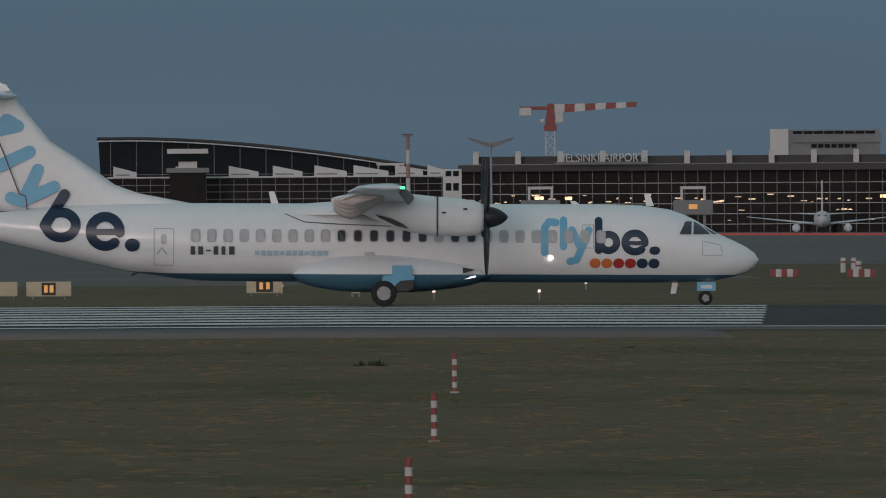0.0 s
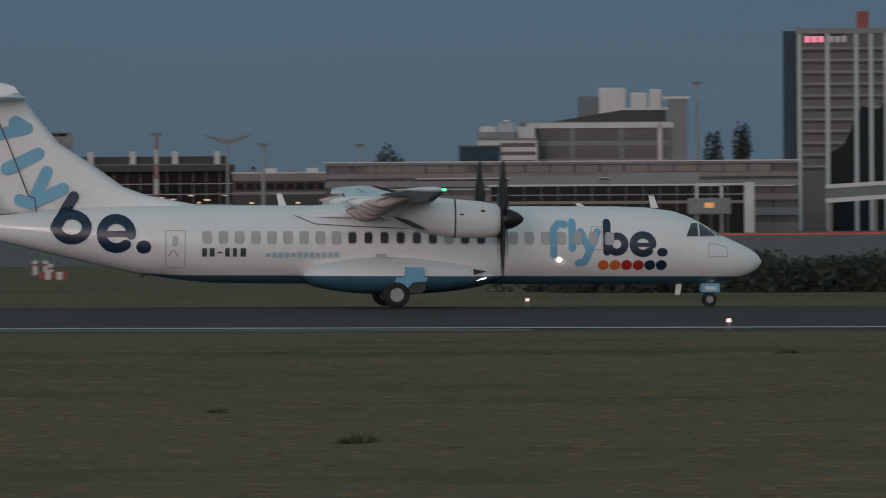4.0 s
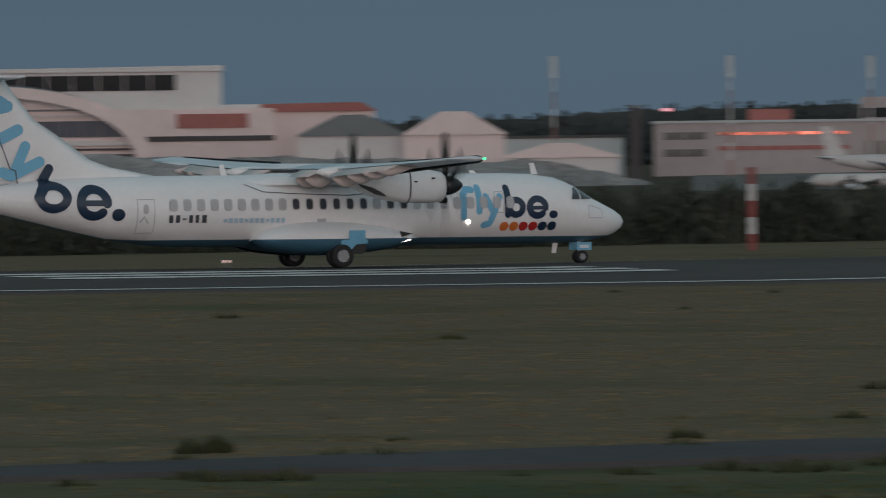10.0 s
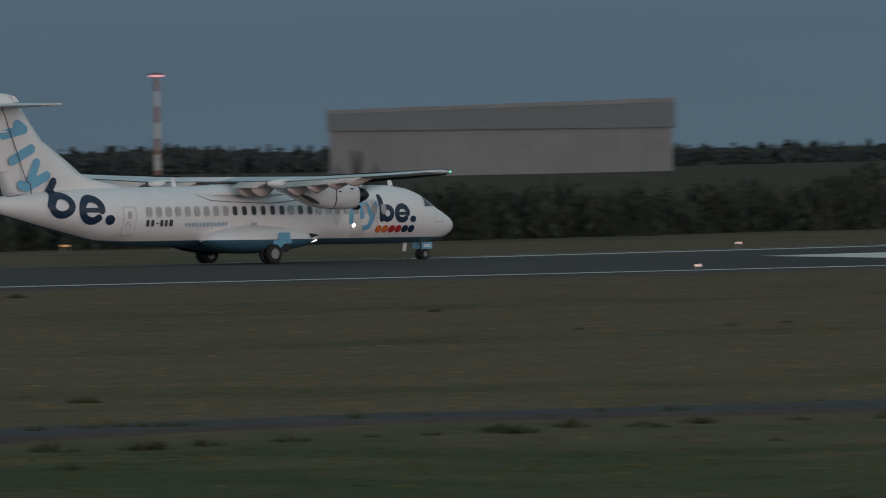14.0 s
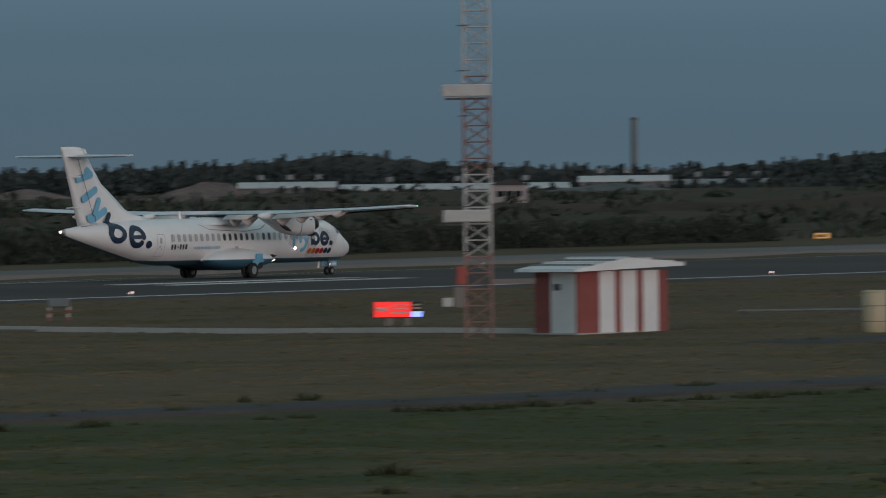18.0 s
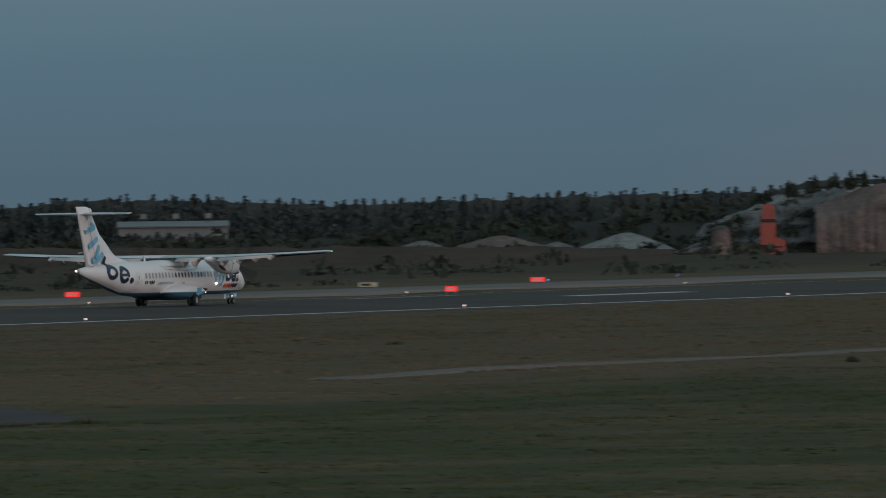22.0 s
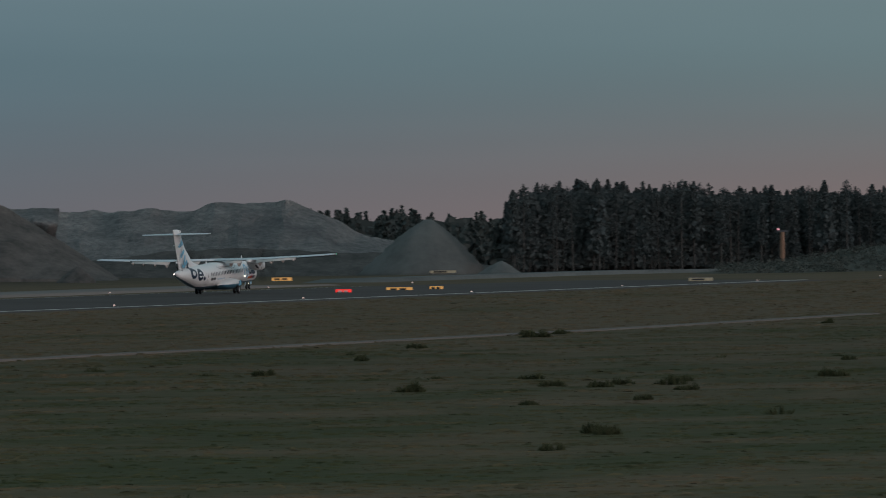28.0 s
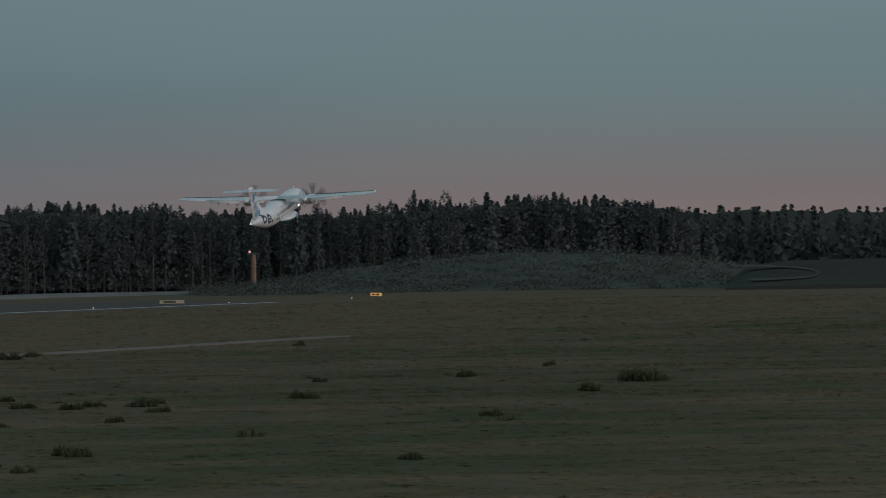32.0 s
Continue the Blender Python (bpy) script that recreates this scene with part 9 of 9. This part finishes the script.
def grass_tufts():
    """Grass and weeds: tufts of blades through the near field, darker weeds here and there."""
    rnd = random.Random(41)
    # a rough cover of standing grass tufts in the turf's own colours
    verts, faces = [], []
    for k in range(150000):
        right = k % 5 > 1
        hd = rnd.uniform(50, 81) if right else rnd.uniform(-3, 52)
        d = (112 + 1100 * rnd.random() ** 1.6) if right else 112 + 300 * rnd.random()
        x, y = d * math.sin(radians(hd)), d * math.cos(radians(hd))
        if y > (281 if x < 25 else 290) or abs(y - (128 + 0.09 * x)) < 4.5 and x < 330:
            continue
        g = ground_z(x, y)
        s = (0.45 + rnd.random() ** 2) * (0.8 if not right else 0.7 + d / 650)
        for j in range(2):
            a = rnd.uniform(-0.9, 0.9) - radians(hd)
            w = rnd.uniform(0.10, 0.34) * s
            c, e = w * math.cos(a), w * math.sin(a)
            h0 = rnd.uniform(0.015, 0.045) * s
            lean = rnd.uniform(1.5, 5.0) * h0
            lx, ly = lean * math.sin(radians(hd)), lean * math.cos(radians(hd))
            px, py = x + rnd.uniform(-0.2, 0.2) * s, y + rnd.uniform(-0.6, 0.6) * s
            b = len(verts)
            verts += [(px - c, py - e, g - 0.06), (px + c, py + e, g - 0.06), (px + lx + c * 0.7, py + ly + e * 0.7, g + h0 * rnd.uniform(0.3, 0.8)), (px + lx + c * rnd.uniform(-0.3, 0.4), py + ly, g + h0), (px + lx - c * 0.8, py + ly - e * 0.8, g + h0 * rnd.uniform(0.2, 0.7))]
            faces.append((b, b + 1, b + 2, b + 3, b + 4))
    mesh_stuff("standing_grass", verts, faces, M["grass_tuft"], "low standing grass over the whole field", "grass")
    verts, faces = [], []
    for k in range(150):
        hd = rnd.uniform(0, 80)
        d = 118 + 480 * rnd.random() ** 1.4
        x, y = d * math.sin(radians(hd)), d * math.cos(radians(hd))
        if y > 285:
            continue
        g = ground_z(x, y)
        s = rnd.uniform(0.12, 0.4) if hd < 50 else rnd.uniform(0.15, 0.55)
        clump(verts, faces, x, y, g, s * 0.9, s * 0.6, rnd, 60)
    # a weedy fringe along the track
    for k in range(420):
        x = rnd.uniform(20, 300)
        y = 131.5 + (x - 43) * 0.09 + rnd.choice((-2.9, 2.9)) + rnd.uniform(-0.7, 0.7)
        g = ground_z(x, y)
        s = rnd.uniform(0.12, 0.35)
        clump(verts, faces, x, y, g, s * 1.2, s * 0.7, rnd, 50)
    mesh_stuff("weed_clumps", verts, faces, M["weed"], "dark weed clumps in the dry grass", "weeds")


grass_tufts()
WEEDS = ((427, 117, 0.9), (412, 112, 0.7), (324, 91, 0.8), (624, 180, 1.2), (640, 183, 1.0), (412, 171, 0.7), (380, 110, 0.6), (390, 108, 0.6), (52, 139.5, 0.55), (55, 140, 0.5), (61, 140, 0.6), (70, 141, 0.45), (75, 137.5, 0.5), (92, 139.5, 0.5), (450, 130, 0.8), (470, 150, 0.9), (505, 128, 0.8), (500, 182, 0.8), (300, 86, 0.6), (520, 160, 0.9), (215, 156, 0.5), (262, 160, 0.5))
FAR_WEEDS = ((635, 184, 1.0), (641, 183, 0.9), (573, 173, 0.9), (415, 126, 1.1), (429, 123, 0.8), (423, 119, 0.8), (430, 120, 0.8), (436, 119, 0.9), (326, 92, 1.0), (450, 115, 0.9), (521, 124, 0.9), (567, 130, 0.8), (466, 105, 1.0), (498, 109, 1.6), (503, 110, 1.2), (315, 77, 0.7), (400, 94, 0.7), (694, 178, 0.9))
for x, y, s in WEEDS + FAR_WEEDS:
    rnd = random.Random(int(x * 7 + y))
    verts, faces = [], []
    for j in range(4):
        clump(verts, faces, rnd.uniform(-0.5, 0.5) * s, rnd.uniform(-0.5, 0.5) * s, 0, rnd.uniform(0.2, 0.38) * s, rnd.uniform(0.26, 0.55) * s, rnd, 110)
    me = bpy.data.meshes.new("foliage")
    me.from_pydata(verts, [], faces)
    me.materials.append(M["weed"])
    th = thing("weed_bush", pose(x, y, ground_z(x, y)), "low dark weed bush in the grass", "bush", "weed bushes")
    o = new("foliage", me)
    o.parent = th
    part("stem", tb((0, 0, -0.1), (0.05, 0, 0.3 * s), 0.02, 0.01, 5), M["bark"], th)


def lay(name, outline, material, label, lift=0.03):
    """A paved area by its corner headings and distances."""
    bm = bmesh.new()
    (h0, h1), (d0, d1) = outline
    rows = []
    for i in range(31):
        hd = h0 + (h1 - h0) * i / 30
        row = []
        for j in range(25):
            d = d0 * (d1 / d0) ** (min(23.9, max(0.05, j)) / 24)
            x, y = d * math.sin(radians(hd)), d * math.cos(radians(hd))
            row.append(bm.verts.new((x, y, ground_z(x, y) + lift + 0.0002 * d - (1.5 if j in (0, 24) or i in (0, 30) else 0))))
        rows.append(row)
    for a, b in zip(rows, rows[1:]):
        for j in range(24):
            bm.faces.new((a[j], a[j + 1], b[j + 1], b[j]))
    bmesh.ops.recalc_face_normals(bm, faces=bm.faces)
    return tagged(part(name, bm, material, None, smooth_faces=True), label, "pavement", kind="structure")


lay("apron", ((-6, 9.5), (640, 2240)), M["asphalt_pale"], "wide grey concrete apron before the terminal", 0.1)
strip("taxiway", list(range(-300, 60, 20)), (-7.2, -7, 0, 7, 7.2), 0.06, M["asphalt_pale"], "grey service road beyond the runway", "road", lane=515)
strip("taxiway", list(range(370, 1201, 20)), (-10.2, -10, -5, 0, 5, 10, 10.2), 0.06, M["asphalt_mid"], "pale grey parallel taxiway beyond the runway", "taxiway", lane=374)
strip("crest_road", list(range(1200, 1961, 20)), (-5.6, -5, 0, 5, 5.6), 0.42, M["gravel"], "pale worn road along the crest at the runway's end", "road", lane=376)
lay("holding_area", ((-5, 0.95), (447, 655)), M["asphalt_pale"], "grey paved holding area beside the runway", 0.12)
strip("threshold_pad", list(range(-400, 21, 10)), (-6, -5.8, 0, 5.8, 6), 0.10, M["asphalt_pale"], "pale paved pad beside the runway threshold", "runway", lane=CENTRE_Y - 36.5)


def cable_duct():
    """A low concrete cable duct across the grass from the runway's edge to the mast."""
    ys = [216.0 + 3.65 * k for k in range(21)]
    top = [ground_z(319.0 + (y - 228) * 0.1, y) + 0.20 for y in ys]
    th = thing("cable_duct", pose(319.0, 252.0, ground_z(321.4, 252.0)), "long low concrete cable duct laid across the grass", "duct")
    for k in range(20):
        x0, x1 = (ys[k] - 228) * 0.1, (ys[k + 1] - 0.04 - 228) * 0.1
        bm = bmesh.new()
        b = [bm.verts.new((x + s, y - 252.0, z - ground_z(321.4, 252.0))) for x, y, zt in ((x0, ys[k], top[k]), (x1, ys[k + 1] - 0.04, top[k + 1])) for s in (-0.22, 0.22) for z in (zt - 0.50, zt)]
        for f in ((0, 1, 3, 2), (4, 6, 7, 5), (0, 4, 5, 1), (2, 3, 7, 6), (1, 5, 7, 3), (0, 2, 6, 4)):
            bm.faces.new([b[i] for i in f])
        bmesh.ops.recalc_face_normals(bm, faces=bm.faces)
        part("slab", bm, M["concrete"], th)


cable_duct()


# ---- what moves ----
def along(t):
    """Metres along the runway at time t."""
    ts, xs = [r[0] for r in ROLL_OUT], [r[1] for r in ROLL_OUT]
    i = min(max(int(t), 0), len(ts) - 2)
    u = t - ts[i]
    m0 = (xs[i + 1] - xs[i - 1]) / 2 if i > 0 else xs[1] - xs[0] - 1.0
    m1 = (xs[i + 2] - xs[i]) / 2 if i + 2 < len(xs) else xs[i + 1] - xs[i]
    a, b = xs[i], xs[i + 1]
    return (2 * u ** 3 - 3 * u * u + 1) * a + (u ** 3 - 2 * u * u + u) * m0 + (3 * u * u - 2 * u ** 3) * b + (u ** 3 - u * u) * m1


LIFT = (  # seconds, metres up, nose up, right wing up
    (0, 0, -0.24, 0), (4.5, 0, -0.24, 0), (8.0, 0, -0.22, 0), (16.0, 0, -0.25, 0), (19.0, 0, -0.05, 0), (26.0, 0, 0.05, 0), (27.6, 0, 0.2, 0.3), (28.5, 0.0, 4.3, 1.2),
    (29.0, 0.1, 5.7, 1.4), (30.0, 1.67, 7.5, 1.2), (31.0, 4.35, 8.3, 1.1), (32.0, 9.4, 10.3, 1.3),
)


def motions():
    rows = []
    for k in range(65):
        t = k * 0.5
        x = along(t)
        up = float(np.interp(t, [r[0] for r in LIFT], [r[1] for r in LIFT]))
        nose = float(np.interp(t, [r[0] for r in LIFT], [r[2] for r in LIFT]))
        bank = float(np.interp(t, [r[0] for r in LIFT], [r[3] for r in LIFT]))
        slope = math.degrees(math.atan2(runway_z(x + 10.77) - runway_z(x), 10.77)) if up == 0 else 0.3
        rows.append((t, pose(x, CENTRE_Y, runway_z(x) + up, -bank, -(nose + slope), 0)))
    walk(plane, rows)
    for hub, sgn in zip(props, (1, 1)):
        at = hub.location.copy()
        walk(hub, [(k / FPS, Matrix.Translation(at) @ Matrix.Rotation(radians(82 * k), 4, "X")) for k in range(0, 32 * FPS + 1)])
    turn = {}
    for hub, r in wheels:
        at = hub.location.copy()
        step = []
        angle, last = 0.0, along(0)
        for k in range(0, 32 * FPS + 1, 2):
            x = along(k / FPS)
            angle += min(radians(80), (x - last) / r)
            last = x
            dip = max(0.0, -float(np.interp(k / FPS, [q[0] for q in LIFT], [q[2] for q in LIFT]))) * 0.19 if at.x > 5 else 0.0
            step.append((k / FPS, Matrix.Translation(at + Vector((0, 0, dip))) @ Matrix.Rotation(angle, 4, "Y")))
        walk(hub, step)


motions()
